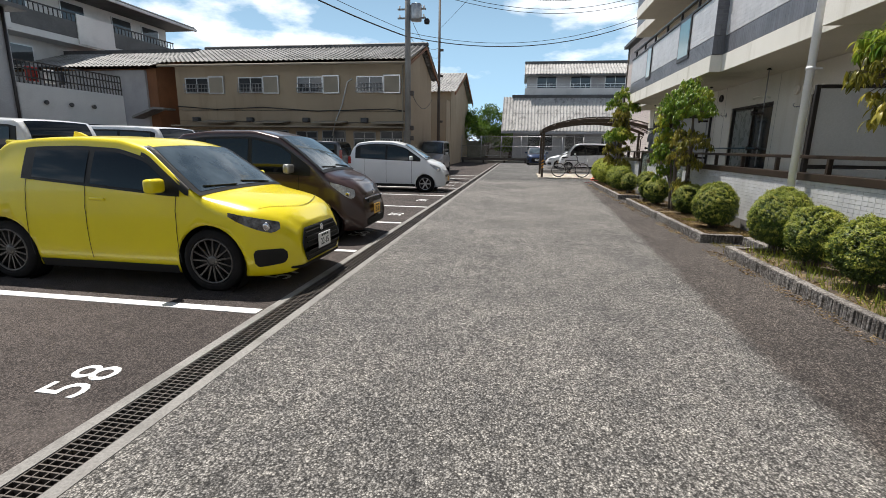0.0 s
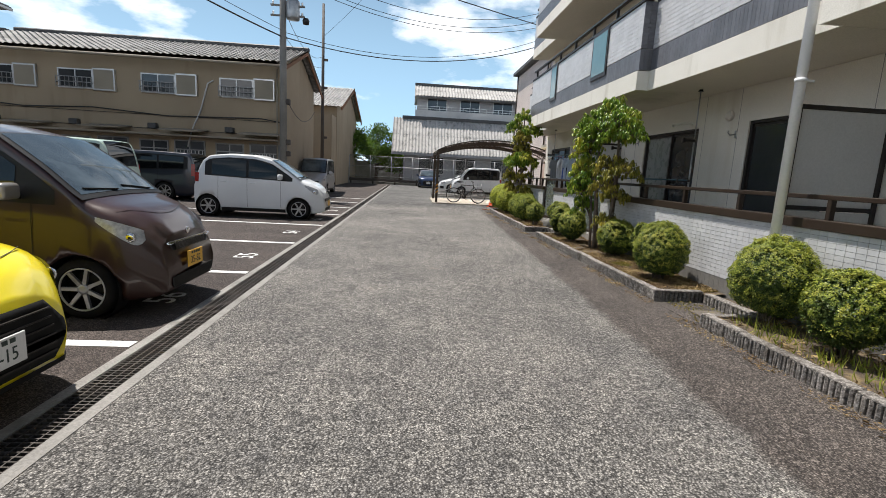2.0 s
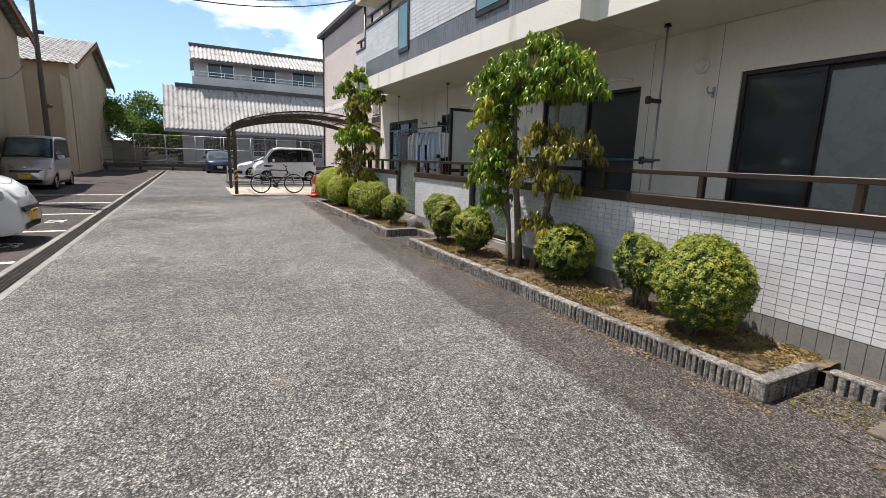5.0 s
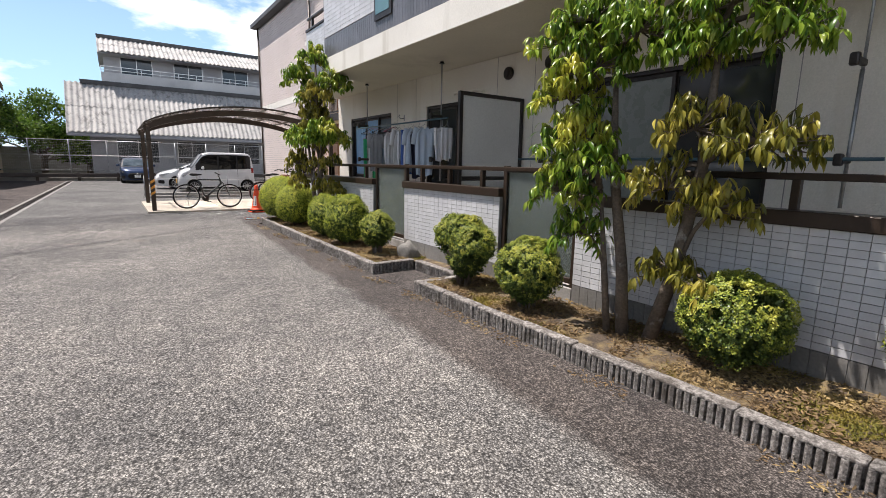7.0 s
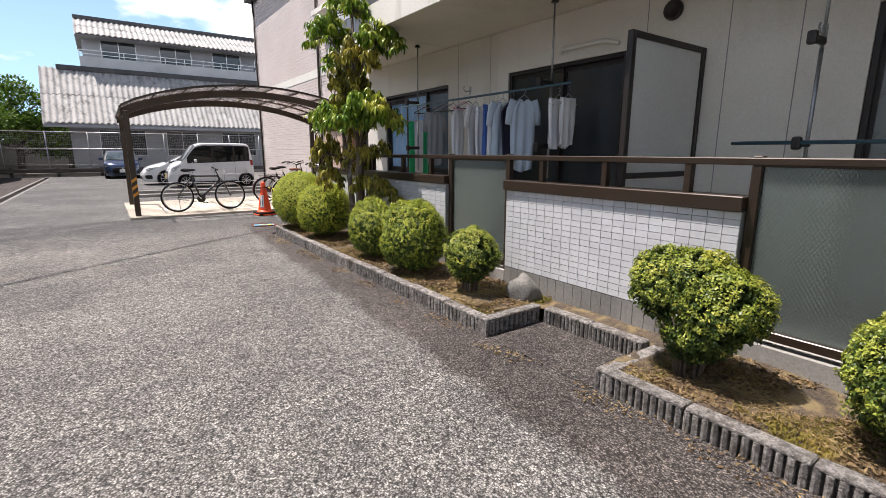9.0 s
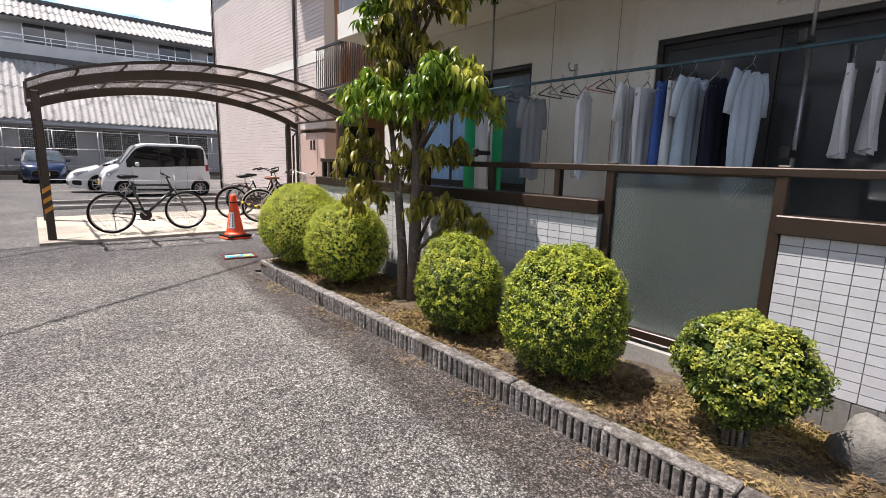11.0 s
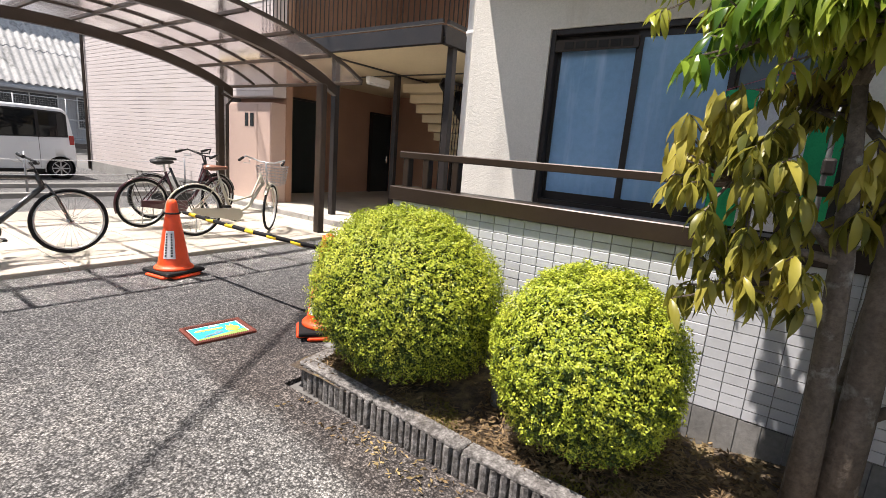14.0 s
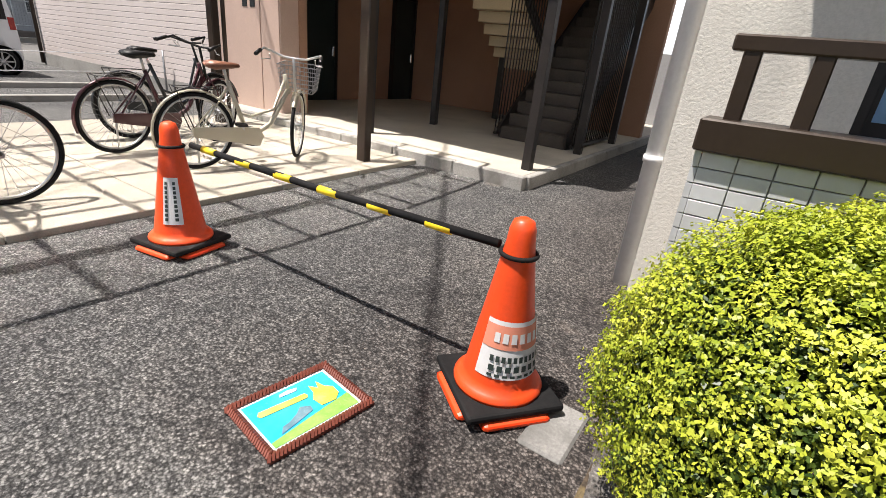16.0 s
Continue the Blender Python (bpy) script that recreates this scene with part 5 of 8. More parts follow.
    for nm, mat, ya, yb, za, zc, d in p["front"]:
        bm = BM()
        k = 0.25 if zc - za < 0.2 else 0.45
        g = []
        for i in range(11):
            f = i / 10
            w_ = yb * (1 - k * max(0.0, 0.45 - f) ** 1.5 / 0.45 ** 1.5 * 0.45 - (0.22 * max(0.0, f - 0.6) / 0.4 if zc - za > 0.2 else 0.0))
            z = za + (zc - za) * f
            g.append([bm.verts.new(nose_x(w_ * (2 * j / 24 - 1), z, 0.008 + d)) for j in range(25)])
        for r0, r1 in zip(g, g[1:]):
            for j in range(24):
                bm.faces.new((r0[j], r0[j + 1], r1[j + 1], r1[j])).smooth = True
        bmesh.ops.solidify(bm, geom=bm.faces[:], thickness=-0.03)
        gr = part(nm, bm, M[mat], c)
        if nm == "grille":
            for i in range(1, 7):
                z = za + (zc - za) * i / 7
                w_ = yb * 0.8
                bm = BM()
                tube(bm, [nose_x(w_ * (2 * j / 12 - 1), z, 0.016 + d) for j in range(13)], 0.006, 5)
                part("grille_bar", bm, M["bronze_dark"], gr)
    pz, pm, digits = p["plate"]
    xn = nose_x(0.0, pz + 0.06).x + 0.01
    if pm:
        bm = BM()
        bbox(bm, xn + 0.015, xn + 0.025, -0.165, 0.165, pz, pz + 0.165, 0.004)
        pl = part("number_plate", bm, M[pm], c)
        turn = Matrix.Translation((xn + 0.026, 0.0, pz + 0.062)) @ Matrix(((0, 0, 1, 0), (1, 0, 0, 0), (0, 1, 0, 0), (0, 0, 0, 1)))
        if digits:
            lettering("plate_digits", digits, 0.105, M["ink"], pl, turn, 0.001, squash=0.9)
        bm = BM()
        for k in range(4):
            box(bm, xn + 0.025, xn + 0.027, -0.09 + k * 0.05, -0.055 + k * 0.05, pz + 0.125, pz + 0.15)
        part("plate_marks", bm, M["ink"], pl)
    bm = BM()
    lathe(bm, [(0.036, 0), (0.036, 0.012), (0.028, 0.016), (0.012, 0.016)], 20, Matrix.Translation(nose_x(0.0, p.get("badge", (0, 0.6))[1], 0.02)) @ pose(0, 0, 0, 0, 90, 0))
    part("badge", bm, M["chrome"], c)
    for sg in (1, -1):
        bm = BM()
        y0 = 0.25 * sg
        a, b = over(s_cowl + 0.035, 0.42 * sg + 0.3, 0.022), over(s_cowl + 0.075, 0.42 * sg - 0.35, 0.024)
        beam(bm, a, b, 0.018, 0.012)
        part("wiper", bm, M["black_trim"], c)
    if p.get("hood_seam"):
        a = p["hood_seam"]
        bm = BM()
        for i in range(20):
            v0, v1 = -0.86 + 1.72 * i / 20, -0.86 + 1.72 * (i + 1) / 20
            f = lambda v: over(a + 0.3 * v * v, v, 0.003)
            q = [f(v0), f(v1), f(v1) + Vector((0.008, 0, 0)), f(v0) + Vector((0.008, 0, 0))]
            bm.faces.new([bm.verts.new(u) for u in q])
        part("bonnet_seam", bm, M["black_trim"], c)
    # wheels
    ms = wheel_meshes(R, 0.19, rim_mat, p.get("spokes", 5))
    for s in p["axles"]:
        for sg in (1, -1):
            w = new("wheel", ms[0])
            w.parent = c
            w.matrix_basis = pose(L / 2 - s, sg * (W / 2 - p.get("inset", 0.03)), R, 0, 0, 0 if sg > 0 else 180)
            part("rim", ms[1], None, w)
            part("brake_disc", ms[2], None, w)
            bm = BM()
            tube(bm, [(L / 2 - s, sg * (W / 2 - 0.235), R), (L / 2 - s, sg * (W / 2 - 0.03), R)], R + 0.045, 28, cap=False)
            bm.faces.new([bm.verts.new(v) for v in ring((L / 2 - s, sg * (W / 2 - 0.235), R), (0, 1, 0), R + 0.045, 28)])
            part("wheel_arch_liner", bm, M["black_trim"], c)
    return c


HATCH = dict(L=3.89, W=1.75, H=1.55, belt=0.985, rise=0.14, R=0.325, floor=0.17, nose=0.6, tail=0.84, roofw=0.74, tail_lean=0.2,
             top=[(0, 0.68), (0.05, 0.75), (0.2, 0.83), (0.6, 0.925), (0.93, 0.98), (1.2, 1.18), (1.55, 1.44), (1.9, 1.53), (2.4, 1.55), (2.9, 1.535), (3.28, 1.49), (3.4, 1.38), (3.56, 1.1), (3.74, 0.97), (3.86, 0.9), (3.89, 0.8)],
             cowl=0.93, header=1.56, glass_end=3.02, pillars=[1.28, 2.2, 2.92], seams=[1.17, 2.22, 2.95], handles=[2.08], axles=[0.83, 3.28], lamp=(0.12, 0.6, 0.61, 0.73, 0.795, 0.835), lens="lens_dark", black_pillar=True, mirror=0.38, inset=0.02,
             front=[("grille", "black_trim", -0.5, 0.5, 0.27, 0.63, 0.004), ("lip", "black_trim", -0.6, 0.6, 0.215, 0.25, 0.002)], intake=(0.1, 0.37, 0.27, 0.46),
             plate=(0.36, "plate_white", "22-15"), badge=(0.01, 0.58), hood_seam=0.16, spokes=15)
KEI = dict(L=3.395, W=1.475, H=1.71, belt=1.04, rise=0.06, R=0.275, floor=0.17, nose=0.7, tail=0.9, roofw=0.8, nose_lean=0.22, tail_lean=0.03,
           top=[(0, 0.74), (0.05, 0.84), (0.25, 0.95), (0.62, 1.07), (0.95, 1.34), (1.35, 1.61), (1.8, 1.71), (2.6, 1.7), (3.1, 1.64), (3.3, 1.45), (3.37, 1.1), (3.395, 0.8)],
           cowl=0.63, header=1.36, glass_end=3.2, pillars=[1.12, 1.85, 2.65, 3.12], seams=[1.02, 1.85, 2.6], handles=[1.72, 2.5], axles=[0.66, 3.03], lamp=(0.1, 0.5, 0.66, 0.82, 0.9, 0.94), lens="lens",
           front=[("grille", "black_trim", -0.4, 0.4, 0.6, 0.68, 0.012), ("chrome_bar", "chrome", -0.46, 0.46, 0.665, 0.69, 0.02), ("air_intake", "black_trim", -0.45, 0.45, 0.24, 0.36, 0.004)],
           plate=(0.4, "plate_yellow", "35-82"), badge=(-0.015, 0.76), hood_seam=0.18, spokes=7, mirror_mat="p_silver", handle_mat="chrome")
WAGON = dict(KEI, H=1.66, belt=1.02, R=0.275, roofw=0.8, pillar="black_trim",
             top=[(0, 0.7), (0.05, 0.81), (0.25, 0.93), (0.6, 1.04), (0.95, 1.28), (1.35, 1.54), (1.8, 1.65), (2.5, 1.66), (3.0, 1.6), (3.22, 1.42), (3.35, 1.05), (3.395, 0.8)],
             cowl=0.62, header=1.36, glass_end=3.1, pillars=[1.2, 2.0, 2.95], seams=[1.12, 2.0, 2.75], handles=[1.86, 2.62], plate=(0.36, "plate_yellow", ""), mirror_mat="p_white", handle_mat="p_white", spokes=6,
             front=[("grille", "black_trim", -0.45, 0.45, 0.5, 0.58, 0.012), ("air_intake", "black_trim", -0.4, 0.4, 0.24, 0.33, 0.004)])
BOXY = dict(KEI, H=1.85, belt=1.02, R=0.27, roofw=0.88,
            top=[(0, 0.74), (0.05, 0.88), (0.2, 0.99), (0.55, 1.08), (0.78, 1.38), (1.05, 1.74), (1.35, 1.84), (2.4, 1.85), (3.2, 1.83), (3.34, 1.66), (3.385, 1.1), (3.395, 0.8)],
            cowl=0.55, header=1.06, glass_end=3.25, pillars=[0.95, 1.75, 2.6, 3.2], seams=[0.9, 1.75, 2.6], handles=[1.62, 2.48], plate=(0.4, "plate_yellow", ""), mirror_mat="p_white", handle_mat="p_white", spokes=8)
VAN = dict(KEI, L=4.65, W=1.7, H=1.9, belt=1.1, R=0.31, roofw=0.86,
           top=[(0, 0.72), (0.06, 0.86), (0.3, 1.0), (0.85, 1.12), (1.2, 1.5), (1.65, 1.8), (2.1, 1.9), (3.4, 1.9), (4.4, 1.86), (4.56, 1.6), (4.63, 1.1), (4.65, 0.8)],
           cowl=0.85, header=1.66, glass_end=4.4, pillars=[1.45, 2.4, 3.4, 4.3], seams=[1.3, 2.4, 3.4], handles=[2.25, 2.6], axles=[0.85, 3.6], plate=(0.4, "plate_white", ""), mirror_mat="p_white", handle_mat="p_white", rear_glass=(4.41, 4.625))
LOWVAN = dict(VAN, H=1.68, belt=1.0, top=[(a, 0.6 + (b - 0.6) * 0.83) for a, b in VAN["top"]], mirror_mat="p_navy", handle_mat="chrome", tail_h=0.3)
LIFT = dict(HATCH, L=4.4, H=1.48, R=0.31, top=[(0, 0.6), (0.06, 0.7), (0.3, 0.82), (0.9, 0.98), (1.5, 1.25), (2.1, 1.45), (2.5, 1.48), (3.2, 1.42), (4.0, 1.15), (4.3, 1.0), (4.4, 0.8)],
            cowl=0.95, header=2.05, glass_end=3.7, pillars=[1.5, 2.3, 3.3], seams=[1.35, 2.3, 3.2], handles=[2.15, 3.05], axles=[0.9, 3.6], plate=(0.4, "plate_white", ""), spokes=8, lens="lens",
            front=[("air_intake", "black_trim", -0.5, 0.5, 0.25, 0.4, 0.012)])

car("hatchback_car", "bright yellow hatchback parked nose out in bay 57", (-4.18, 5.05, 0), 0, HATCH, "p_yellow", "rim_grey")
car("minicar", "dark brown tall minicar with a yellow plate", (-4.08, 7.62, 0), 0, KEI, "p_brown")
car("minicar", "white rounded minicar parked nose out", (-4.17, 16.25, 0), 0, WAGON, "p_white")
car("minivan", "silver boxy minicar facing along the drive", (-5.25, 29.1, 0), -90, BOXY, "p_silver")
car("compact_car", "blue compact car parked by the far fence", (1.45, 46.0, 0), -90, dict(HATCH, front=HATCH["front"][:1], plate=(0.35, "plate_white", "")), "p_blue")
car("minicar", "white boxy minicar parked behind the bicycle shelter", (4.4, 35.3, 0), 180, BOXY, "p_white")
car("liftback_car", "white sloping liftback car parked beyond the minicar", (4.15, 37.8, 0), 180, LIFT, "p_white")
car("minivan", "dark navy minivan in the second row", (-10.0, 20.6, 0), 180, LOWVAN, "p_navy")
car("van", "pale green and white van in the second row", (-10.8, 17.2, 0), 180, dict(VAN, mirror_mat="p_mint"), "p_mint")
car("van", "white van with dark windows in the second row", (-10.6, 7.7, 0), 180, VAN, "p_white")
car("van", "white minivan roof behind the parked hatchback", (-10.9, 11.2, 0), 180, VAN, "p_white")
# shark fin and roof spoiler of the yellow hatchback
hatch = bpy.data.objects["hatchback_car"]
bm = BM()
prism(bm, [(-1.2, 1.5), (-0.94, 1.54), (-1.1, 1.61), (-1.16, 1.62)], "y", -0.02, 0.02)
part("aerial_fin", bm, M["p_yellow"], hatch)
bm = BM()
bbox(bm, -1.5, -1.2, -0.56, 0.56, 1.46, 1.51, 0.015, 2)
part("roof_spoiler", bm, M["p_yellow"], hatch)


# ---- foliage ----
def quads_mesh(name, P, mat):
    """A mesh of separate leaves; P has the shape (leaves, corners, 3)."""
    n, k, _ = P.shape
    me = bpy.data.meshes.new(name)
    me.vertices.add(n * k)
    me.vertices.foreach_set("co", P.reshape(-1).astype(np.float32))
    me.loops.add(n * k)
    me.loops.foreach_set("vertex_index", np.arange(n * k, dtype=np.int32))
    me.polygons.add(n)
    me.polygons.foreach_set("loop_start", np.arange(0, n * k, k, dtype=np.int32))
    me.update(calc_edges=True)
    me.materials.append(mat)
    return me


def unit(a):
    return a / np.maximum(np.linalg.norm(a, axis=-1, keepdims=True), 1e-9)


def scatter_leaves(rng, C, D, length, width, spread=0.8):
    """Small four-cornered leaves at C that point roughly along D."""
    n = len(C)
    d = unit(D + rng.normal(0, spread, (n, 3)))
    s = unit(np.cross(d, rng.normal(0, 1, (n, 3))))
    l = length * rng.uniform(0.7, 1.25, (n, 1))
    w = width * rng.uniform(0.7, 1.25, (n, 1))
    nrm = np.cross(d, s)
    a, b, c, e = C - d * l * 0.1, C + d * l * 0.45 + s * w * 0.5 + nrm * l * 0.08, C + d * l, C + d * l * 0.45 - s * w * 0.5 + nrm * l * 0.08
    return np.stack([a, b, c, e], 1)


def facing_leaves(rng, C, U, length, width):
    """Small leaves whose faces look roughly outwards along U."""
    n = len(C)
    nrm = unit(U + np.array([0, 0, 0.35]) + rng.normal(0, 0.42, (n, 3)))
    d = unit(np.cross(nrm, rng.normal(0, 1, (n, 3))) + nrm * rng.uniform(-0.1, 0.5, (n, 1)))
    s = unit(np.cross(nrm, d))
    l = length * rng.uniform(0.65, 1.3, (n, 1))
    w = width * rng.uniform(0.7, 1.25, (n, 1))
    return np.stack([C - d * l * 0.3, C + s * w * 0.5, C + d * l * 0.7, C - s * w * 0.5], 1)


def lump(U, seed, f):
    return np.array([noise.noise((u[0] * f + seed * 7.1, u[1] * f, u[2] * f)) for u in U])


def bush(at, rx, ry, top, seed, leaf="bush", count=9000, size=0.026, rough=0.1, gap=0.0, label="clipped round evergreen shrub with bright new growth", stem=0.12, lobes=None, sprig=0.028):
    """A clipped shrub. lobes: (x, y, z, size) in parts of its half axes; sprig: the size of its shoots."""
    rng = np.random.default_rng(seed)
    b = thing("shrub", label, "shrub", at, 0, "shrubs in the planting bed")
    zc = (top - at[2] + stem) * 0.5
    E = np.array([rx, ry, (top - at[2] - stem) * 0.5])
    lobes = np.array(lobes or [(0, 0, 0, 1)], float)
    groups = {"fresh_lit": [], "old": [], "inner": []}
    for i, (lx, ly, lz, k_) in enumerate(lobes):
        o = np.array([lx, ly, lz])
        n = int(count * k_ * k_)
        U = unit(rng.normal(0, 1, (n, 3)))
        low = U[:, 2] < -0.75
        U[low, 2] *= -1
        fine = lump(U, seed + 5 + i, max(rx, ry) * k_ / sprig)
        k = 1 + rough * lump(U, seed + i, 1.6) + 0.06 * lump(U, seed + 3, 5.0) + 0.1 * fine
        P = o + U * k_ * k[:, None]
        keep = np.ones(n, bool)
        for j, (mx, my, mz, mk) in enumerate(lobes):
            if j != i:
                keep &= np.linalg.norm(P - np.array([mx, my, mz]), axis=1) > mk * 0.86
        keep &= fine > -0.42 - 0.5 * (gap == 0)                                    # dark hollows between the shoots
        keep &= (U[:, 2] > -0.35) | (rng.uniform(0, 1, n) > 0.25 + 0.6 * (gap > 0))     # thin towards the ground
        if gap:
            keep &= lump(U, seed + 9, 2.4) > -0.45 + gap * 0.35
        U, fine, P = U[keep], fine[keep], P[keep]
        P = o + (P - o) * (1.0 - 0.12 * rng.uniform(0, 1, (len(P), 1)) ** 1.6)
        fresh_lit = fine + rng.normal(0, 0.16, len(U)) + 0.36 * U[:, 2] > (-0.16 if count > 80000 else 0.0)          # new growth on the shoots' tips, biased upward to paint sunlit tops
        groups["fresh_lit"].append((P[fresh_lit], U[fresh_lit]))
        groups["old"].append((P[~fresh_lit], U[~fresh_lit]))
        # near-black inner leaves paint the shade deep inside the shrub
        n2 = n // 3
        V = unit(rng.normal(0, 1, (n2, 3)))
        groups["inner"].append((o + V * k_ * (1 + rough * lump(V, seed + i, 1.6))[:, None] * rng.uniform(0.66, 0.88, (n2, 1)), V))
    G = {g: (np.concatenate([q[0] for q in v]) * E + np.array([0, 0, zc]), np.concatenate([q[1] for q in v])) for g, v in groups.items()}
    part("foliage", quads_mesh("foliage", facing_leaves(rng, *G["fresh_lit"], size * 0.86, size * 0.56), M[leaf]), None, b)
    part("old_foliage", quads_mesh("old_foliage", facing_leaves(rng, *G["old"], size, size * 0.62), M["bush_old_shade"]), None, b, "older leaves with shade painted into their dark green")
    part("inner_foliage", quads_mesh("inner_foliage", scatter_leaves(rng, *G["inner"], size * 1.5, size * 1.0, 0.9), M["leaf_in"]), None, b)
    bm = BM()
    r2 = random.Random(seed)
    for i in range(14):
        a = 2 * math.pi * i / 14 + r2.uniform(-0.3, 0.3)
        q = r2.uniform(0.3, 0.75)
        tube(bm, [(0.07 * math.cos(a), 0.07 * math.sin(a), -0.05), (0.4 * q * rx * math.cos(a), 0.4 * q * ry * math.sin(a), zc * 0.5),
                  (q * rx * math.cos(a), q * ry * math.sin(a), zc * r2.uniform(0.9, 1.35))], [0.012, 0.009, 0.004], 6)
    part("branchwork", bm, M["bark"], b)
    return b


Z = 0.12
BUSHES = [  # x, y, rx, ry, top, leaf, count, size, rough, gap, stem, lobes, sprig
    (3.44, 20.63, 0.47, 0.62, 1.14, "bush", 130000, 0.0145, 0.05, 0, 0.0, None, 0.028),
    (3.44, 19.52, 0.43, 0.44, 1.02, "bush", 90000, 0.015, 0.05, 0, 0.0, None, 0.03),
    (3.37, 17.7, 0.29, 0.37, 0.9, "bush_mid", 48000, 0.0165, 0.08, 0, 0.0, None, 0.034),
    (3.4, 16.75, 0.37, 0.4, 0.96, "bush_mid", 50000, 0.017, 0.12, 0, 0.0, None, 0.036),
    (3.46, 15.78, 0.31, 0.33, 0.78, "bush_dull", 18000, 0.02, 0.22, 0.5, 0.06, [(0.05, 0.15, 0.15, 0.8), (-0.05, -0.2, 0.1, 0.8), (0, 0, -0.25, 0.7)], 0.05),
    (3.46, 13.6, 0.4, 0.42, 0.93, "bush_dull", 34000, 0.02, 0.2, 0.4, 0.0, [(-0.05, 0.36, 0.36, 0.6), (0, 0.0, 0.4, 0.6), (0, -0.36, 0.14, 0.64), (0, -0.1, -0.25, 0.55)], 0.05),
    (3.42, 12.55, 0.29, 0.32, 0.83, "bush_dull", 30000, 0.02, 0.16, 0.2, 0.03, None, 0.05),
    (3.64, 10.82, 0.34, 0.34, 0.8, "bush_dull", 26000, 0.021, 0.12, 0.1, 0.0, None, 0.05),
    (3.62, 9.72, 0.24, 0.32, 0.88, "bush_dull", 11000, 0.021, 0.2, 0.5, 0.06, [(0, 0.2, 0.1, 0.82), (0, -0.3, 0.0, 0.75)], 0.055),
    (3.48, 9.02, 0.36, 0.37, 0.95, "bush_dull", 42000, 0.019, 0.06, 0, 0.02, None, 0.045),
    (3.55, 7.0, 0.37, 0.43, 1.02, "bush_dull", 42000, 0.019, 0.1, 0, 0.04, None, 0.05),
    (3.5, 6.1, 0.32, 0.35, 0.88, "bush_dull", 24000, 0.021, 0.14, 0.3, 0.06, None, 0.055),
    (3.52, 5.2, 0.36, 0.37, 0.88, "bush_dull", 26000, 0.021, 0.12, 0.2, 0.05, None, 0.05),
]
for i, (x, y, rx, ry, tp, lf, cnt, sz, rg, gp, st, lb, sp) in enumerate(BUSHES):
    bush((x, y, Z), rx, ry, tp, 11 + i, lf, cnt, sz, rg, gp,
         "clipped round evergreen shrub with bright new growth" if gp == 0 else "loose sparse evergreen shrub with bare lower stems", st, lb, sp)


def long_leaf(length=0.16, width=0.04, droop=0.5, fold=0.3):
    """A long pointed leaf along +x, drooping, folded along its rib."""
    v, f = [], []
    for i, (t, w) in enumerate(((0, 0.12), (0.25, 0.85), (0.55, 1.0), (0.8, 0.6), (1.0, 0.03))):
        x = length * t * (1 - droop * 0.25 * t)
        z = -length * droop * t * t * 0.75
        h = w * width / 2
        v += [(x, -h, z + h * fold), (x, 0, z), (x, h, z + h * fold)]
        if i:
            b = 3 * (i - 1)
            f += [(b, b + 1, b + 4, b + 3), (b + 1, b + 2, b + 5, b + 4)]
    return np.array(v), f


def leaf_mats(rng, tips, per, tilt=(-0.2, 0.9)):
    """Poses of the leaves in a whorl at each tip."""
    out = []
    for p, d in tips:
        k = per + rng.integers(-2, 3)
        a0 = rng.uniform(0, 6.28)
        for i in range(k):
            a = a0 + 6.28 * i / k + rng.uniform(-0.3, 0.3)
            m = Matrix.Translation(Vector(p) + Vector(d) * rng.uniform(-0.06, 0.02)) @ Euler((rng.uniform(-0.5, 0.5), rng.uniform(*tilt), a)).to_matrix().to_4x4()
            out.append(m @ Matrix.Scale(rng.uniform(0.7, 1.2), 4))
    return out


def joined_leaves(name, mats, shape, mat, parent, label=""):
    v, f = shape
    n, k = len(mats), len(v)
    H = np.concatenate([v, np.ones((k, 1))], 1)
    P = np.concatenate([(H @ np.array(m).T)[:, :3] for m in mats]) if n else np.zeros((0, 3))
    F = [tuple(i * k + j for j in q) for i in range(n) for q in f]
    me = bpy.data.meshes.new(name)
    me.from_pydata(P.tolist(), [], F)
    for q in me.polygons:
        q.use_smooth = True
    me.materials.append(mat)
    return tagged(part(name, me, mat, parent, label), kind="stuff")


def single_leaves(mats, shape, mat, parent):
    me = bpy.data.meshes.new("leaf")
    me.from_pydata(shape[0].tolist(), [], shape[1])
    me.materials.append(mat)
    for m in mats:
        part("leaf", me, mat, parent, at=m)


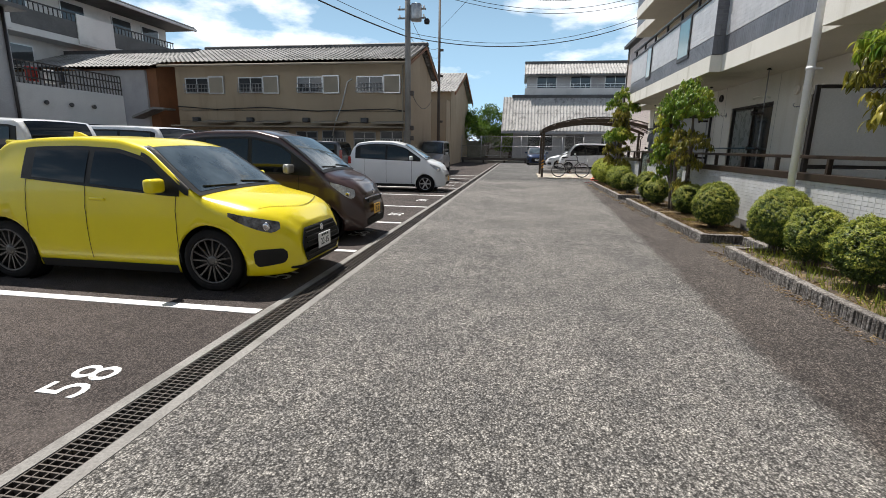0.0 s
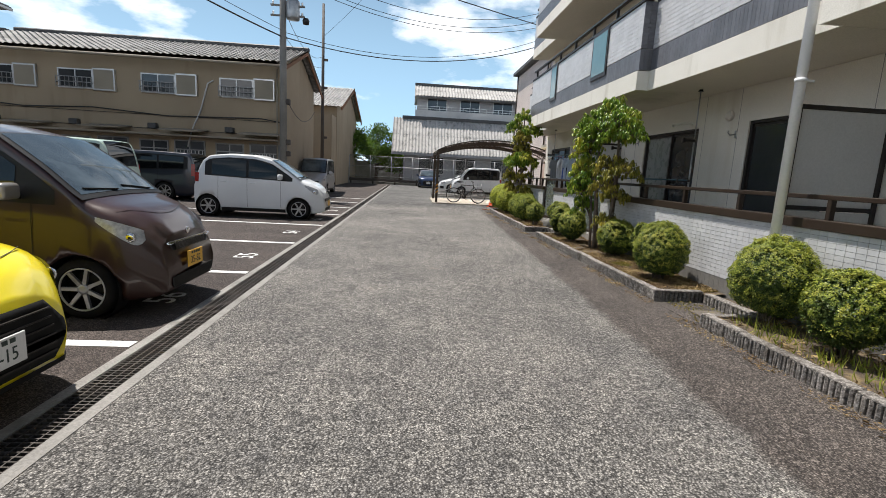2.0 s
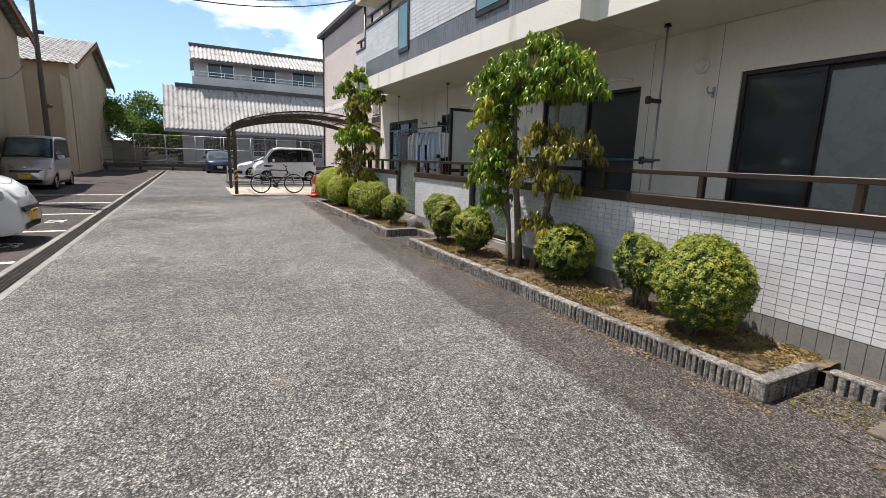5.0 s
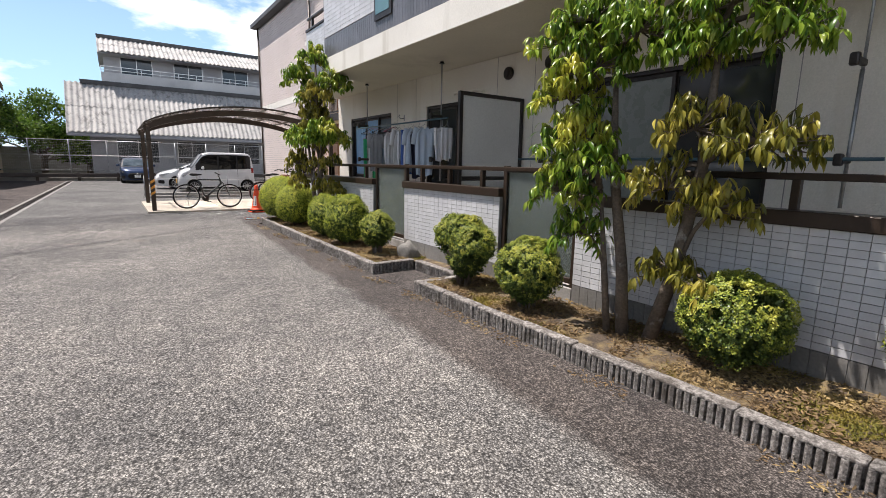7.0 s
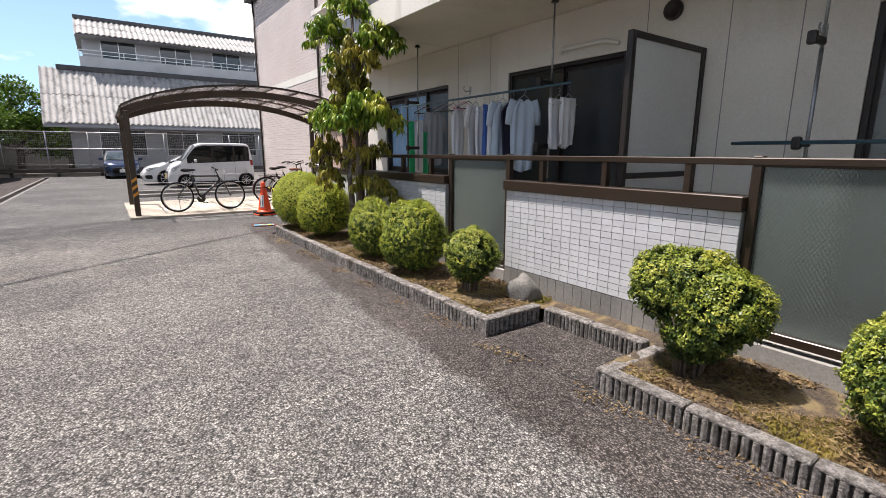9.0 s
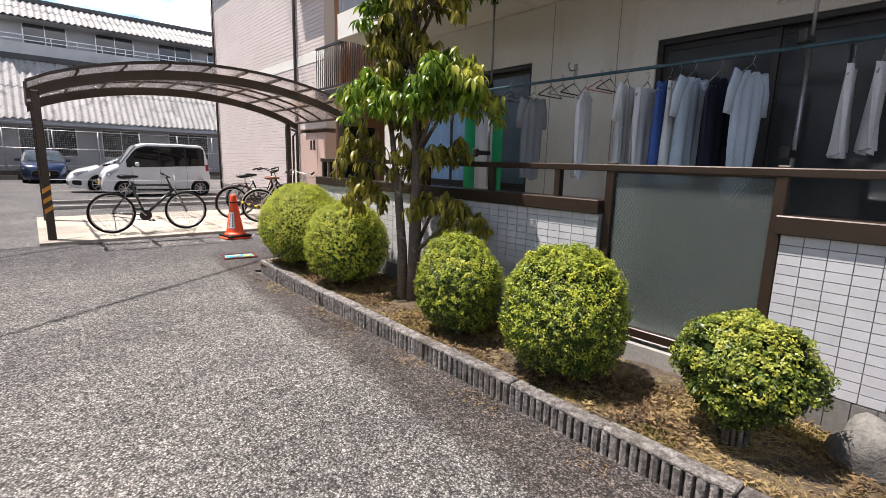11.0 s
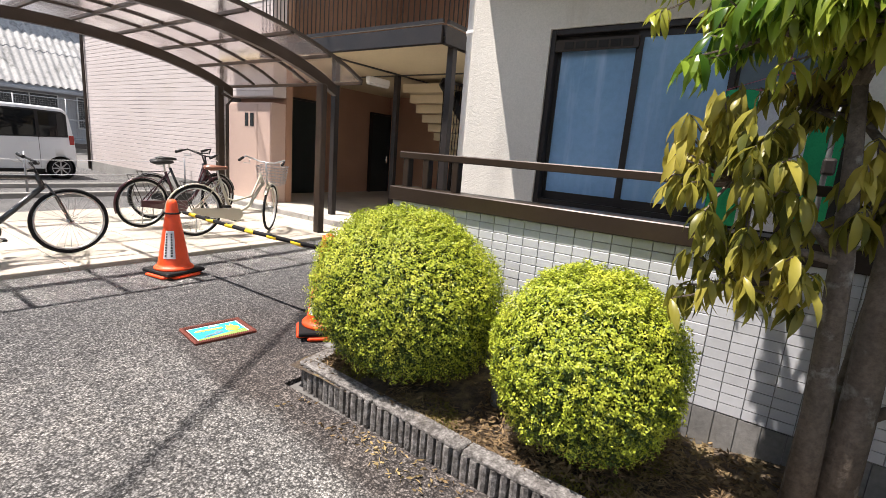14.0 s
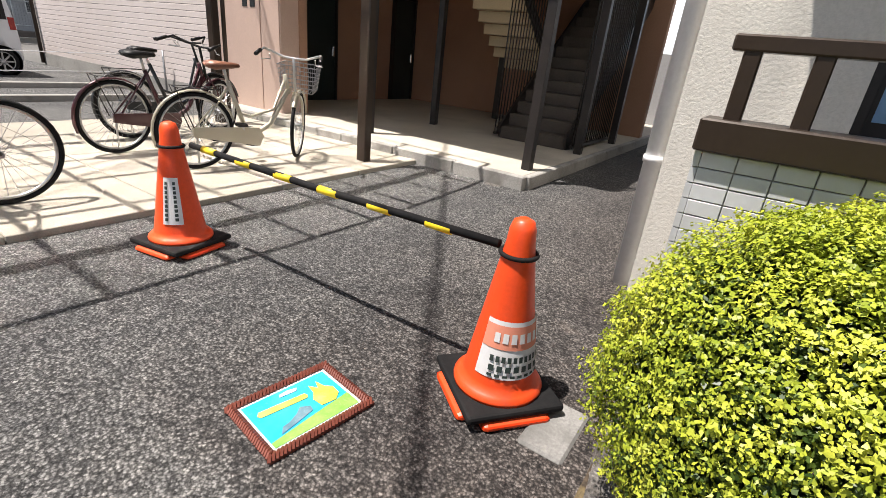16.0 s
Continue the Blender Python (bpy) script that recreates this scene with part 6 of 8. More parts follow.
def garden_tree(at, trunks, clumps, seed, label, single=0, leaf=0.125):
    """Trunks as lists of (x, y, z, radius); clumps as (x, y, z, spread, height, whorls, old)."""
    rng = np.random.default_rng(seed)
    t = thing("garden_tree", label, "tree", at, 0, "trees in the planting bed")
    bm = BM()
    for tr in trunks:
        tube(bm, [q[:3] for q in tr], [q[3] for q in tr], 10)
    part("trunk", bm, M["bark"], t, smooth=True)
    lim = BM()
    new_leaves, old_leaves = [], []
    spine = [Vector(q[:3]) for tr in trunks for q in tr[1:]]
    for x, y, z, sp, h, n, old in clumps:
        n = int(n * 0.42 / leaf)
        c = Vector((x, y, z))
        root = min(spine, key=lambda s: (s - c + Vector((0, 0, 0.25))).length)
        tube(lim, [root, root.lerp(c, 0.5) + Vector((0, 0, 0.05)), c - Vector((0, 0, h * 0.2))], [0.022, 0.016, 0.01], 6)
        tips = []
        for i in range(n):
            a, r = rng.uniform(0, 6.28), sp * math.sqrt(rng.uniform(0.02, 1))
            p = c + Vector((r * math.cos(a), r * math.sin(a), h * (0.5 - 0.8 * (r / sp) ** 2 + rng.uniform(-0.35, 0.35))))
            tube(lim, [c - Vector((0, 0, h * 0.2)), c.lerp(p, 0.55) - Vector((0, 0, 0.03)), p], [0.007, 0.005, 0.003], 4)
            tips.append((p, (p - c).normalized() if (p - c).length > 1e-3 else Vector((0, 0, 1))))
        (old_leaves if old else new_leaves).extend(leaf_mats(rng, tips, 9, (0.4, 1.45) if old else (0.15, 1.25)))
    part("limbwork", lim, M["bark"], t)
    shape = long_leaf(leaf, leaf * 0.25, 0.6, 0.35)
    rng.shuffle(new_leaves)
    crown = joined_leaves("crown", new_leaves[single:], shape, M["loquat"], t)
    joined_leaves("old_leaves", old_leaves, shape, M["loquat_old"], t, "drooping olive and yellowed leaves")
    single_leaves(new_leaves[:single], shape, M["loquat"], crown)
    return t


garden_tree((3.6, 18.6, 0.1),
            [[(0, -0.04, -0.1, 0.075), (0.0, -0.05, 0.5, 0.058), (0.03, -0.03, 1.4, 0.048), (0.0, 0.0, 2.3, 0.035), (0.0, 0.0, 3.3, 0.015)],
             [(-0.05, 0.06, -0.1, 0.062), (-0.05, 0.07, 0.5, 0.046), (-0.08, 0.11, 1.1, 0.036), (-0.12, 0.18, 1.7, 0.02)],
             [(0.07, -0.02, -0.1, 0.028), (0.09, 0.0, 0.6, 0.02), (0.08, -0.02, 1.2, 0.012)]],
            [(0, 0.05, 3.35, 0.32, 0.4, 24, 0), (-0.25, 0.3, 3.05, 0.34, 0.32, 22, 0), (0.2, -0.35, 2.9, 0.36, 0.32, 22, 0), (-0.1, -0.3, 2.65, 0.34, 0.3, 20, 1), (0.1, 0.55, 2.75, 0.34, 0.3, 20, 0),
             (0.1, 0.4, 2.45, 0.32, 0.28, 18, 1), (-0.28, 0.1, 1.9, 0.32, 0.3, 22, 0), (-0.2, -0.25, 1.85, 0.3, 0.28, 20, 0), (0.1, -0.5, 1.88, 0.36, 0.3, 22, 0), (-0.12, -0.62, 2.0, 0.32, 0.3, 18, 0), (-0.25, 0.42, 1.9, 0.28, 0.28, 18, 0), (0.0, 0.05, 2.25, 0.36, 0.34, 22, 1), (0.15, 0.7, 2.2, 0.26, 0.28, 10, 0),
             (-0.25, 0.48, 1.42, 0.26, 0.34, 16, 1), (-0.26, 0.38, 1.05, 0.22, 0.32, 11, 1), (0.1, 0.3, 1.7, 0.2, 0.26, 6, 1), (0.05, -0.35, 0.98, 0.28, 0.18, 13, 1), (0.1, -0.6, 0.88, 0.22, 0.16, 10, 1),
             (0.15, -0.3, 1.45, 0.22, 0.22, 7, 1), (0.0, 0.05, 1.35, 0.18, 0.3, 6, 1)],
            31, "slender evergreen garden tree with tiered drooping leaves", 220)
garden_tree((3.6, 11.5, 0.1),
            [[(-0.02, 0.1, -0.1, 0.055), (-0.05, 0.15, 0.6, 0.045), (-0.05, 0.3, 1.4, 0.035), (-0.05, 0.35, 2.2, 0.015)],
             [(0.05, -0.05, -0.1, 0.06), (0.1, -0.2, 0.6, 0.05), (0.05, -0.35, 1.4, 0.038), (0.0, -0.4, 2.3, 0.015)],
             [(-0.08, 0.2, -0.1, 0.03), (-0.1, 0.28, 0.6, 0.025), (-0.12, 0.35, 1.2, 0.012)]],
            [(-0.05, 0.6, 2.6, 0.34, 0.3, 22, 0), (-0.1, 0.82, 2.45, 0.32, 0.3, 20, 0), (-0.15, 0.5, 2.2, 0.33, 0.35, 20, 0), (-0.15, 0.72, 2.0, 0.33, 0.32, 20, 0), (-0.2, 0.58, 1.65, 0.33, 0.35, 22, 0), (-0.2, 0.4, 1.45, 0.3, 0.35, 18, 0), (-0.25, 0.62, 1.25, 0.3, 0.35, 18, 0), (-0.2, 0.48, 0.9, 0.25, 0.3, 12, 0),
             (0.0, -0.07, 2.75, 0.3, 0.3, 22, 0), (0.0, -0.52, 2.5, 0.35, 0.3, 22, 0), (-0.15, 0.1, 2.4, 0.3, 0.3, 18, 0), (0.0, -0.27, 2.2, 0.35, 0.3, 20, 0), (0.05, -0.77, 2.25, 0.25, 0.3, 14, 0),
             (-0.05, -0.32, 1.7, 0.3, 0.3, 14, 1), (0.0, -0.72, 1.6, 0.35, 0.25, 16, 1), (-0.05, -0.17, 1.3, 0.3, 0.3, 14, 1), (0.0, -0.47, 1.15, 0.3, 0.25, 12, 1), (0.0, -0.22, 0.68, 0.25, 0.2, 9, 1), (-0.05, -0.57, 0.6, 0.2, 0.2, 7, 1)],
            37, "twin-stemmed evergreen garden tree with bright young leaves", 160, 0.105)
garden_tree((3.55, 4.5, 0.1),
            [[(0, 0, -0.1, 0.06), (0, 0.02, 0.8, 0.05), (-0.02, 0.05, 1.6, 0.04), (-0.05, 0.1, 2.5, 0.02)]],
            [(-0.1, 0.7, 2.45, 0.4, 0.3, 22, 0), (-0.2, 0.6, 2.15, 0.4, 0.3, 20, 1), (-0.1, 0.3, 2.6, 0.4, 0.35, 20, 0), (-0.2, 0.3, 1.8, 0.35, 0.3, 16, 1), (0.2, 0.2, 2.2, 0.35, 0.3, 16, 0), (-0.1, -0.4, 2.3, 0.4, 0.35, 20, 0), (0.1, -0.5, 1.8, 0.35, 0.3, 16, 0)],
            41, "evergreen garden tree with yellow-green young leaves", 0)


def far_tree(at, r, h, seed, label):
    rng = np.random.default_rng(seed)
    t = thing("tree", label, "tree", at)
    bm = BM()
    tube(bm, [(0, 0, -0.2), (0.1, 0, h * 0.3), (-0.1, 0.1, h * 0.6), (0, 0, h * 0.9)], [0.22, 0.18, 0.12, 0.04], 8)
    cs = []
    for i in range(26):
        a, q = rng.uniform(0, 6.28), rng.uniform(0.15, 1)
        c = Vector((r * q * math.cos(a), r * q * math.sin(a), h * rng.uniform(0.35, 1.0) * (1 - 0.25 * q)))
        cs.append((c, rng.uniform(0.25, 0.45) * r))
        tube(bm, [(0, 0, c.z * 0.6), c * 0.6 + Vector((0, 0, c.z * 0.3)), c], [0.07, 0.05, 0.02], 5)
    part("trunk", bm, M["bark"], t)
    C, D = [], []
    for c, q in cs:
        u = unit(rng.normal(0, 1, (420, 3)))
        C.append(np.array(c) + u * q * rng.uniform(0.4, 1.1, (420, 1)) * np.array([1, 1, 0.7]))
        D.append(u)
    part("crown", quads_mesh("crown", scatter_leaves(rng, np.concatenate(C), np.concatenate(D), 0.2, 0.13, 0.8), M["far_leaf"]), None, t)
    return t


facade_wall("wall_boundary", [(-34.0, 8.0, 61.0, 61.2, 0.0, 2.3)], M["wood_pole"], "grey block wall beyond the far fence")
far_tree((-3.8, 53.5, 0), 3.0, 6.0, 51, "leafy green tree beyond the boundary fence")
far_tree((-8.0, 58.0, 0), 3.5, 6.5, 52, "leafy green tree beyond the boundary fence")
far_tree((-1.3, 56.0, 0), 2.2, 4.6, 53, "small leafy tree beside the far house")
far_tree((-13.5, 62.0, 0), 4.0, 7.0, 54, "leafy green tree beyond the boundary fence")


# ---- entrance, stair and neighbouring block ----
M["cream_soffit"] = surf("cream_porch_ceiling", (0.66, 0.55, 0.36), (0.6, 0.5, 0.33), 0.85, 0.8, 40, 0.1, 0.1)
facade_wall("floor_porch", [(7.08, 16.0, 23.15, 29.2, -0.03, 0.15)], M["porch"], "pale concrete porch floor")
porch_edge = tagged(new("porch_kerb"), "weathered concrete edge of the porch", "kerb", kind="structure")
for i in range(6):
    bm = BM()
    bbox(bm, 6.98, 7.08, 23.1 + i * 0.95, 24.04 + i * 0.95, -0.02, 0.152, 0.012)
    part("kerb_stone", bm, M["concrete"], porch_edge)
for i in range(9):
    bm = BM()
    bbox(bm, 7.08 + i * 0.98, 8.05 + i * 0.98, 23.06, 23.15, -0.02, 0.152, 0.012)
    part("kerb_stone", bm, M["concrete"], porch_edge)
facade_wall("wall_porch", [(7.9, 8.85, 29.2, 29.4, 0, 9), (10.0, 16.2, 29.2, 29.4, 0, 9), (8.85, 10.0, 29.2, 29.4, 2.55, 9), (7.75, 7.9, 27.7, 29.4, 0, 9)], M["peach"], "peach rendered porch wall")
facade_wall("wall_porch_end", [(16.0, 16.2, 21.3, 29.2, 0, 1.9)], M["grey_plaster"], "grey block wall closing the passage")
# tower walls and unseen slabs added to keep sky light off the stair
facade_wall("wall_tower", [(12.6, 12.8, 23.15, 29.2, 0.15, 9.0), (7.9, 12.6, 29.0, 29.19, 3.3, 9.0)], M["peach"], "peach rendered wall added to darken the stair tower")
facade_wall("roof_tower", [(7.05, 12.6, 23.15, 29.2, 8.9, 9.1), (7.05, 12.6, 24.8, 29.2, 6.1, 6.25)], M["slab_white"], "unseen upper slabs added to shade the stair tower")
facade_wall("ceiling_porch", [(7.1, 12.6, 23.2, 29.2, 3.02, 3.1)], M["cream_soffit"], "cream porch ceiling")
facade_wall("floor_landing", [(7.13, 12.6, 23.25, 29.2, 3.1, 3.245)], M["porch"], "upper landing floor")


def steel_door(name, x0, x1, z0, z1, y):
    d = tagged(new(name), "dark green-black steel entrance door", "door", kind="structure")
    bm = BM()
    bbox(bm, x0 + 0.05, x1 - 0.05, y + 0.02, y + 0.07, z0, z1 - 0.05, 0.004)
    part("door_leaf", bm, M["door_dark"], d)
    for q in ((x0, x0 + 0.05, z0, z1), (x1 - 0.05, x1, z0, z1), (x0 + 0.05, x1 - 0.05, z1 - 0.05, z1)):
        bm = BM()
        box(bm, q[0], q[1], y - 0.02, y + 0.1, q[2], q[3])
        part("door_frame", bm, M["black_iron"], d)
    bm = BM()
    bbox(bm, x1 - 0.16, x1 - 0.1, y - 0.04, y + 0.02, z0 + 0.9, z0 + 1.1, 0.01)
    part("door_handle", bm, M["chrome"], d)


M["door_dark"] = surf("dark_green_door", (0.012, 0.02, 0.02), (0.018, 0.028, 0.028), 0.35, 1, 30, 0.1, 0.03)
steel_door("door_1", 8.85, 10.0, 0.15, 2.55, 29.2)
steel_door("door_2", 11.75, 12.59, 0.15, 2.5, 29.12)

# black steel frame of the landing
frame_ = thing("steel_frame", "black steel posts and beams carrying the upper landing", "structure", (7.2, 23.3, 0.15))
for x, y in ((7.45, 25.85), (9.3, 26.0), (7.42, 23.27), (9.2, 23.27), (11.0, 23.27), (11.6, 26.0)):
    bm = BM()
    bbox(bm, x - 7.2 - 0.055, x - 7.2 + 0.055, y - 23.3 - 0.055, y - 23.3 + 0.055, 0.0, 2.88, 0.006)
    part("post", bm, M["black_iron"], frame_)
for p0, p1 in (((7.1, 23.22), (12.6, 23.22)), ((7.1, 23.22), (7.1, 27.6)), ((7.1, 25.9), (12.6, 25.9)), ((9.3, 23.22), (9.3, 27.6))):
    bm = BM()
    beam(bm, (p0[0] - 7.2, p0[1] - 23.3, 2.98), (p1[0] - 7.2, p1[1] - 23.3, 2.98), 0.1, 0.24)
    part("beam", bm, M["black_iron"], frame_)


def bar_rail(name, p0, p1, z, h, label, step=0.11):
    p0, p1 = Vector((*p0, z)), Vector((*p1, z))
    r = thing(name, label, "railing", tuple(p0))
    d = p1 - p0
    n = int(d.length / step)
    for nm, zz in (("top_rail", h), ("bottom_rail", 0.06)):
        bm = BM()
        beam(bm, Vector((0, 0, zz)), d + Vector((0, 0, zz)), 0.05, 0.05)
        part(nm, bm, M["black_iron"], r)
    bm = BM()
    rod(bm, (0, 0, 0.08), (0, 0, h - 0.02), 0.011, None, 6)
    me = mesh_of("baluster", bm, M["black_iron"])
    for i in range(n + 1):
        part("baluster", me, None, r, at=Matrix.Translation(d * (i / n)))
    return r


bar_rail("landing_rail", (7.12, 23.25), (7.12, 27.6), 3.26, 1.1, "black steel landing rail with upright bars")
bar_rail("landing_rail", (7.2, 23.22), (12.4, 23.22), 3.26, 1.1, "black steel landing rail with upright bars")
bar_rail("screen_rail", (9.3, 23.42), (11.2, 23.42), 0.15, 2.75, "tall black bar screen beside the stair", 0.1)
bar_rail("screen_rail", (9.3, 24.75), (11.0, 24.75), 0.15, 2.75, "tall black bar screen beside the stair", 0.1)
stair = thing("stair", "brown-grey stair rising beside the porch", "stair", (9.3, 23.5, 0.15))
M["stair"] = surf("stair_concrete", (0.085, 0.07, 0.06), (0.06, 0.05, 0.042), 0.8, 2, 40, 0.2, 0.2)
for i in range(15):
    bm = BM()
    bbox(bm, i * 0.25, i * 0.25 + 0.29, 0.03, 1.15, i * 0.19, i * 0.19 + 0.19, 0.008)
    part("step", bm, M["stair"], stair)
for y in (0.0, 1.15):
    bm = BM()
    beam(bm, (0.0, y + 0.01, 0.05), (3.75, y + 0.01, 2.9), 0.04, 0.3)
    part("stringer", bm, M["black_iron"], stair)
upper = thing("stair_flight", "cream underside of the upper stair flight with a black stringer", "stair", (9.6, 25.0, 0.0))
for i in range(9):
    bm = BM()
    bbox(bm, i * 0.25, i * 0.25 + 0.26, 0.0, 1.1, 2.72 - i * 0.19, 2.9 - i * 0.19, 0.006)
    part("soffit_step", bm, M["cream_soffit"], upper)
bm = BM()
beam(bm, (-0.1, -0.03, 2.92), (2.3, -0.03, 1.1), 0.05, 0.2)
part("stringer", bm, M["black_iron"], upper)
lamp = thing("porch_lamp", "white box lamp fixed under the porch beam", "lamp", (8.6, 25.9, 2.72))
bm = BM()
bbox(bm, -0.3, 0.3, -0.06, 0.06, 0.0, 0.13, 0.02)
part("housing", bm, M["pipe_white"], lamp)
bm = BM()
bbox(bm, -0.28, 0.28, -0.05, 0.05, -0.03, 0.0, 0.01)
part("diffuser", bm, M["pipe_white"], lamp)

# sided block: boards are separate pieces
BX, BY0, BY1, BH = 7.42, 29.4, 37.75, 8.6
block = facade_wall("wall_sided_block", [(BX + 0.02, 16.0, BY0, BY1, 0, BH)], M["grout"], "pinkish white block clad in horizontal boards")
bm = BM()
bbox(bm, BX, BX + 0.016, 0, BY1 - BY0, 0.004, 0.104, 0.004)
board_me = mesh_of("siding_board", bm, M["siding"])
bm = BM()
bbox(bm, BX, BX + 0.016, -1.7, BY1 - BY0, 0.004, 0.104, 0.004)
long_board = mesh_of("siding_board", bm, M["siding"])
for i in range(76):
    if 36 <= i <= 38:
        continue
    part("siding_board", board_me if i < 19 else long_board, None, block, at=pose(0, BY0, 0.3 + i * 0.108))
facade_wall("wall_over_cabinet", [(BX + 0.02, 7.74, 27.7, BY0, 2.34, BH)], M["siding"], "pinkish white wall above the meter cabinet")
bm = BM()
bbox(bm, BX - 0.012, BX + 0.02, BY0 - 1.7, BY1 + 0.01, 4.19, 4.5, 0.008)
part("band", bm, M["slab_white"], block)
bm = BM()
box(bm, BX - 0.02, BX + 0.02, BY0, BY1, 0, 0.3)
part("plinth", bm, M["concrete"], block)
bm = BM()
bbox(bm, BX - 0.35, 16.2, BY0 - 0.2, BY1 + 0.3, BH, BH + 0.22, 0.02)
part("eave", bm, M["roof_dark"], block)
for yy in (BY0 + 0.12, BY1 - 0.08):
    bm = BM()
    rod(bm, (BX - 0.06, yy, 0.05), (BX - 0.06, yy, BH), 0.045, None, 10)
    part("downpipe", bm, M["bronze"], block)
mbox = thing("meter_cabinet", "peach steel meter cabinet with two small windows", "cabinet", (7.4, 28.55, 0.0))
bm = BM()
bbox(bm, 0.0, 0.36, -0.82, 0.82, 0.0, 2.22, 0.01)
part("body", bm, M["peach_box"], mbox)
for a, b in ((-0.8, -0.35), (-0.33, 0.8)):
    bm = BM()
    bbox(bm, -0.012, 0.0, a, b, 0.06, 2.18, 0.004)
    dr = part("door", bm, M["peach_box"], mbox)
    if a > -0.5:
        for yy in (-0.22, -0.02):
            bm = BM()
            bbox(bm, -0.02, -0.012, yy, yy + 0.13, 1.72, 2.0, 0.004)
            part("meter_window", bm, M["win_dark"], dr)

# ---- bicycle shelter ----
PX0, PX1, PY0, PY1 = 1.12, 6.36, 24.92, 27.85


def arch(f):
    """Height of the roof's arch at the fraction f of its span."""
    return 2.4 + 0.58 * (1 - (2 * f - 1) ** 2) ** 0.85


shelter = thing("bicycle_shelter", "brown aluminium arched shelter with translucent roof panels", "shelter", (3.75, 26.4, 0.05))
ox, oy, oz = 3.75, 26.4, 0.05
for x in (PX0, PX1):
    for y in (PY0, PY1):
        bm = BM()
        bbox(bm, x - ox - 0.055, x - ox + 0.055, y - oy - 0.07, y - oy + 0.07, 0, 2.32, 0.012)
        post = part("post", bm, M["bronze"], shelter)
        if (x, y) == (PX0, PY0):
            for k in range(3):
                bm = BM()
                prism(bm, [(-0.0561, 0.42 + k * 0.16), (0.0561, 0.5 + k * 0.16), (0.0561, 0.57 + k * 0.16), (-0.0561, 0.49 + k * 0.16)], "y", y - oy - 0.073, y - oy - 0.069)
                for v in bm.verts:
                    v.co.x += x - ox
                part("warning_stripe", bm, M["amber"], post)
NS = 20


def arch_beam(nm, y, w, h, dz):
    bm = BM()
    rows = []
    for i in range(NS + 1):
        f = i / NS
        x = PX0 - 0.1 + (PX1 - PX0 + 0.35) * f
        z = arch(f) + dz
        rows.append([bm.verts.new((x - ox, y - oy + a * w / 2, z - oz + b * h / 2)) for a, b in ((-1, -1), (1, -1), (1, 1), (-1, 1))])
    for a, b in zip(rows, rows[1:]):
        for k in range(4):
            bm.faces.new((a[k], a[(k + 1) % 4], b[(k + 1) % 4], b[k]))
    bm.faces.new(rows[0][::-1])
    bm.faces.new(rows[-1])
    part(nm, bm, M["bronze"], shelter)


for y in (PY0, PY1):
    arch_beam("arch_beam", y, 0.09, 0.16, -0.1)
for y in (24.32, 25.6, 26.4, 27.1, 28.4):
    arch_beam("roof_rib", y, 0.04, 0.045, 0.03)
for i in range(10):
    f = i / 9
    x, z = PX0 - 0.1 + (PX1 - PX0 + 0.35) * f, arch(f)
    bm = BM()
    bbox(bm, x - ox - 0.02, x - ox + 0.02, 24.32 - oy, 28.4 - oy, z - oz - 0.02, z - oz + 0.028, 0.004)
    part("purlin", bm, M["bronze"], shelter)
YS = (24.34, 25.6, 26.4, 27.1, 28.38)
for i in range(9):
    for a, b in zip(YS, YS[1:]):
        bm = BM()
        g = []
        for k in range(4):
            f = (i + k / 3) / 9
            x, z = PX0 - 0.1 + (PX1 - PX0 + 0.35) * f - ox, arch(f) + 0.032 - oz
            g.append([bm.verts.new((x, y - oy, z + dz)) for y, dz in ((a + 0.02, 0), (b - 0.02, 0), (b - 0.02, 0.004), (a + 0.02, 0.004))])
        for p, q in zip(g, g[1:]):
            for k in range(4):
                bm.faces.new((p[k], p[(k + 1) % 4], q[(k + 1) % 4], q[k]))
        bm.faces.new(g[0][::-1])
        bm.faces.new(g[-1])
        part("roof_panel", bm, M["polycarb"], shelter).visible_shadow = False
bm = BM()
tube(bm, [(PX1 - ox, PY1 - oy - 0.1, 2.2), (PX1 - ox + 0.2, PY1 - oy - 0.1, 2.12), (PX1 - ox + 0.1, PY1 - oy - 0.1, 2.0), (PX1 - ox + 0.09, PY1 - oy - 0.1, 0.02)], 0.03, 8)
part("gutter_pipe", bm, M["bronze"], shelter)
slab = tagged(new("shelter_floor"), "pale concrete shelter floor cast in large panels", "floor", kind="structure")
for i in range(6):
    for j in range(4):
        bm = BM()
        bbox(bm, 0.95 + i * 1.0, 1.943 + i * 1.0 + (0.04 if i == 5 else 0), 24.6 + j * 0.98, 25.573 + j * 0.98, -0.04, 0.05, 0.006)
        part("floor_panel", bm, M["slab"], slab)
bm = BM()
for y in (30.6, 32.4):
    bbox(bm, 1.2, 7.3, y, y + 0.12, -0.02, 0.1, 0.01)
solid("kerb_back", bm, M["concrete"], "low concrete kerbs behind the shelter", "kerb", kind="structure")
bm = BM()
for z in (0.45, 0.75):
    tube(bm, [(1.2, 31.2, z), (4.2, 31.2, z - 0.06), (7.3, 31.2, z)], 0.008, 5)
chain = solid("rope_fence", bm, M["pipe_white"], "thin white ropes strung behind the shelter", "rope")
for x in (1.2, 4.2, 7.3):
    bm = BM()
    rod(bm, (x, 31.2, 0), (x, 31.2, 0.85), 0.02)
    part("post", bm, M["galv"], chain)


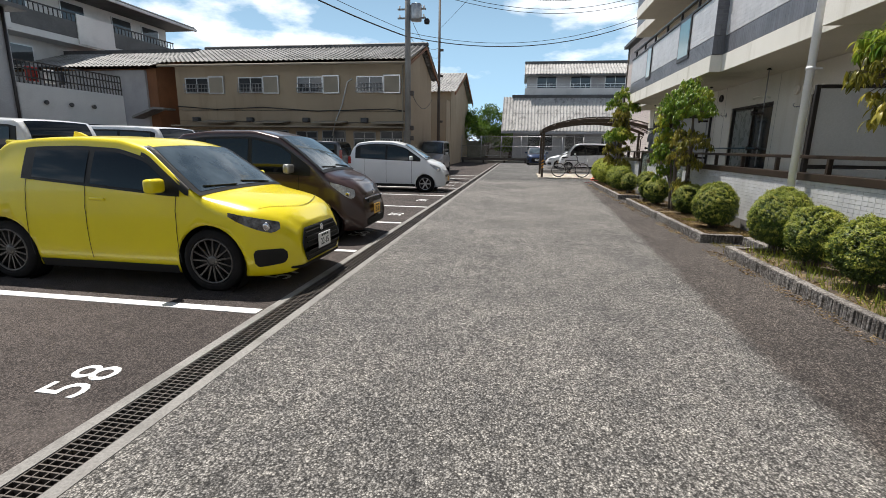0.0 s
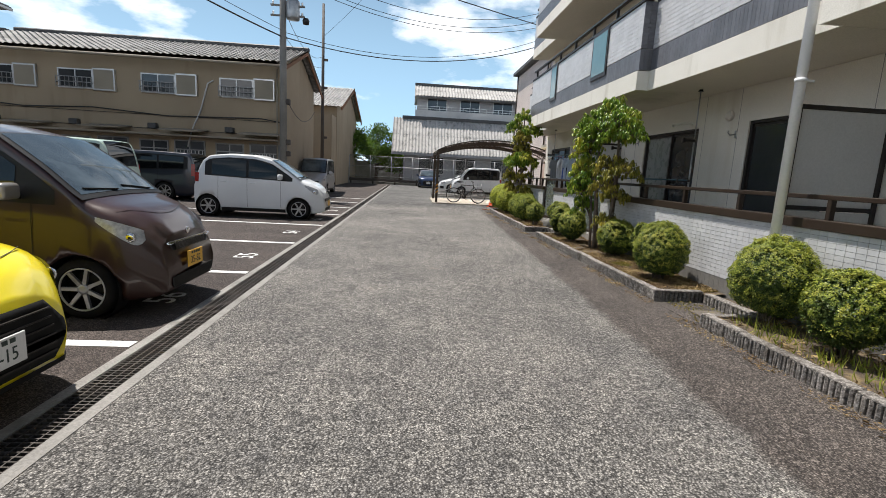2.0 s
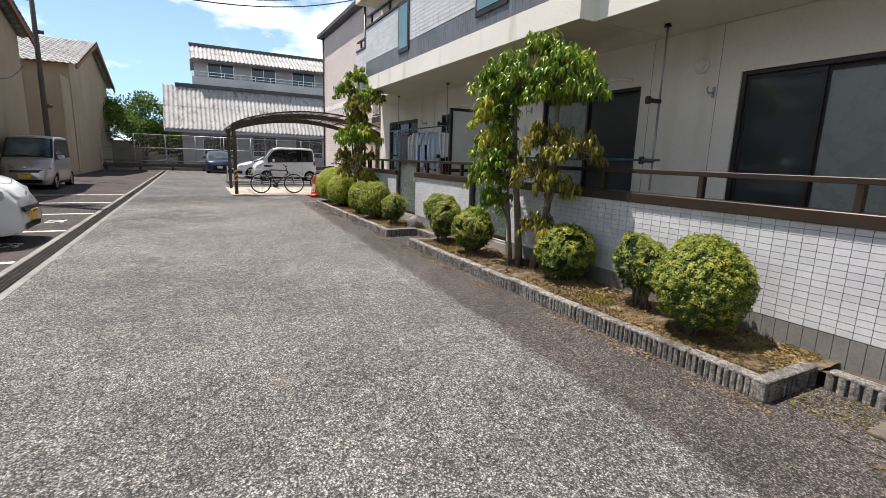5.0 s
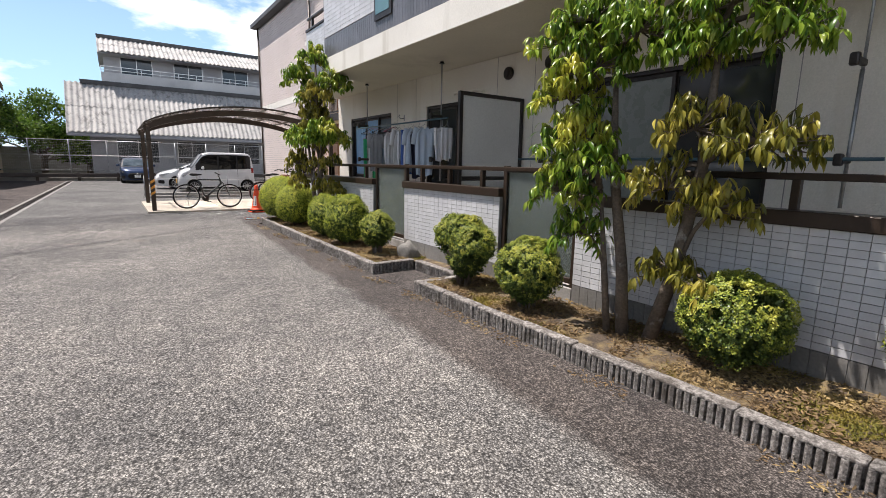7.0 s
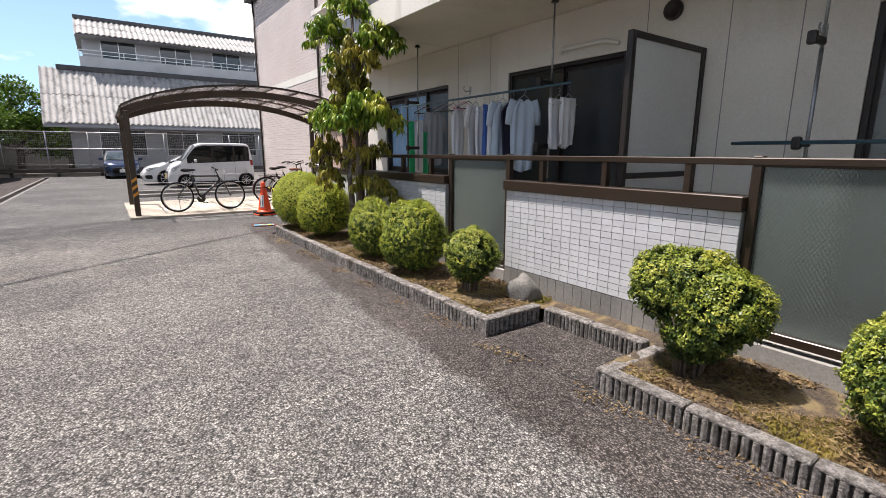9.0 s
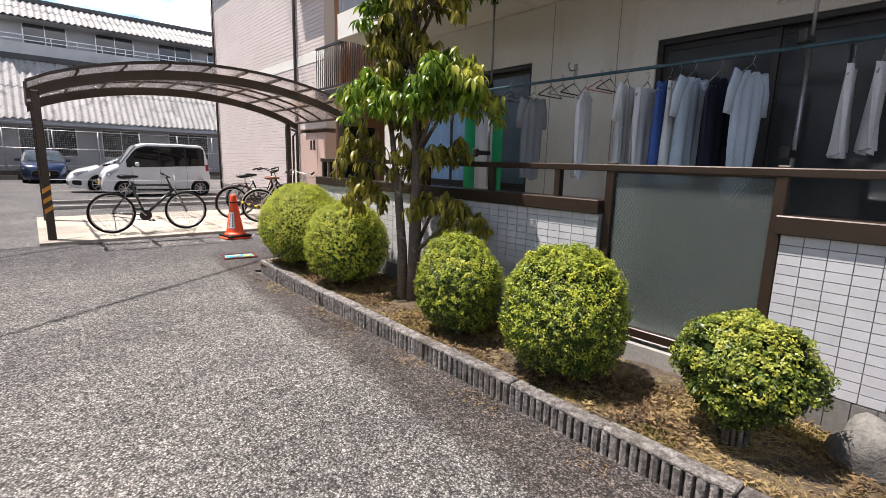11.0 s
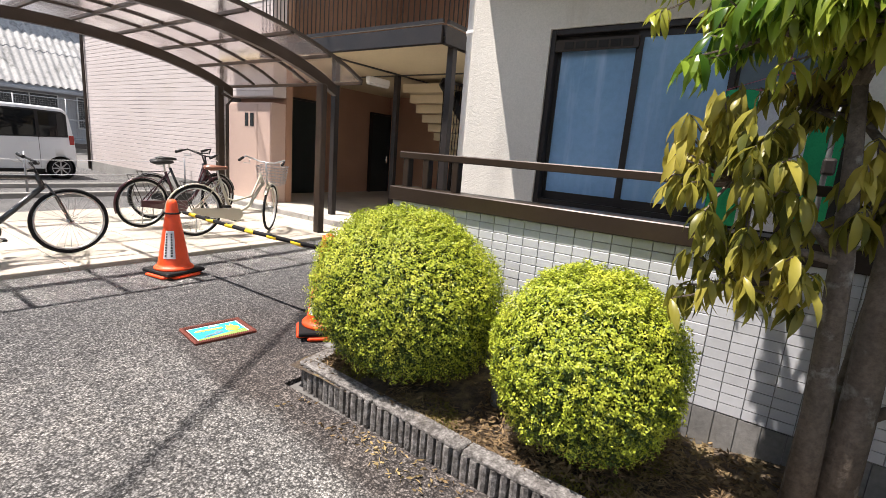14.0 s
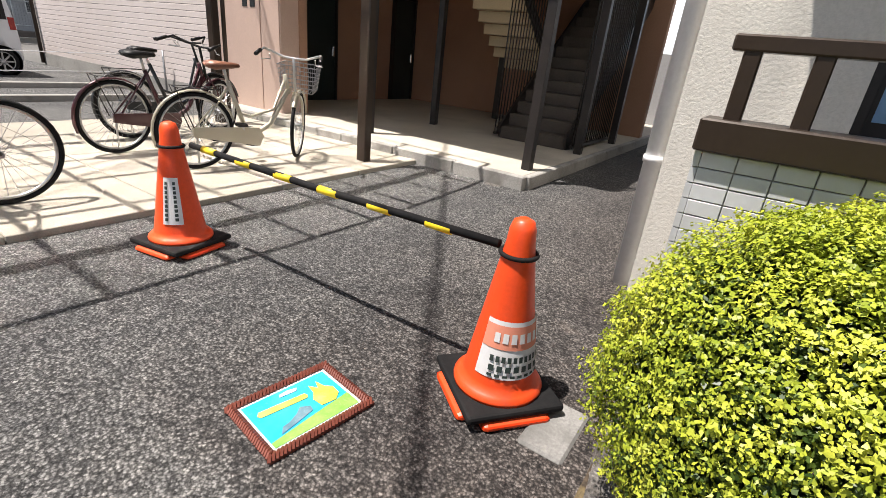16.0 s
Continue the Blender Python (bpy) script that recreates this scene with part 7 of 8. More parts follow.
# ---- bicycles ----
def wheel_set(R):
    bm = BM()
    torus(bm, (0, 0, 0), (0, 1, 0), R - 0.018, 0.018, 40, 8)
    ty = mesh_of("tyre", bm, M["rubber"])
    bm = BM()
    torus(bm, (0, 0, 0), (0, 1, 0), R - 0.042, 0.011, 40, 6)
    ri = mesh_of("rim", bm, M["alu"])
    bm = BM()
    for i in range(28):
        a = 2 * math.pi * i / 28
        b = a + (0.5 if i % 2 else -0.5)
        rod(bm, (0.018 * math.cos(b), 0.028 * (1 if i % 2 else -1), 0.018 * math.sin(b)), ((R - 0.045) * math.cos(a), 0, (R - 0.045) * math.sin(a)), 0.0016, None, 4)
    rod(bm, (0, -0.05, 0), (0, 0.05, 0), 0.02, None, 10)
    sp = mesh_of("spokes", bm, M["galv"])
    return ty, ri, sp


def bicycle(label, at, rz, colour, city=False, basket=False, saddle="black_trim", steer=0.0, R=0.33, guard="galv", lean=4):
    b = thing("bicycle", label, "bicycle", at, rz, "bicycles in the shelter")
    b.matrix_basis = pose(*at, lean, 0, rz) @ Matrix.Scale(1.1, 4)
    wb = 0.54
    ws = wheel_set(R)
    fk = Matrix.Translation((wb - 0.12, 0, 0)) @ pose(0, 0, 0, 0, 0, steer) @ Matrix.Translation((0.12, 0, 0))
    for nm, m in (("rear_wheel", Matrix.Translation((-wb, 0, R))), ("front_wheel", Matrix.Translation((0, 0, R)) @ fk)):
        w = part(nm, ws[0], None, b, at=m)
        part("rim", ws[1], None, w)
        part("spokes", ws[2], None, w)
    head_lo, head_hi = Vector((wb - 0.2, 0, R + 0.33)), Vector((wb - 0.25, 0, R + (0.5 if city else 0.47)))
    bb, seat = Vector((-0.08, 0, R - 0.05)), Vector((-0.25, 0, R + (0.42 if city else 0.45)))
    bm = BM()
    if city:
        tube(bm, [head_lo + Vector((0, 0, 0.05)), (0.15, 0, R + 0.05), (0.02, 0, R - 0.03), bb], 0.024, 8)
        tube(bm, [head_hi - Vector((0, 0, 0.05)), (0.18, 0, R + 0.18), (-0.05, 0, R + 0.12), (-0.17, 0, R + 0.16)], 0.014, 8)
    else:
        tube(bm, [head_lo + Vector((0, 0, 0.02)), bb], 0.026, 8)
        tube(bm, [head_hi - Vector((0, 0, 0.03)), seat], 0.021, 8)
    tube(bm, [bb, seat], 0.02, 8)
    tube(bm, [head_lo, head_hi], 0.02, 8)
    for s in (-0.05, 0.05):
        tube(bm, [bb, (-wb, s, R)], 0.009, 6)
        tube(bm, [seat - Vector((0, 0, 0.05)), (-wb, s, R)], 0.008, 6)
    fr = part("frame", bm, M[colour], b)
    bm = BM()
    q = Vector((wb - 0.12, 0, R)) - Vector((wb, 0, R))
    for s in (-0.05, 0.05):
        tube(bm, [(0.0, s, R), (-0.1, s, R + 0.25), (-0.18, 0, R + 0.38)], 0.01, 6)
    part("fork", bm, M[colour], b, at=fk)
    bm = BM()
    zs = R + (0.66 if city else 0.58)
    tube(bm, [(-0.19, 0, R + 0.36), (-0.28, 0, zs)], 0.012, 8)
    if city:
        tube(bm, [(-0.5, -0.27, zs + 0.02), (-0.32, -0.25, zs + 0.06), (-0.22, -0.1, zs), (-0.28, 0, zs), (-0.22, 0.1, zs), (-0.32, 0.25, zs + 0.06), (-0.5, 0.27, zs + 0.02)], 0.011, 8)
    else:
        tube(bm, [(-0.3, -0.29, zs + 0.03), (-0.24, -0.1, zs), (-0.22, 0, zs), (-0.24, 0.1, zs), (-0.3, 0.29, zs + 0.03)], 0.011, 8)
    hb = part("handlebar", bm, M["alu" if basket else "black_trim"], b, at=fk)
    for s in (-1, 1):
        bm = BM()
        if city:
            rod(bm, (-0.52, s * 0.272, zs + 0.018), (-0.4, s * 0.262, zs + 0.045), 0.017)
        else:
            rod(bm, (-0.305, s * 0.3, zs + 0.032), (-0.285, s * 0.19, zs + 0.02), 0.017)
        part("grip", bm, M["black_trim"], hb)
        bm = BM()
        tube(bm, [(-0.34, s * 0.2, zs + 0.02), (-0.3, s * 0.2, zs - 0.03), (-0.36, s * 0.27, zs - 0.03)], 0.006, 5)
        part("brake_lever", bm, M["alu"], hb)
    bm = BM()
    sz = seat.z + 0.13
    rod(bm, seat - Vector((0, 0, 0.02)), (seat.x - 0.03, 0, sz), 0.013)
    part("seat_post", bm, M["alu"], b)
    bm = BM()
    sx = seat.x - 0.04
    for i in range(7):
        pass
    rows = []
    for t, w, z in ((-0.15, 0.02, 0.0), (-0.13, 0.08, 0.025), (-0.08, 0.1, 0.035), (0.0, 0.07, 0.03), (0.08, 0.03, 0.025), (0.14, 0.022, 0.018), (0.15, 0.01, 0.005)):
        rows.append([bm.verts.new((sx + t, y * w, sz + z * h + (0.01 if h < 0 else 0))) for y, h in ((-1, 0.2), (-0.6, 1), (0, 1.15), (0.6, 1), (1, 0.2), (0.5, -1.2), (-0.5, -1.2))])
    for a, c in zip(rows, rows[1:]):
        for k in range(7):
            bm.faces.new((a[k], a[(k + 1) % 7], c[(k + 1) % 7], c[k])).smooth = True
    bm.faces.new(rows[0])
    bm.faces.new(rows[-1])
    part("saddle", bm, M[saddle], b)
    bm = BM()
    lathe(bm, [(0.02, -0.005), (0.085, -0.005), (0.09, 0.0), (0.085, 0.005), (0.02, 0.005)], 24, Matrix.Translation(bb + Vector((0, -0.045, 0))) @ pose(0, 0, 0, 90, 0, 0))
    cr = part("chainring", bm, M["black_iron"], b)
    for s in (-1, 1):
        bm = BM()
        e = bb + Vector((s * 0.11, s * 0.07, -s * 0.12))
        beam(bm, bb + Vector((0, s * 0.065, 0)), e, 0.014, 0.02)
        part("crank", bm, M["alu"], cr)
        bm = BM()
        bbox(bm, e.x - 0.045, e.x + 0.045, e.y + (0 if s > 0 else -0.08), e.y + (0.08 if s > 0 else 0), e.z - 0.012, e.z + 0.012, 0.005)
        part("pedal", bm, M["black_trim"], cr)
    if city:
        bm = BM()
        prism(bm, [(-wb - 0.05, R + 0.05), (-wb - 0.05, R - 0.03), (bb.x + 0.08, bb.z - 0.09), (bb.x + 0.12, bb.z), (bb.x + 0.08, bb.z + 0.08)], "y", -0.075, -0.05)
        part("chain_guard", bm, M[guard], b)
        for nm, cx, a0, a1, m in (("rear_mudguard", -wb, 15, 200, Matrix()), ("front_mudguard", 0, 10, 140, fk)):
            bm = BM()
            rows = []
            for i in range(17):
                a = radians(a0 + (a1 - a0) * i / 16)
                rows.append([bm.verts.new((cx + r * math.cos(a), y, R + r * math.sin(a))) for y, r in ((-0.03, R + 0.008), (0, R + 0.022), (0.03, R + 0.008), (0, R + 0.018))])
            for u, v in zip(rows, rows[1:]):
                for k in range(4):
                    bm.faces.new((u[k], u[(k + 1) % 4], v[(k + 1) % 4], v[k])).smooth = True
            part(nm, bm, M[guard], b, at=m)
        bm = BM()
        for y in (-0.06, 0.06):
            tube(bm, [(-wb + 0.2, y, R + 0.36), (-wb - 0.16, y, R + 0.37), (-wb - 0.02, y * 1.1, R)], 0.006, 5)
        for x in (-wb - 0.14, -wb, -wb + 0.12):
            rod(bm, (x, -0.06, R + 0.365), (x, 0.06, R + 0.365), 0.005, None, 5)
        part("rear_rack", bm, M["black_iron"], b)
    else:
        bm = BM()
        tube(bm, [bb + Vector((0.0, -0.05, 0.085)), (-wb, -0.05, R + 0.04)], 0.005, 4)
        tube(bm, [bb + Vector((0.0, -0.05, -0.085)), (-wb, -0.05, R - 0.04)], 0.005, 4)
        part("chain", bm, M["black_iron"], b)
    bm = BM()
    tube(bm, [(-wb + 0.03, 0.06, R), (-wb + 0.06, 0.13, 0.005)], 0.009, 6)
    part("kickstand", bm, M["alu"], b)
    if basket:
        bm = BM()
        x0, x1, w, z0, z1 = 0.02 - 0.13, 0.2, 0.15, R + 0.34, R + 0.58
        for k in range(7):
            z = z0 + (z1 - z0) * k / 6
            e = 0.03 * k / 6
            pts = [(x0 - e, -w - e, z), (x1 + e, -w - e, z), (x1 + e, w + e, z), (x0 - e, w + e, z), (x0 - e, -w - e, z)]
            for u, v in zip(pts, pts[1:]):
                rod(bm, u, v, 0.003 if k < 6 else 0.006, None, 4)
        for k in range(9):
            for y, e in ((-w, -0.03), (w, 0.03)):
                x = x0 + (x1 - x0) * k / 8
                rod(bm, (x, y, z0), (x, y + e, z1), 0.002, None, 4)
            y = -w + 2 * w * k / 8
            rod(bm, (x1, y, z0), (x1 + 0.03, y, z1), 0.002, None, 4)
            rod(bm, (x0, y, z0), (x0 - 0.03, y, z1), 0.002, None, 4)
            rod(bm, (x0, y, z0), (x1, y, z0), 0.002, None, 4)
        part("basket", bm, M["galv"], b, at=fk)
    return b


M["b_black"] = paint("black_bike_paint", (0.02, 0.022, 0.024))
M["b_cream"] = paint("champagne_bike_paint", (0.5, 0.46, 0.36), 0.3)
M["b_wine"] = paint("wine_bike_paint", (0.06, 0.012, 0.018), 0.2)
M["tan_leather"] = surf("brown_saddle_vinyl", (0.2, 0.08, 0.045), (0.15, 0.06, 0.035), 0.5, 5, 50, 0.2, 0.1)
bicycle("black flat-bar bicycle standing at the shelter's edge", (2.56, 25.22, 0.05), 2, "b_black", steer=-4)
bicycle("wine-black city bicycle with rear rack", (4.97, 26.5, 0.05), 4, "b_wine", True, False, "black_trim", 20, guard="b_wine", lean=5)
bicycle("champagne city bicycle with a wire front basket and brown saddle", (5.25, 25.42, 0.05), -8, "b_cream", True, True, "tan_leather", 48, guard="b_cream")
bicycle("dark city bicycle behind the others", (5.42, 27.2, 0.05), 6, "b_black", True, False, "black_trim", 8, guard="b_black", lean=-4)

# ---- cones with bar ----
M["orange"] = surf("orange_cone_plastic", (0.82, 0.075, 0.012), (0.74, 0.065, 0.01), 0.45, 4, 50, 0.08, 0.05, stain=(0.5, 0.06, 0.02), stain_scale=6, stain_at=(0.62, 0.8))
M["bar_yellow"] = surf("yellow_tape", (0.85, 0.62, 0.02), (0.8, 0.56, 0.02), 0.5, 4, 50, 0.06, 0.0)
M["paper"] = surf("white_paper_label", (0.72, 0.71, 0.7), (0.66, 0.65, 0.65), 0.6, 4, 50, 0.05, 0.0)
M["paper_red"] = surf("faded_red_band", (0.75, 0.28, 0.18), (0.7, 0.25, 0.16), 0.6, 4, 50, 0.06, 0.0)


def cone(at, rz, face, label, wide):
    c = thing("traffic_cone", label, "traffic cone", at, rz, "traffic cones")
    c.matrix_basis = c.matrix_basis @ Matrix.Scale(1.13, 4)
    bm = BM()
    bbox(bm, -0.2, 0.2, -0.13, 0.13, 0.0, 0.03, 0.02, 2)
    bbox(bm, -0.13, 0.13, -0.2, 0.2, 0.0, 0.029, 0.02, 2)
    part("base", bm, M["orange"], c)
    bm = BM()
    t = BM()
    bbox(t, -0.185, 0.185, -0.185, 0.185, 0.03, 0.062, 0.012, 2)
    join(bm, t)
    part("weight", bm, M["rubber"], c, "black rubber weight")
    bm = BM()
    lathe(bm, [(0.165, 0.062), (0.165, 0.075), (0.15, 0.09), (0.135, 0.1), (0.13, 0.12), (0.048, 0.62), (0.045, 0.66), (0.035, 0.69), (0.015, 0.7)], 32)
    part("body", bm, M["orange"], c)
    bm = BM()
    torus(bm, (0, 0, 0.575), (0, 0, 1), 0.062, 0.008, 24, 6)
    part("ring", bm, M["rubber"], c)

    def band(z0, z1, a0, a1, off):
        bm = BM()
        g = []
        for i in range(13):
            a = radians(a0 + (a1 - a0) * i / 12)
            g.append([bm.verts.new(((0.13 - 0.082 * (z - 0.12) / 0.5 + off) * math.cos(a), (0.13 - 0.082 * (z - 0.12) / 0.5 + off) * math.sin(a), z)) for z in (z0, z1)])
        for p, q in zip(g, g[1:]):
            bm.faces.new((p[0], q[0], q[1], p[1])).smooth = True
        return bm

    if wide:
        lb = part("label", band(0.15, 0.36, face - 75, face + 75, 0.003), M["paper"], c)
        part("label_band", band(0.26, 0.345, face - 74, face + 74, 0.005), M["paper_red"], lb)
        for z0, n in ((0.285, 7), (0.215, 11), (0.18, 8), (0.16, 9)):
            for k in range(n):
                w = 110 / n
                a = face - 55 + k * w
                part("character", band(z0, z0 + (0.035 if z0 > 0.25 else 0.022 if z0 > 0.17 else 0.01), a + w * 0.15, a + w * 0.8, 0.007), M["paper"] if z0 > 0.25 else M["ink"], lb)
    else:
        lb = part("label", band(0.17, 0.42, face - 24, face + 24, 0.003), M["paper"], c)
        for a in (face + 10, face - 14):
            for k in range(9):
                part("character", band(0.19 + k * 0.024, 0.207 + k * 0.024, a - 4, a + 4, 0.006), M["ink"], lb)
    return c


cone((3.655, 23.95, 0), 10, -142, "orange traffic cone with a narrow paper notice", False)
cone((3.76, 21.68, 0), 52, -174, "orange traffic cone with a wide paper notice", True)
bar = thing("cone_bar", "black and yellow bar resting between the cones", "barrier bar", (3.72, 23.84, 0.665))
p1 = Vector((3.75 - 3.72, 21.76 - 23.84, 0.0))
bm = BM()
tube(bm, [(0, 0, 0), p1 * 0.5 - Vector((0, 0, 0.015)), p1], 0.018, 10)
part("tube", bm, M["rubber"], bar)
for k in range(6):
    a = 0.06 + k * 0.155
    bm = BM()
    rod(bm, p1 * a - Vector((0, 0, 0.06 * a * (1 - a))), p1 * (a + 0.06) - Vector((0, 0, 0.06 * a * (1 - a))), 0.02, None, 10)
    part("stripe", bm, M["bar_yellow"], bar)

# ---- framed picture lying on the asphalt ----
M["pic_frame"] = surf("ribbed_red_brown_frame", (0.2, 0.05, 0.03), (0.14, 0.035, 0.022), 0.5, 8, 60, 0.2, 0.1)
M["pic_blue"] = surf("printed_sky_blue", (0.02, 0.4, 0.72), (0.05, 0.5, 0.72), 0.25, 5, 40, 0.05, 0.0)
M["pic_green"] = surf("printed_green", (0.2, 0.45, 0.08), (0.3, 0.55, 0.12), 0.25, 12, 60, 0.15, 0.0)
M["pic_yellow"] = surf("printed_yellow", (0.85, 0.62, 0.06), (0.9, 0.72, 0.15), 0.25, 9, 60, 0.1, 0.0)
M["pic_grey"] = surf("printed_slate", (0.1, 0.2, 0.25), (0.2, 0.3, 0.35), 0.25, 12, 60, 0.1, 0.0)
pic = thing("framed_picture", "bright blue printed picture in a ribbed red-brown frame", "picture", (3.165, 22.21, 0.0), -8)
bm = BM()
for i in range(30):
    for y in (-0.155, 0.155):
        x = -0.215 + i * 0.43 / 29
        tube(bm, [(x - 0.012, y - 0.016, 0.012), (x, y, 0.022), (x + 0.012, y + 0.016, 0.012)], 0.0065, 5)
for i in range(22):
    for x in (-0.208, 0.208):
        y = -0.14 + i * 0.28 / 21
        tube(bm, [(x - 0.016, y - 0.01, 0.012), (x, y, 0.022), (x + 0.016, y + 0.01, 0.012)], 0.0065, 5)
box(bm, -0.222, 0.222, -0.17, -0.138, 0, 0.014)
box(bm, -0.222, 0.222, 0.138, 0.17, 0, 0.014)
box(bm, -0.222, -0.19, -0.138, 0.138, 0, 0.014)
box(bm, 0.19, 0.222, -0.138, 0.138, 0, 0.014)
part("frame", bm, M["pic_frame"], pic)
bm = BM()
box(bm, -0.19, 0.19, -0.138, 0.138, 0.001, 0.008)
mount = part("mount", bm, M["paper"], pic)
bm = BM()
box(bm, -0.178, 0.178, -0.126, 0.126, 0.008, 0.0095)
pr = part("print", bm, M["pic_blue"], mount)


def blob(nm, mat, pts, z):
    bm = BM()
    prism(bm, pts, "z", z, z + 0.0015)
    part(nm, bm, M[mat], mount)


blob("print_ground", "pic_green", [(-0.178, -0.126), (0.178, -0.126), (0.178, -0.05), (0.08, -0.062), (-0.05, -0.08), (-0.178, -0.098)], 0.0095)
blob("print_figure", "pic_yellow", [(0.06, -0.05), (0.12, -0.056), (0.152, -0.03), (0.155, 0.015), (0.13, 0.04), (0.118, 0.085), (0.104, 0.045), (0.08, 0.08), (0.075, 0.035), (0.052, 0.0)], 0.0112)
blob("print_title", "pic_yellow", [(-0.145, 0.035), (0.04, 0.022), (0.05, 0.034), (0.045, 0.05), (-0.14, 0.066), (-0.153, 0.05)], 0.0112)
blob("print_rocks", "pic_grey", [(-0.13, -0.085), (-0.06, -0.07), (0.02, -0.05), (0.025, -0.025), (-0.01, -0.005), (-0.04, -0.03), (-0.08, -0.05), (-0.11, -0.055)], 0.0112)
blob("print_cloud", "paper", [(-0.04, 0.09), (0.03, 0.085), (0.04, 0.1), (0.0, 0.108), (-0.035, 0.104)], 0.0112)
bm = BM()
bbox(bm, 3.56, 3.88, 21.3, 21.48, -0.03, 0.012, 0.01)
solid("drain_cover", bm, M["rim"], "small square concrete drain cover by the kerb", "drain cover", kind="structure")

# ---- pipes, partitions and fittings of the facade ----
def downpipe(x, y, z1, label, r=0.05, elbow=True):
    d = thing("downpipe", label, "pipe", (x, y, 0.0))
    bm = BM()
    if elbow:
        tube(bm, [(0, 0, 0), (0, 0, z1 - 0.15), (0.03, 0, z1), (0.2, 0, z1 + 0.25)], r, 14)
    else:
        rod(bm, (0, 0, 0), (0, 0, z1), r, None, 14)
    part("pipe", bm, M["pipe_white"], d)
    for z in (0.85, 2.6, 4.4, 6.2):
        if z < z1:
            bm = BM()
            tube(bm, [(0, 0, z - 0.02), (0, 0, z + 0.02)], r + 0.008, 14)
            box(bm, 0, 0.14, -0.012, 0.012, z - 0.012, z + 0.012)
            part("clamp", bm, M["pipe_white"], d)
    return d


downpipe(3.8, 7.38, 9.0, "thick white rainwater pipe standing before the low wall", 0.05, False)
downpipe(5.36, 21.57, 9.0, "white rainwater pipe at the end of the facade", 0.055, False)
for yy in (7.7, 14.6):
    p = thing("partition_board", "grey-white partition board in a black frame between terraces", "partition", (4.65, yy, 0.15))
    for q in ((-0.58, -0.52), (0.52, 0.58)):
        bm = BM()
        bbox(bm, q[0], q[1], -0.025, 0.025, 0, 2.28, 0.005)
        part("stile", bm, M["bronze_dark"], p)
    for z in (0.0, 1.12, 2.23):
        bm = BM()
        bbox(bm, -0.52, 0.52, -0.025, 0.025, z, z + 0.05, 0.005)
        part("crossbar", bm, M["bronze_dark"], p)
    for z in (0.05, 1.17):
        bm = BM()
        box(bm, -0.52, 0.52, -0.006, 0.006, z, z + 1.06)
        part("board", bm, M["board"], p)
for yy, zz in ((14.93, 2.83), (14.1, 2.86), (10.5, 2.68), (7.0, 2.7)):
    v = thing("vent_cap", "dark round wall vent", "vent", (FX, yy, zz))
    bm = BM()
    m = pose(0, 0, 0, 0, -90, 0)
    lathe(bm, [(0.085, 0.0), (0.095, 0.02), (0.09, 0.05), (0.075, 0.055), (0.07, 0.03), (0.01, 0.028)], 24, m)
    part("cowl", bm, M["bronze_dark" if zz > 2.75 else "stucco"], v)


for k, yy in enumerate((7.95, 10.28, 11.2, 13.85, 14.4, 15.2, 17.6, 18.35)):
    bm = BM()
    box(bm, FX - 0.002, FX + 0.002, yy, yy + 0.008, 0.15, 3.1)
    part("panel_joint", bm, M["grout"], bpy.data.objects["wall_facade"])
for yy, zz in ((10.32, 2.36), (18.05, 2.4), (13.7, 2.4), (7.9, 2.3)):
    h_ = thing("wall_hook", "small steel laundry hook on the facade", "hook", (FX, yy, zz), 0, "wall hooks")
    bm = BM()
    bbox(bm, -0.012, 0.0, -0.02, 0.02, -0.06, 0.06, 0.004)
    part("plate", bm, M["galv"], h_)
    bm = BM()
    tube(bm, [(0, 0, 0.0), (-0.1, 0, -0.02), (-0.14, 0, 0.02), (-0.12, 0, 0.05)], 0.008, 6)
    part("hook", bm, M["galv"], h_)
for y0, y1, zz in ((15.5, 16.35, 2.66), (11.5, 12.3, 2.66)):
    bm = BM()
    tube(bm, [(FX - 0.03, y0, zz - 0.03), (FX - 0.05, y0 + 0.15, zz + 0.02), (FX - 0.05, y1 - 0.1, zz + 0.03), (FX + 0.02, y1, zz)], 0.022, 8)
    solid("hose_duct", bm, M["slab_white"], "cream wrapped hose running above the window", "duct", "hose ducts")


def pole_stand(y):
    s = thing("laundry_stand", "grey telescopic laundry pole stand clamped under the balcony", "laundry stand", (4.75, y, 1.2))
    bm = BM()
    tube(bm, [(0, 0, 0.0), (0, 0, 1.0)], 0.014, 8)
    tube(bm, [(0, 0, 1.0), (0, 0, 1.88)], 0.011, 8)
    part("mast", bm, M["galv"], s)
    bm = BM()
    lathe(bm, [(0.045, 1.87), (0.03, 1.89), (0.03, 1.9)], 16)
    part("pad", bm, M["black_trim"], s)
    for z in (0.33, 1.02):
        bm = BM()
        bbox(bm, -0.2, 0.02, -0.02, 0.02, z, z + 0.05, 0.012, 2)
        bbox(bm, -0.22, -0.17, -0.03, 0.03, z - 0.02, z + 0.07, 0.015, 2)
        part("arm", bm, M["bronze_dark"], s)
    return s


for yy in (10.65, 13.55, 16.0, 18.75):
    pole_stand(yy)
for x, z, y0, y1 in ((4.6, 2.19, 15.6, 18.95), (4.55, 1.56, 10.4, 13.9), (4.62, 1.56, 10.5, 14.0)):
    bm = BM()
    rod(bm, (x, y0, z), (x, y1, z), 0.0135, None, 10)
    solid("laundry_pole", bm, M["teal_pole"], "long laundry pole resting on brackets", "laundry pole", "laundry poles")


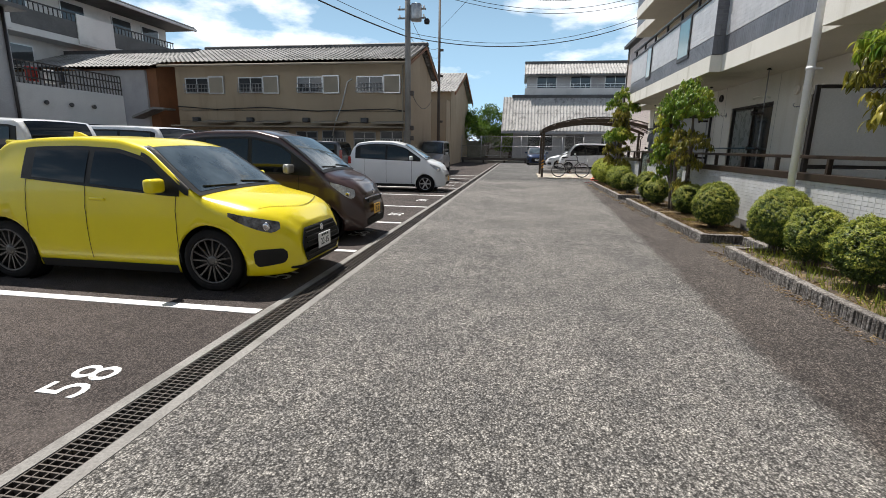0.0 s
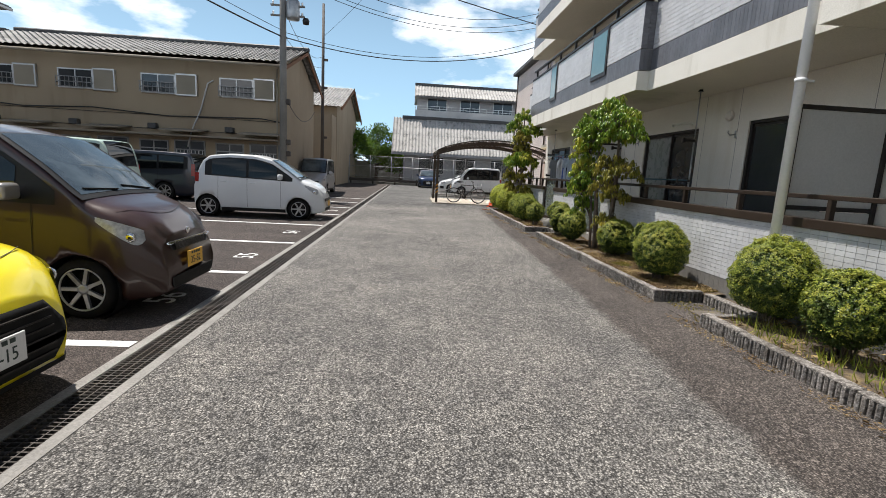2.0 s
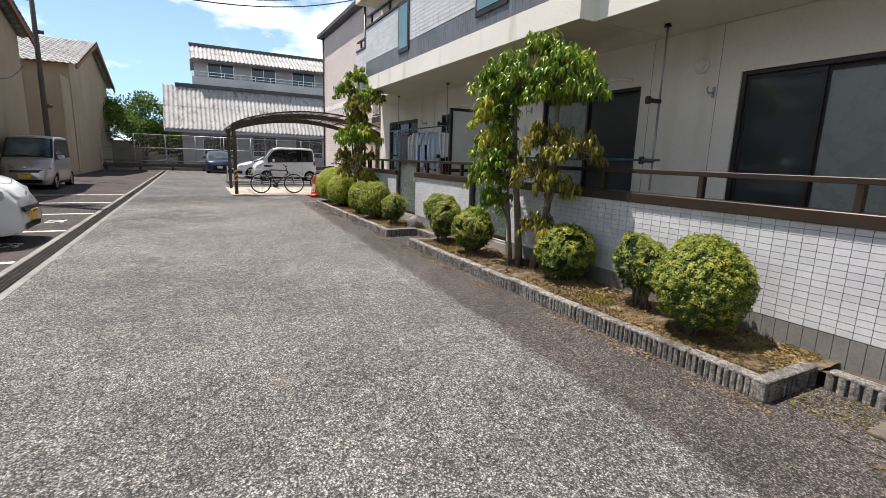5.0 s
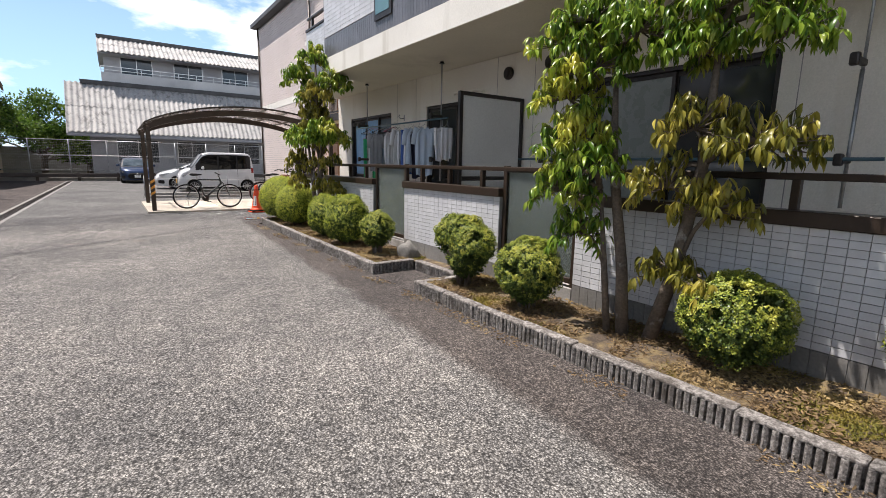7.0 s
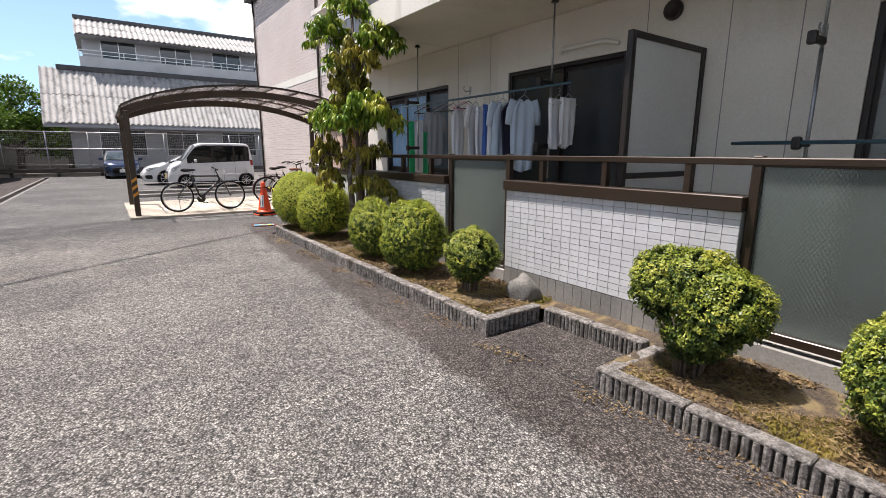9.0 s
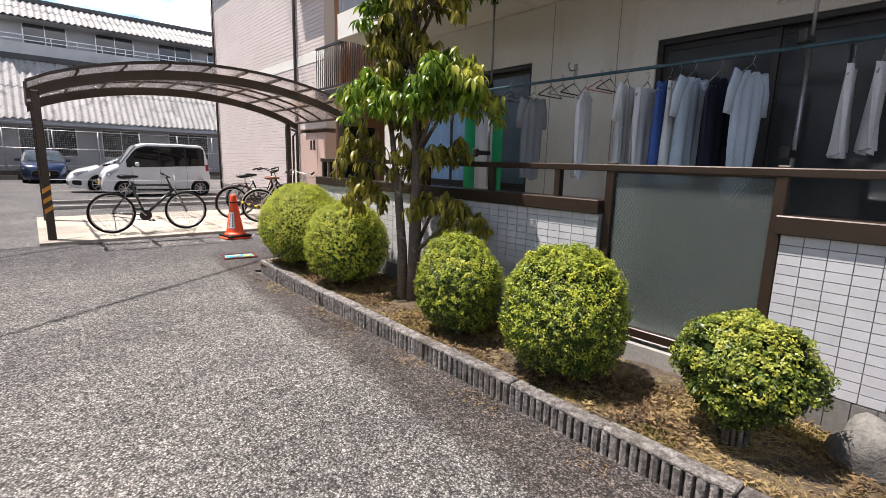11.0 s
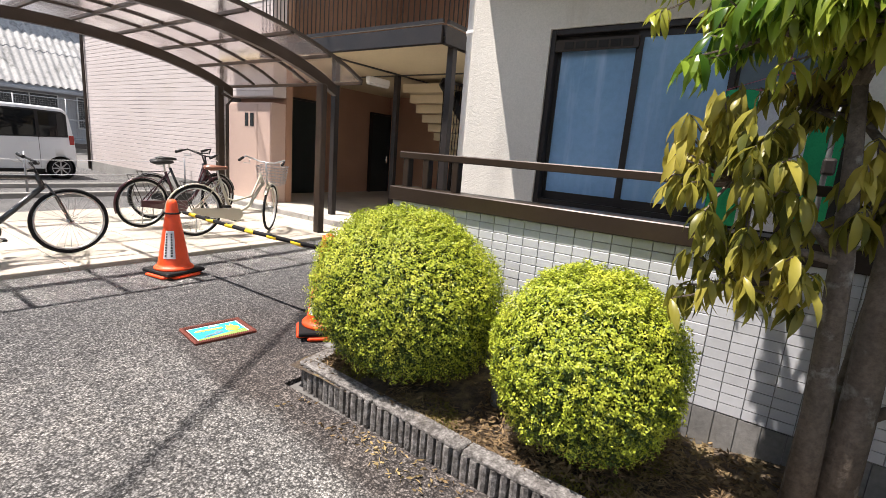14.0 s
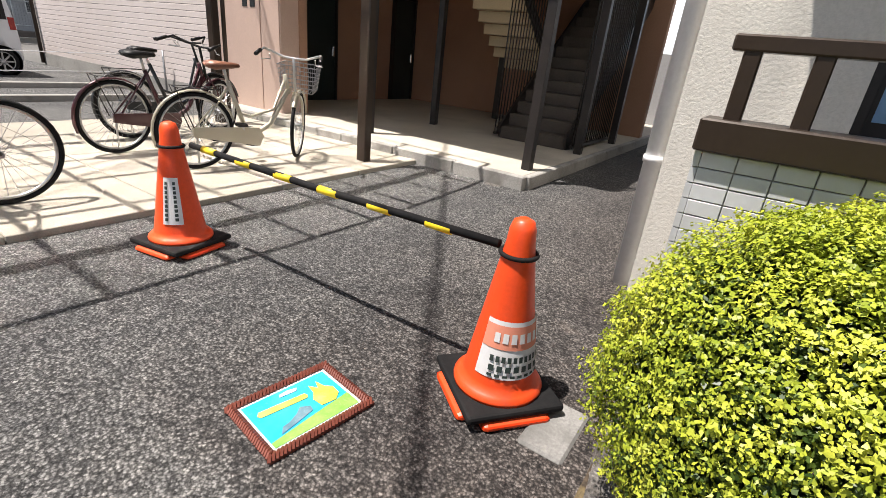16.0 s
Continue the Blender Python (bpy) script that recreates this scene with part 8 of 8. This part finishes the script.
# ---- washing on the pole ----
def cloth_mat(name, c, c2=None):
    return surf(name, c, c2 or tuple(v * 0.85 for v in c), 0.95, 3, 90, 0.12, 0.25, spec=0.2)


M["c_white"] = cloth_mat("white_cotton", (0.72, 0.72, 0.74))
M["c_grey"] = cloth_mat("grey_cotton", (0.3, 0.31, 0.33))
M["c_blue"] = cloth_mat("blue_towel", (0.06, 0.12, 0.36))
M["c_pale"] = cloth_mat("pale_blue_shirt", (0.5, 0.58, 0.68))
M["c_navy"] = cloth_mat("dark_dotted_dress", (0.03, 0.03, 0.05))
M["c_green"] = cloth_mat("green_towel", (0.03, 0.4, 0.16))


def hanging(nm, cat, y, x, ztop, h, w, mat, seed, label, shoulders=True, thick=0.026):
    """A garment on a hanger, its width across the pole."""
    r = random.Random(seed)
    g = thing(nm, label, cat, (x, y, ztop), r.uniform(-16, 16), "washing on the pole")
    bm = BM()
    tube(bm, [(0, 0.0, 0.0), (0.015, 0, 0.035), (0.0, 0, 0.06), (-0.02, 0, 0.045)], 0.003, 5)
    w *= 0.78
    tube(bm, [(-w * 0.56, 0, -0.12), (0, 0, -0.01), (w * 0.56, 0, -0.12), (-w * 0.56, 0, -0.12)], 0.005, 5)
    part("hanger", bm, M["galv"], g)
    bm = BM()
    rows, n = [], 32
    for j in range(17):
        t = j / 16
        ww = w * 0.56 * ((0.4 + 0.6 * min(1, t / 0.12)) if shoulders else 1.0) * (1 - 0.12 * t + 0.05 * math.sin(5 * t + seed))
        row = []
        for k in range(n):
            a = 2 * math.pi * k / n
            u = math.cos(a)
            fold = 0.022 * (0.25 + t) * math.sin(9 * u + seed + 1.2 * t) + 0.012 * math.sin(17 * u + 2 * seed)
            hem = 0.02 * math.sin(4 * u + seed) * t
            neck = 0.05 * max(0.0, 1 - abs(u) / 0.35) if shoulders and j == 0 else 0.0
            row.append(bm.verts.new((ww * u, thick * (0.35 + 0.3 * t) * math.sin(a) + fold, -0.06 - t * h + hem - neck)))
        rows.append(row)
    for p, q in zip(rows, rows[1:]):
        for k in range(n):
            bm.faces.new((p[k], p[(k + 1) % n], q[(k + 1) % n], q[k])).smooth = True
    bm.faces.new(rows[0])
    body = part("cloth", bm, M[mat], g)
    if shoulders and nm == "shirt":
        for s in (-1, 1):
            bm = BM()
            tube(bm, [(s * w * 0.42, 0, -0.07), (s * w * 0.57, 0.015, -0.2), (s * w * 0.62, 0.03, -0.34)], [0.05, 0.048, 0.042], 12)
            for v in bm.verts:
                v.co.y = v.co.y * 0.4 + 0.006 * math.sin(40 * v.co.z + seed)
            part("sleeve", bm, M[mat], body)
    return g


PX = 4.6
for nm, cat, y, z, h, w, mt, lab, sh in (
        ("shirt", "shirt", 18.05, 2.12, 0.75, 0.3, "c_grey", "grey long-sleeved shirt on a hanger", True),
        ("camisole", "garment", 17.5, 2.12, 0.72, 0.26, "c_white", "white camisole on a hanger", True),
        ("shirt", "shirt", 17.13, 2.14, 1.05, 0.34, "c_white", "long white shirt on a hanger", True),
        ("trousers", "garment", 16.96, 2.1, 0.75, 0.3, "c_white", "white folded trousers on a hanger", False),
        ("towel", "towel", 16.79, 2.12, 0.75, 0.34, "c_blue", "dark blue towel pegged on a hanger", False),
        ("towel", "towel", 16.72, 2.12, 0.72, 0.3, "c_white", "white towel pegged on a hanger", False),
        ("shirt", "shirt", 16.62, 2.14, 0.76, 0.36, "c_pale", "pale blue shirt on a hanger", True),
        ("dress", "garment", 16.45, 2.12, 0.82, 0.34, "c_navy", "dark dotted dress on a hanger", True),
        ("shirt", "shirt", 16.26, 2.14, 0.8, 0.4, "c_pale", "pale grey-blue shirt on a hanger", True),
        ("towel", "towel", 15.75, 2.1, 0.5, 0.36, "c_white", "white towel on a hanger", False),
        ("towel", "towel", 15.62, 2.1, 0.48, 0.3, "c_white", "white towel on a hanger", False)):
    hanging(nm, cat, y, PX, z, h, w, mt, int(y * 10), lab, sh)
for y, sd in ((17.28, 1), (17.36, 2), (17.62, 3), (17.74, 4), (17.86, 5), (18.2, 6), (18.34, 7)):
    g = thing("hanger", "empty wire clothes hanger on the laundry pole", "hanger", (PX, y, 2.205), 15 * math.sin(sd * 3.1), "empty hangers")
    bm = BM()
    tube(bm, [(-0.015, 0, -0.004), (-0.012, 0, 0.012), (0.0, 0, 0.02), (0.014, 0, 0.008), (0.01, 0, -0.02), (0, 0, -0.06)], 0.003, 5)
    part("hook", bm, M["galv"], g)
    bm = BM()
    tube(bm, [(-0.19, 0, -0.15), (0, 0, -0.06), (0.19, 0, -0.15), (-0.19, 0, -0.155)], 0.005, 5)
    part("bar", bm, M["hanger_pink"] if sd == 2 else M["bronze_dark"] if sd % 2 else M["galv"], g)
tw = thing("bath_towel", "green and white striped bath towel on a pink hanger", "towel", (4.92, 19.02, 2.0))
for i, mt in enumerate(("c_green", "c_white", "c_green")):
    bm = BM()
    a, b = ((-0.33, -0.16), (-0.16, 0.12), (0.12, 0.3))[i]
    rows = []
    for j in range(9):
        y = a + (b - a) * j / 8
        x = 0.018 * math.sin(y * 22)
        rows.append([bm.verts.new((x + dx, y, z)) for dx, z in ((-0.004, 0.0), (-0.004 + 0.01 * math.sin(y * 9), -0.85), (0.004 + 0.01 * math.sin(y * 9), -0.85), (0.004, 0.0))])
    for p, q in zip(rows, rows[1:]):
        for k in range(4):
            bm.faces.new((p[k], p[(k + 1) % 4], q[(k + 1) % 4], q[k])).smooth = True
    part("stripe", bm, M[mt], tw)
bm = BM()
tube(bm, [(0, -0.34, 0.0), (0, 0, 0.1), (0, 0.3, 0.0), (0, -0.34, 0.0)], 0.006, 6)
tube(bm, [(0, 0, 0.1), (0, 0, 0.2), (0.05, 0, 0.22), (0.34, 0, 0.22)], 0.005, 6)
part("hanger", bm, M["hanger_pink"], tw)

# ---- utility poles and cables ----
def utility_pole(name, x, y, h, r, mat, label):
    p = thing(name, label, "utility pole", (x, y, 0))
    bm = BM()
    rod(bm, (0, 0, -0.2), (0, 0, h), r, r * 0.65, 14)
    part("mast", bm, M[mat], p)
    return p


p1_ = utility_pole("utility_pole", -5.75, 24.05, 12.5, 0.17, "wood_pole", "grey concrete utility pole with a transformer")
bm = BM()
lathe(bm, [(0.05, 7.45), (0.26, 7.47), (0.28, 7.55), (0.28, 8.15), (0.24, 8.22), (0.05, 8.24)], 20, Matrix.Translation((0.42, 0, 0)))
part("transformer", bm, M["galv"], p1_)
for z in (7.6, 8.0, 8.9, 9.6):
    bm = BM()
    beam(bm, (-0.5, 0, z), (0.9, 0, z), 0.07, 0.07)
    arm = part("crossarm", bm, M["wood_pole"], p1_)
    for x in (-0.4, 0.3, 0.8):
        bm = BM()
        lathe(bm, [(0.02, z + 0.03), (0.05, z + 0.06), (0.03, z + 0.09), (0.05, z + 0.12), (0.02, z + 0.17)], 10, Matrix.Translation((x, 0, 0)))
        part("insulator", bm, M["pipe_white"], arm)
bm = BM()
lathe(bm, [(0.04, 7.3), (0.12, 7.32), (0.15, 7.45), (0.1, 7.55)], 12, Matrix.Translation((0.95, 0, 0)))
part("switch", bm, M["black_iron"], p1_)
for z in (1.8, 2.3, 4.0):
    bm = BM()
    bbox(bm, 0.12, 0.3, -0.1, 0.1, z, z + 0.22, 0.02)
    part("junction_box", bm, M["dark_pole"], p1_)
p2_ = utility_pole("utility_pole", -5.95, 34.3, 11.4, 0.12, "dark_pole", "slender dark steel pole with cables")
for z in (3.2, 6.3, 8.0):
    bm = BM()
    bbox(bm, 0.08, 0.3, -0.06, 0.06, z, z + 0.15, 0.02)
    part("bracket", bm, M["dark_pole"], p2_)


def cable(a, b, sag, r=0.014, n=18):
    a, b = Vector(a), Vector(b)
    bm = BM()
    tube(bm, [a.lerp(b, i / n) - Vector((0, 0, sag * 4 * (i / n) * (1 - i / n))) for i in range(n + 1)], r, 5)
    solid("cable", bm, M["cable"], "black overhead cable strung between the poles", "cable", "overhead cables")


for a, b, s, r in (((-5.7, 24.05, 6.75), (7.6, 31.0, 9.2), 1.0, 0.022), ((-5.7, 24.05, 6.95), (7.6, 30.6, 9.5), 1.1, 0.012),
                   ((-5.75, 24.05, 6.75), (-13.0, 8.0, 9.0), 0.5, 0.03), ((-5.75, 24.05, 7.0), (-16.0, 9.0, 11.0), 0.5, 0.012), ((-5.75, 24.05, 8.9), (-15.0, 10.0, 11.5), 0.4, 0.012),
                   ((-5.5, 24.05, 9.0), (9.5, 33.0, 11.3), 1.4, 0.014), ((-5.5, 24.05, 9.2), (9.5, 33.2, 11.8), 1.5, 0.014), ((-5.2, 24.05, 9.6), (9.5, 33.4, 12.3), 1.5, 0.014),
                   ((-5.95, 34.3, 7.6), (-5.75, 24.05, 6.9), 0.4, 0.012), ((-5.9, 34.3, 9.5), (2.0, 24.0, 14.0), 0.4, 0.01), ((-5.75, 24.05, 4.6), (-6.0, 32.0, 4.6), 0.9, 0.014),
                   ((-5.75, 24.05, 8.0), (-5.95, 34.3, 8.3), 0.8, 0.012), ((-14.0, 14.65, 9.2), (9.5, 29.9, 9.2), 0.2, 0.024)):
    cable(a, b, s, r)

# ---- boundary fence ----
fence = thing("boundary_fence", "grey wire mesh fence on posts along the far boundary", "fence", (2.0, 48.55, 0))
for i in range(11):
    bm = BM()
    rod(bm, (-8.0 + i * 2, 0, 0), (-8.0 + i * 2, 0, 2.65), 0.035, None, 8)
    part("post", bm, M["galv"], fence)
for z in (0.7, 1.65, 2.62):
    bm = BM()
    rod(bm, (-8, 0, z), (12, 0, z), 0.022, None, 6)
    part("rail", bm, M["galv"], fence)
bm = BM()
for i in range(200):
    rod(bm, (-8 + i * 0.1, 0.01, 0.65), (-8 + i * 0.1, 0.01, 2.6), 0.004, None, 3)
for j in range(20):
    rod(bm, (-8, 0.012, 0.7 + j * 0.1), (12, 0.012, 0.7 + j * 0.1), 0.004, None, 3)
tagged(part("mesh", bm, M["galv"], fence), kind="stuff")
bm = BM()
bbox(bm, -6.0, 14.0, 48.2, 48.4, 0.25, 0.5, 0.03)
guard = solid("guard_rail", bm, M["dark_pole"], "dark steel guard rail before the fence", "guard rail")
for i in range(10):
    bm = BM()
    bbox(bm, -5.9 + i * 2.1, -5.75 + i * 2.1, 48.4, 48.5, 0, 0.55, 0.01)
    part("post", bm, M["dark_pole"], guard)
facade_wall("wall_boundary", [(-6.0, 14.0, 48.5, 48.62, 0, 0.22), (-6.3, -5.95, 48.0, 48.4, 0, 1.5)], M["concrete"], "low concrete boundary wall")

# ---- litter, moss and tufts in the bed ----
rng = np.random.default_rng(5)


def litter(name, n, y0, y1, x0, x1, z, size, mat, label, up=0.25, cut=-0.1, slim=0.35, seat=3.0):
    C = np.stack([rng.uniform(x0, x1, n), rng.uniform(y0, y1, n), rng.uniform(z, z + 0.02, n)], 1)
    keep = np.array([noise.noise((c[0] * 2.2, c[1] * 2.2, seat)) for c in C]) > cut
    C = C[keep]
    D = rng.normal(0, 1, C.shape)
    D[:, 2] = up
    P = scatter_leaves(rng, C, D, size, size * slim, 0.15)
    ob = part(name, quads_mesh(name, P, mat), None)
    return tagged(ob, label, "litter", kind="stuff")


for a, b in SPANS:
    if b > 7.3:
        litter("leaf_litter", int(2300 * (b - a)), a + 0.1, b - 0.1, 3.1, 3.93, 0.13, 0.035, M["litter"], "dry fallen leaves and clippings on the soil")
        litter("needle_litter", int(6500 * (b - a)), a + 0.1, b - 0.1, 3.1, 3.93, 0.118, 0.045, M["litter"], "thin dry stalks strewn over the soil", 0.1, -0.25, 0.1, 9.0)
        litter("moss_cover", int(11000 * (b - a)), a + 0.1, b - 0.1, 3.1, 3.93, 0.108, 0.022, M["moss"], "patchy yellow-green moss on the soil", 0.9, 0.05, 0.4, 6.0)
litter("leaf_litter", 1800, 2.5, 7.15, 3.1, 3.93, 0.13, 0.05, M["litter"], "dry fallen leaves and clippings on the soil")
litter("kerb_litter", 3600, 4.0, 21.0, 2.82, 3.0, 0.0, 0.03, M["litter"], "small dry leaves gathered along the kerb", 0.05)
litter("moss_cover", 500, 7.3, 8.15, 3.05, 3.6, 0.004, 0.03, M["moss"], "patchy yellow-green moss in the recess", 0.5)
n = 520
C = np.stack([rng.uniform(3.12, 3.6, n), rng.uniform(4.2, 7.0, n), np.full(n, 0.1)], 1)
me = quads_mesh("grass_tufts", scatter_leaves(rng, C, np.tile(np.array([[-0.2, 0, 1.0]]), (n, 1)), 0.15, 0.009, 0.35), M["bush_dull"])
tagged(part("grass_tufts", me, None), "long green grass blades between the shrubs", "grass", kind="stuff")
for x, y, r, sd in ((3.72, 15.3, 0.14, 3), (3.6, 20.0, 0.07, 4)):
    bm = BM()
    bmesh.ops.create_icosphere(bm, subdivisions=3, radius=r)
    for v in bm.verts:
        v.co *= 1 + 0.45 * noise.noise(v.co * 7 + Vector((sd, 0, 0))) + 0.1 * noise.noise(v.co * 26)
        v.co.z *= 1.25
        v.co += Vector((x, y, 0.12 + r * 0.45))
    solid("garden_stone", bm, M["stone"], "rough grey garden stone on the soil", "stone", "garden stones", smooth=True)
bm = BM()
M["old_paver"] = surf("old_paver", (0.13, 0.11, 0.09), (0.08, 0.068, 0.056), 0.9, 5, 60, 0.3, 0.4, stain=(0.17, 0.14, 0.06), stain_scale=4)
bbox(bm, 3.2, 3.55, 7.35, 7.75, 0.0, 0.03, 0.008)
solid("paver", bm, M["old_paver"], "brown square paver in the bed recess", "paver", kind="structure")

# ---- wall tiles: pieces where the path passes nearest, joined elsewhere ----
T_W, T_H, T_Z0, T_Z1 = 0.105, 0.0532, 0.31, 1.108
bm = BM()
bbox(bm, 0, 0.016, 0.0018, T_W - 0.0018, 0.0018, T_H - 0.0018, 0.0018)
tile_me = mesh_of("tile", bm, M["tile_white"])
rnd = random.Random(8)
ny, nz = 20, int((T_Z1 - T_Z0) / T_H)
for i in range(ny):
    for j in range(nz):
        part("tile", tile_me, None, low_wall, at=pose(WALL_X + rnd.uniform(-0.0008, 0.0008), 19.1 + i * T_W, T_Z0 + j * T_H, rnd.uniform(-0.3, 0.3), rnd.uniform(-0.5, 0.5), rnd.uniform(-0.3, 0.3)))
for a, b in ((-4.0, 12.46), (13.6, 15.82), (16.9, 19.1)):
    tile_field("tiles", WALL_X, a, b, T_Z0, T_Z1, T_W, T_H, M["tile_white_b"], low_wall)
for a, b in WALLS:
    tile_field("plinth_tiles", WALL_X, a, b, 0.05, T_Z0 - 0.004, 0.1, 0.27, M["plinth"], low_wall)
# end faces of the low wall
tile_field("tiles", 21.2, WALL_X + 0.0, WALL_X + 0.14, T_Z0, T_Z1, 0.14, T_H, M["tile_white_b"], low_wall, axis="y")
# balcony parapets: grey band, white field
for par, zz in zip(parapets, (3.43, 6.28)):
    for x, a, b in SLABS:
        tile_field("band_tiles", x + 0.012, a, b, zz + 0.01, zz + 0.36, 0.075, 0.35, M["tile_grey"], par)
        tile_field("tiles", x + 0.012, a, b, zz + 0.37, zz + 1.14, 0.2, 0.07, M["tile_white_b"], par)
    for y, s in ((7.25, 1), (11.05, -1), (18.6, 1)):
        tile_field("tiles", y + (-0.008 if s < 0 else -0.012), 3.79 if y < 18 else 3.79, 4.02 if y < 18 else 4.42, zz + 0.37, zz + 1.14, 0.12, 0.07, M["tile_grey"], par, axis="y")
        tile_field("band_tiles", y + (-0.008 if s < 0 else -0.012), 3.79, 4.02 if y < 18 else 4.42, zz + 0.01, zz + 0.36, 0.075, 0.35, M["tile_grey"], par, axis="y")
    for a, b in ((12.5, 13.34), (15.9, 16.45), (19.0, 19.6), (5.0, 5.8)):
        bm = BM()
        x = 3.78 if b < 18 else 4.4
        box(bm, x - 0.012, x + 0.002, a, b, zz + 0.2, zz + 1.16)
        fr = part("glass_frame", bm, M["bronze_dark"], par)
        bm = BM()
        box(bm, x - 0.018, x - 0.011, a + 0.06, b - 0.06, zz + 0.28, zz + 1.1)
        part("pane", bm, M["win_teal"], fr)
    bm = BM()
    for x, a, b in SLABS:
        bbox(bm, x - 0.01, x + 0.16, a, b, zz + 1.15, zz + 1.2, 0.006)
        for k in range(int((b - a) / 1.2) + 1):
            yy = min(a + 0.1 + k * 1.2, b - 0.1)
            box(bm, x + 0.05, x + 0.1, yy - 0.02, yy + 0.02, zz + 1.2, zz + 1.42)
        bbox(bm, x + 0.03, x + 0.11, a, b, zz + 1.42, zz + 1.47, 0.006)
    part("parapet_rail", bm, M["bronze_dark"], par)
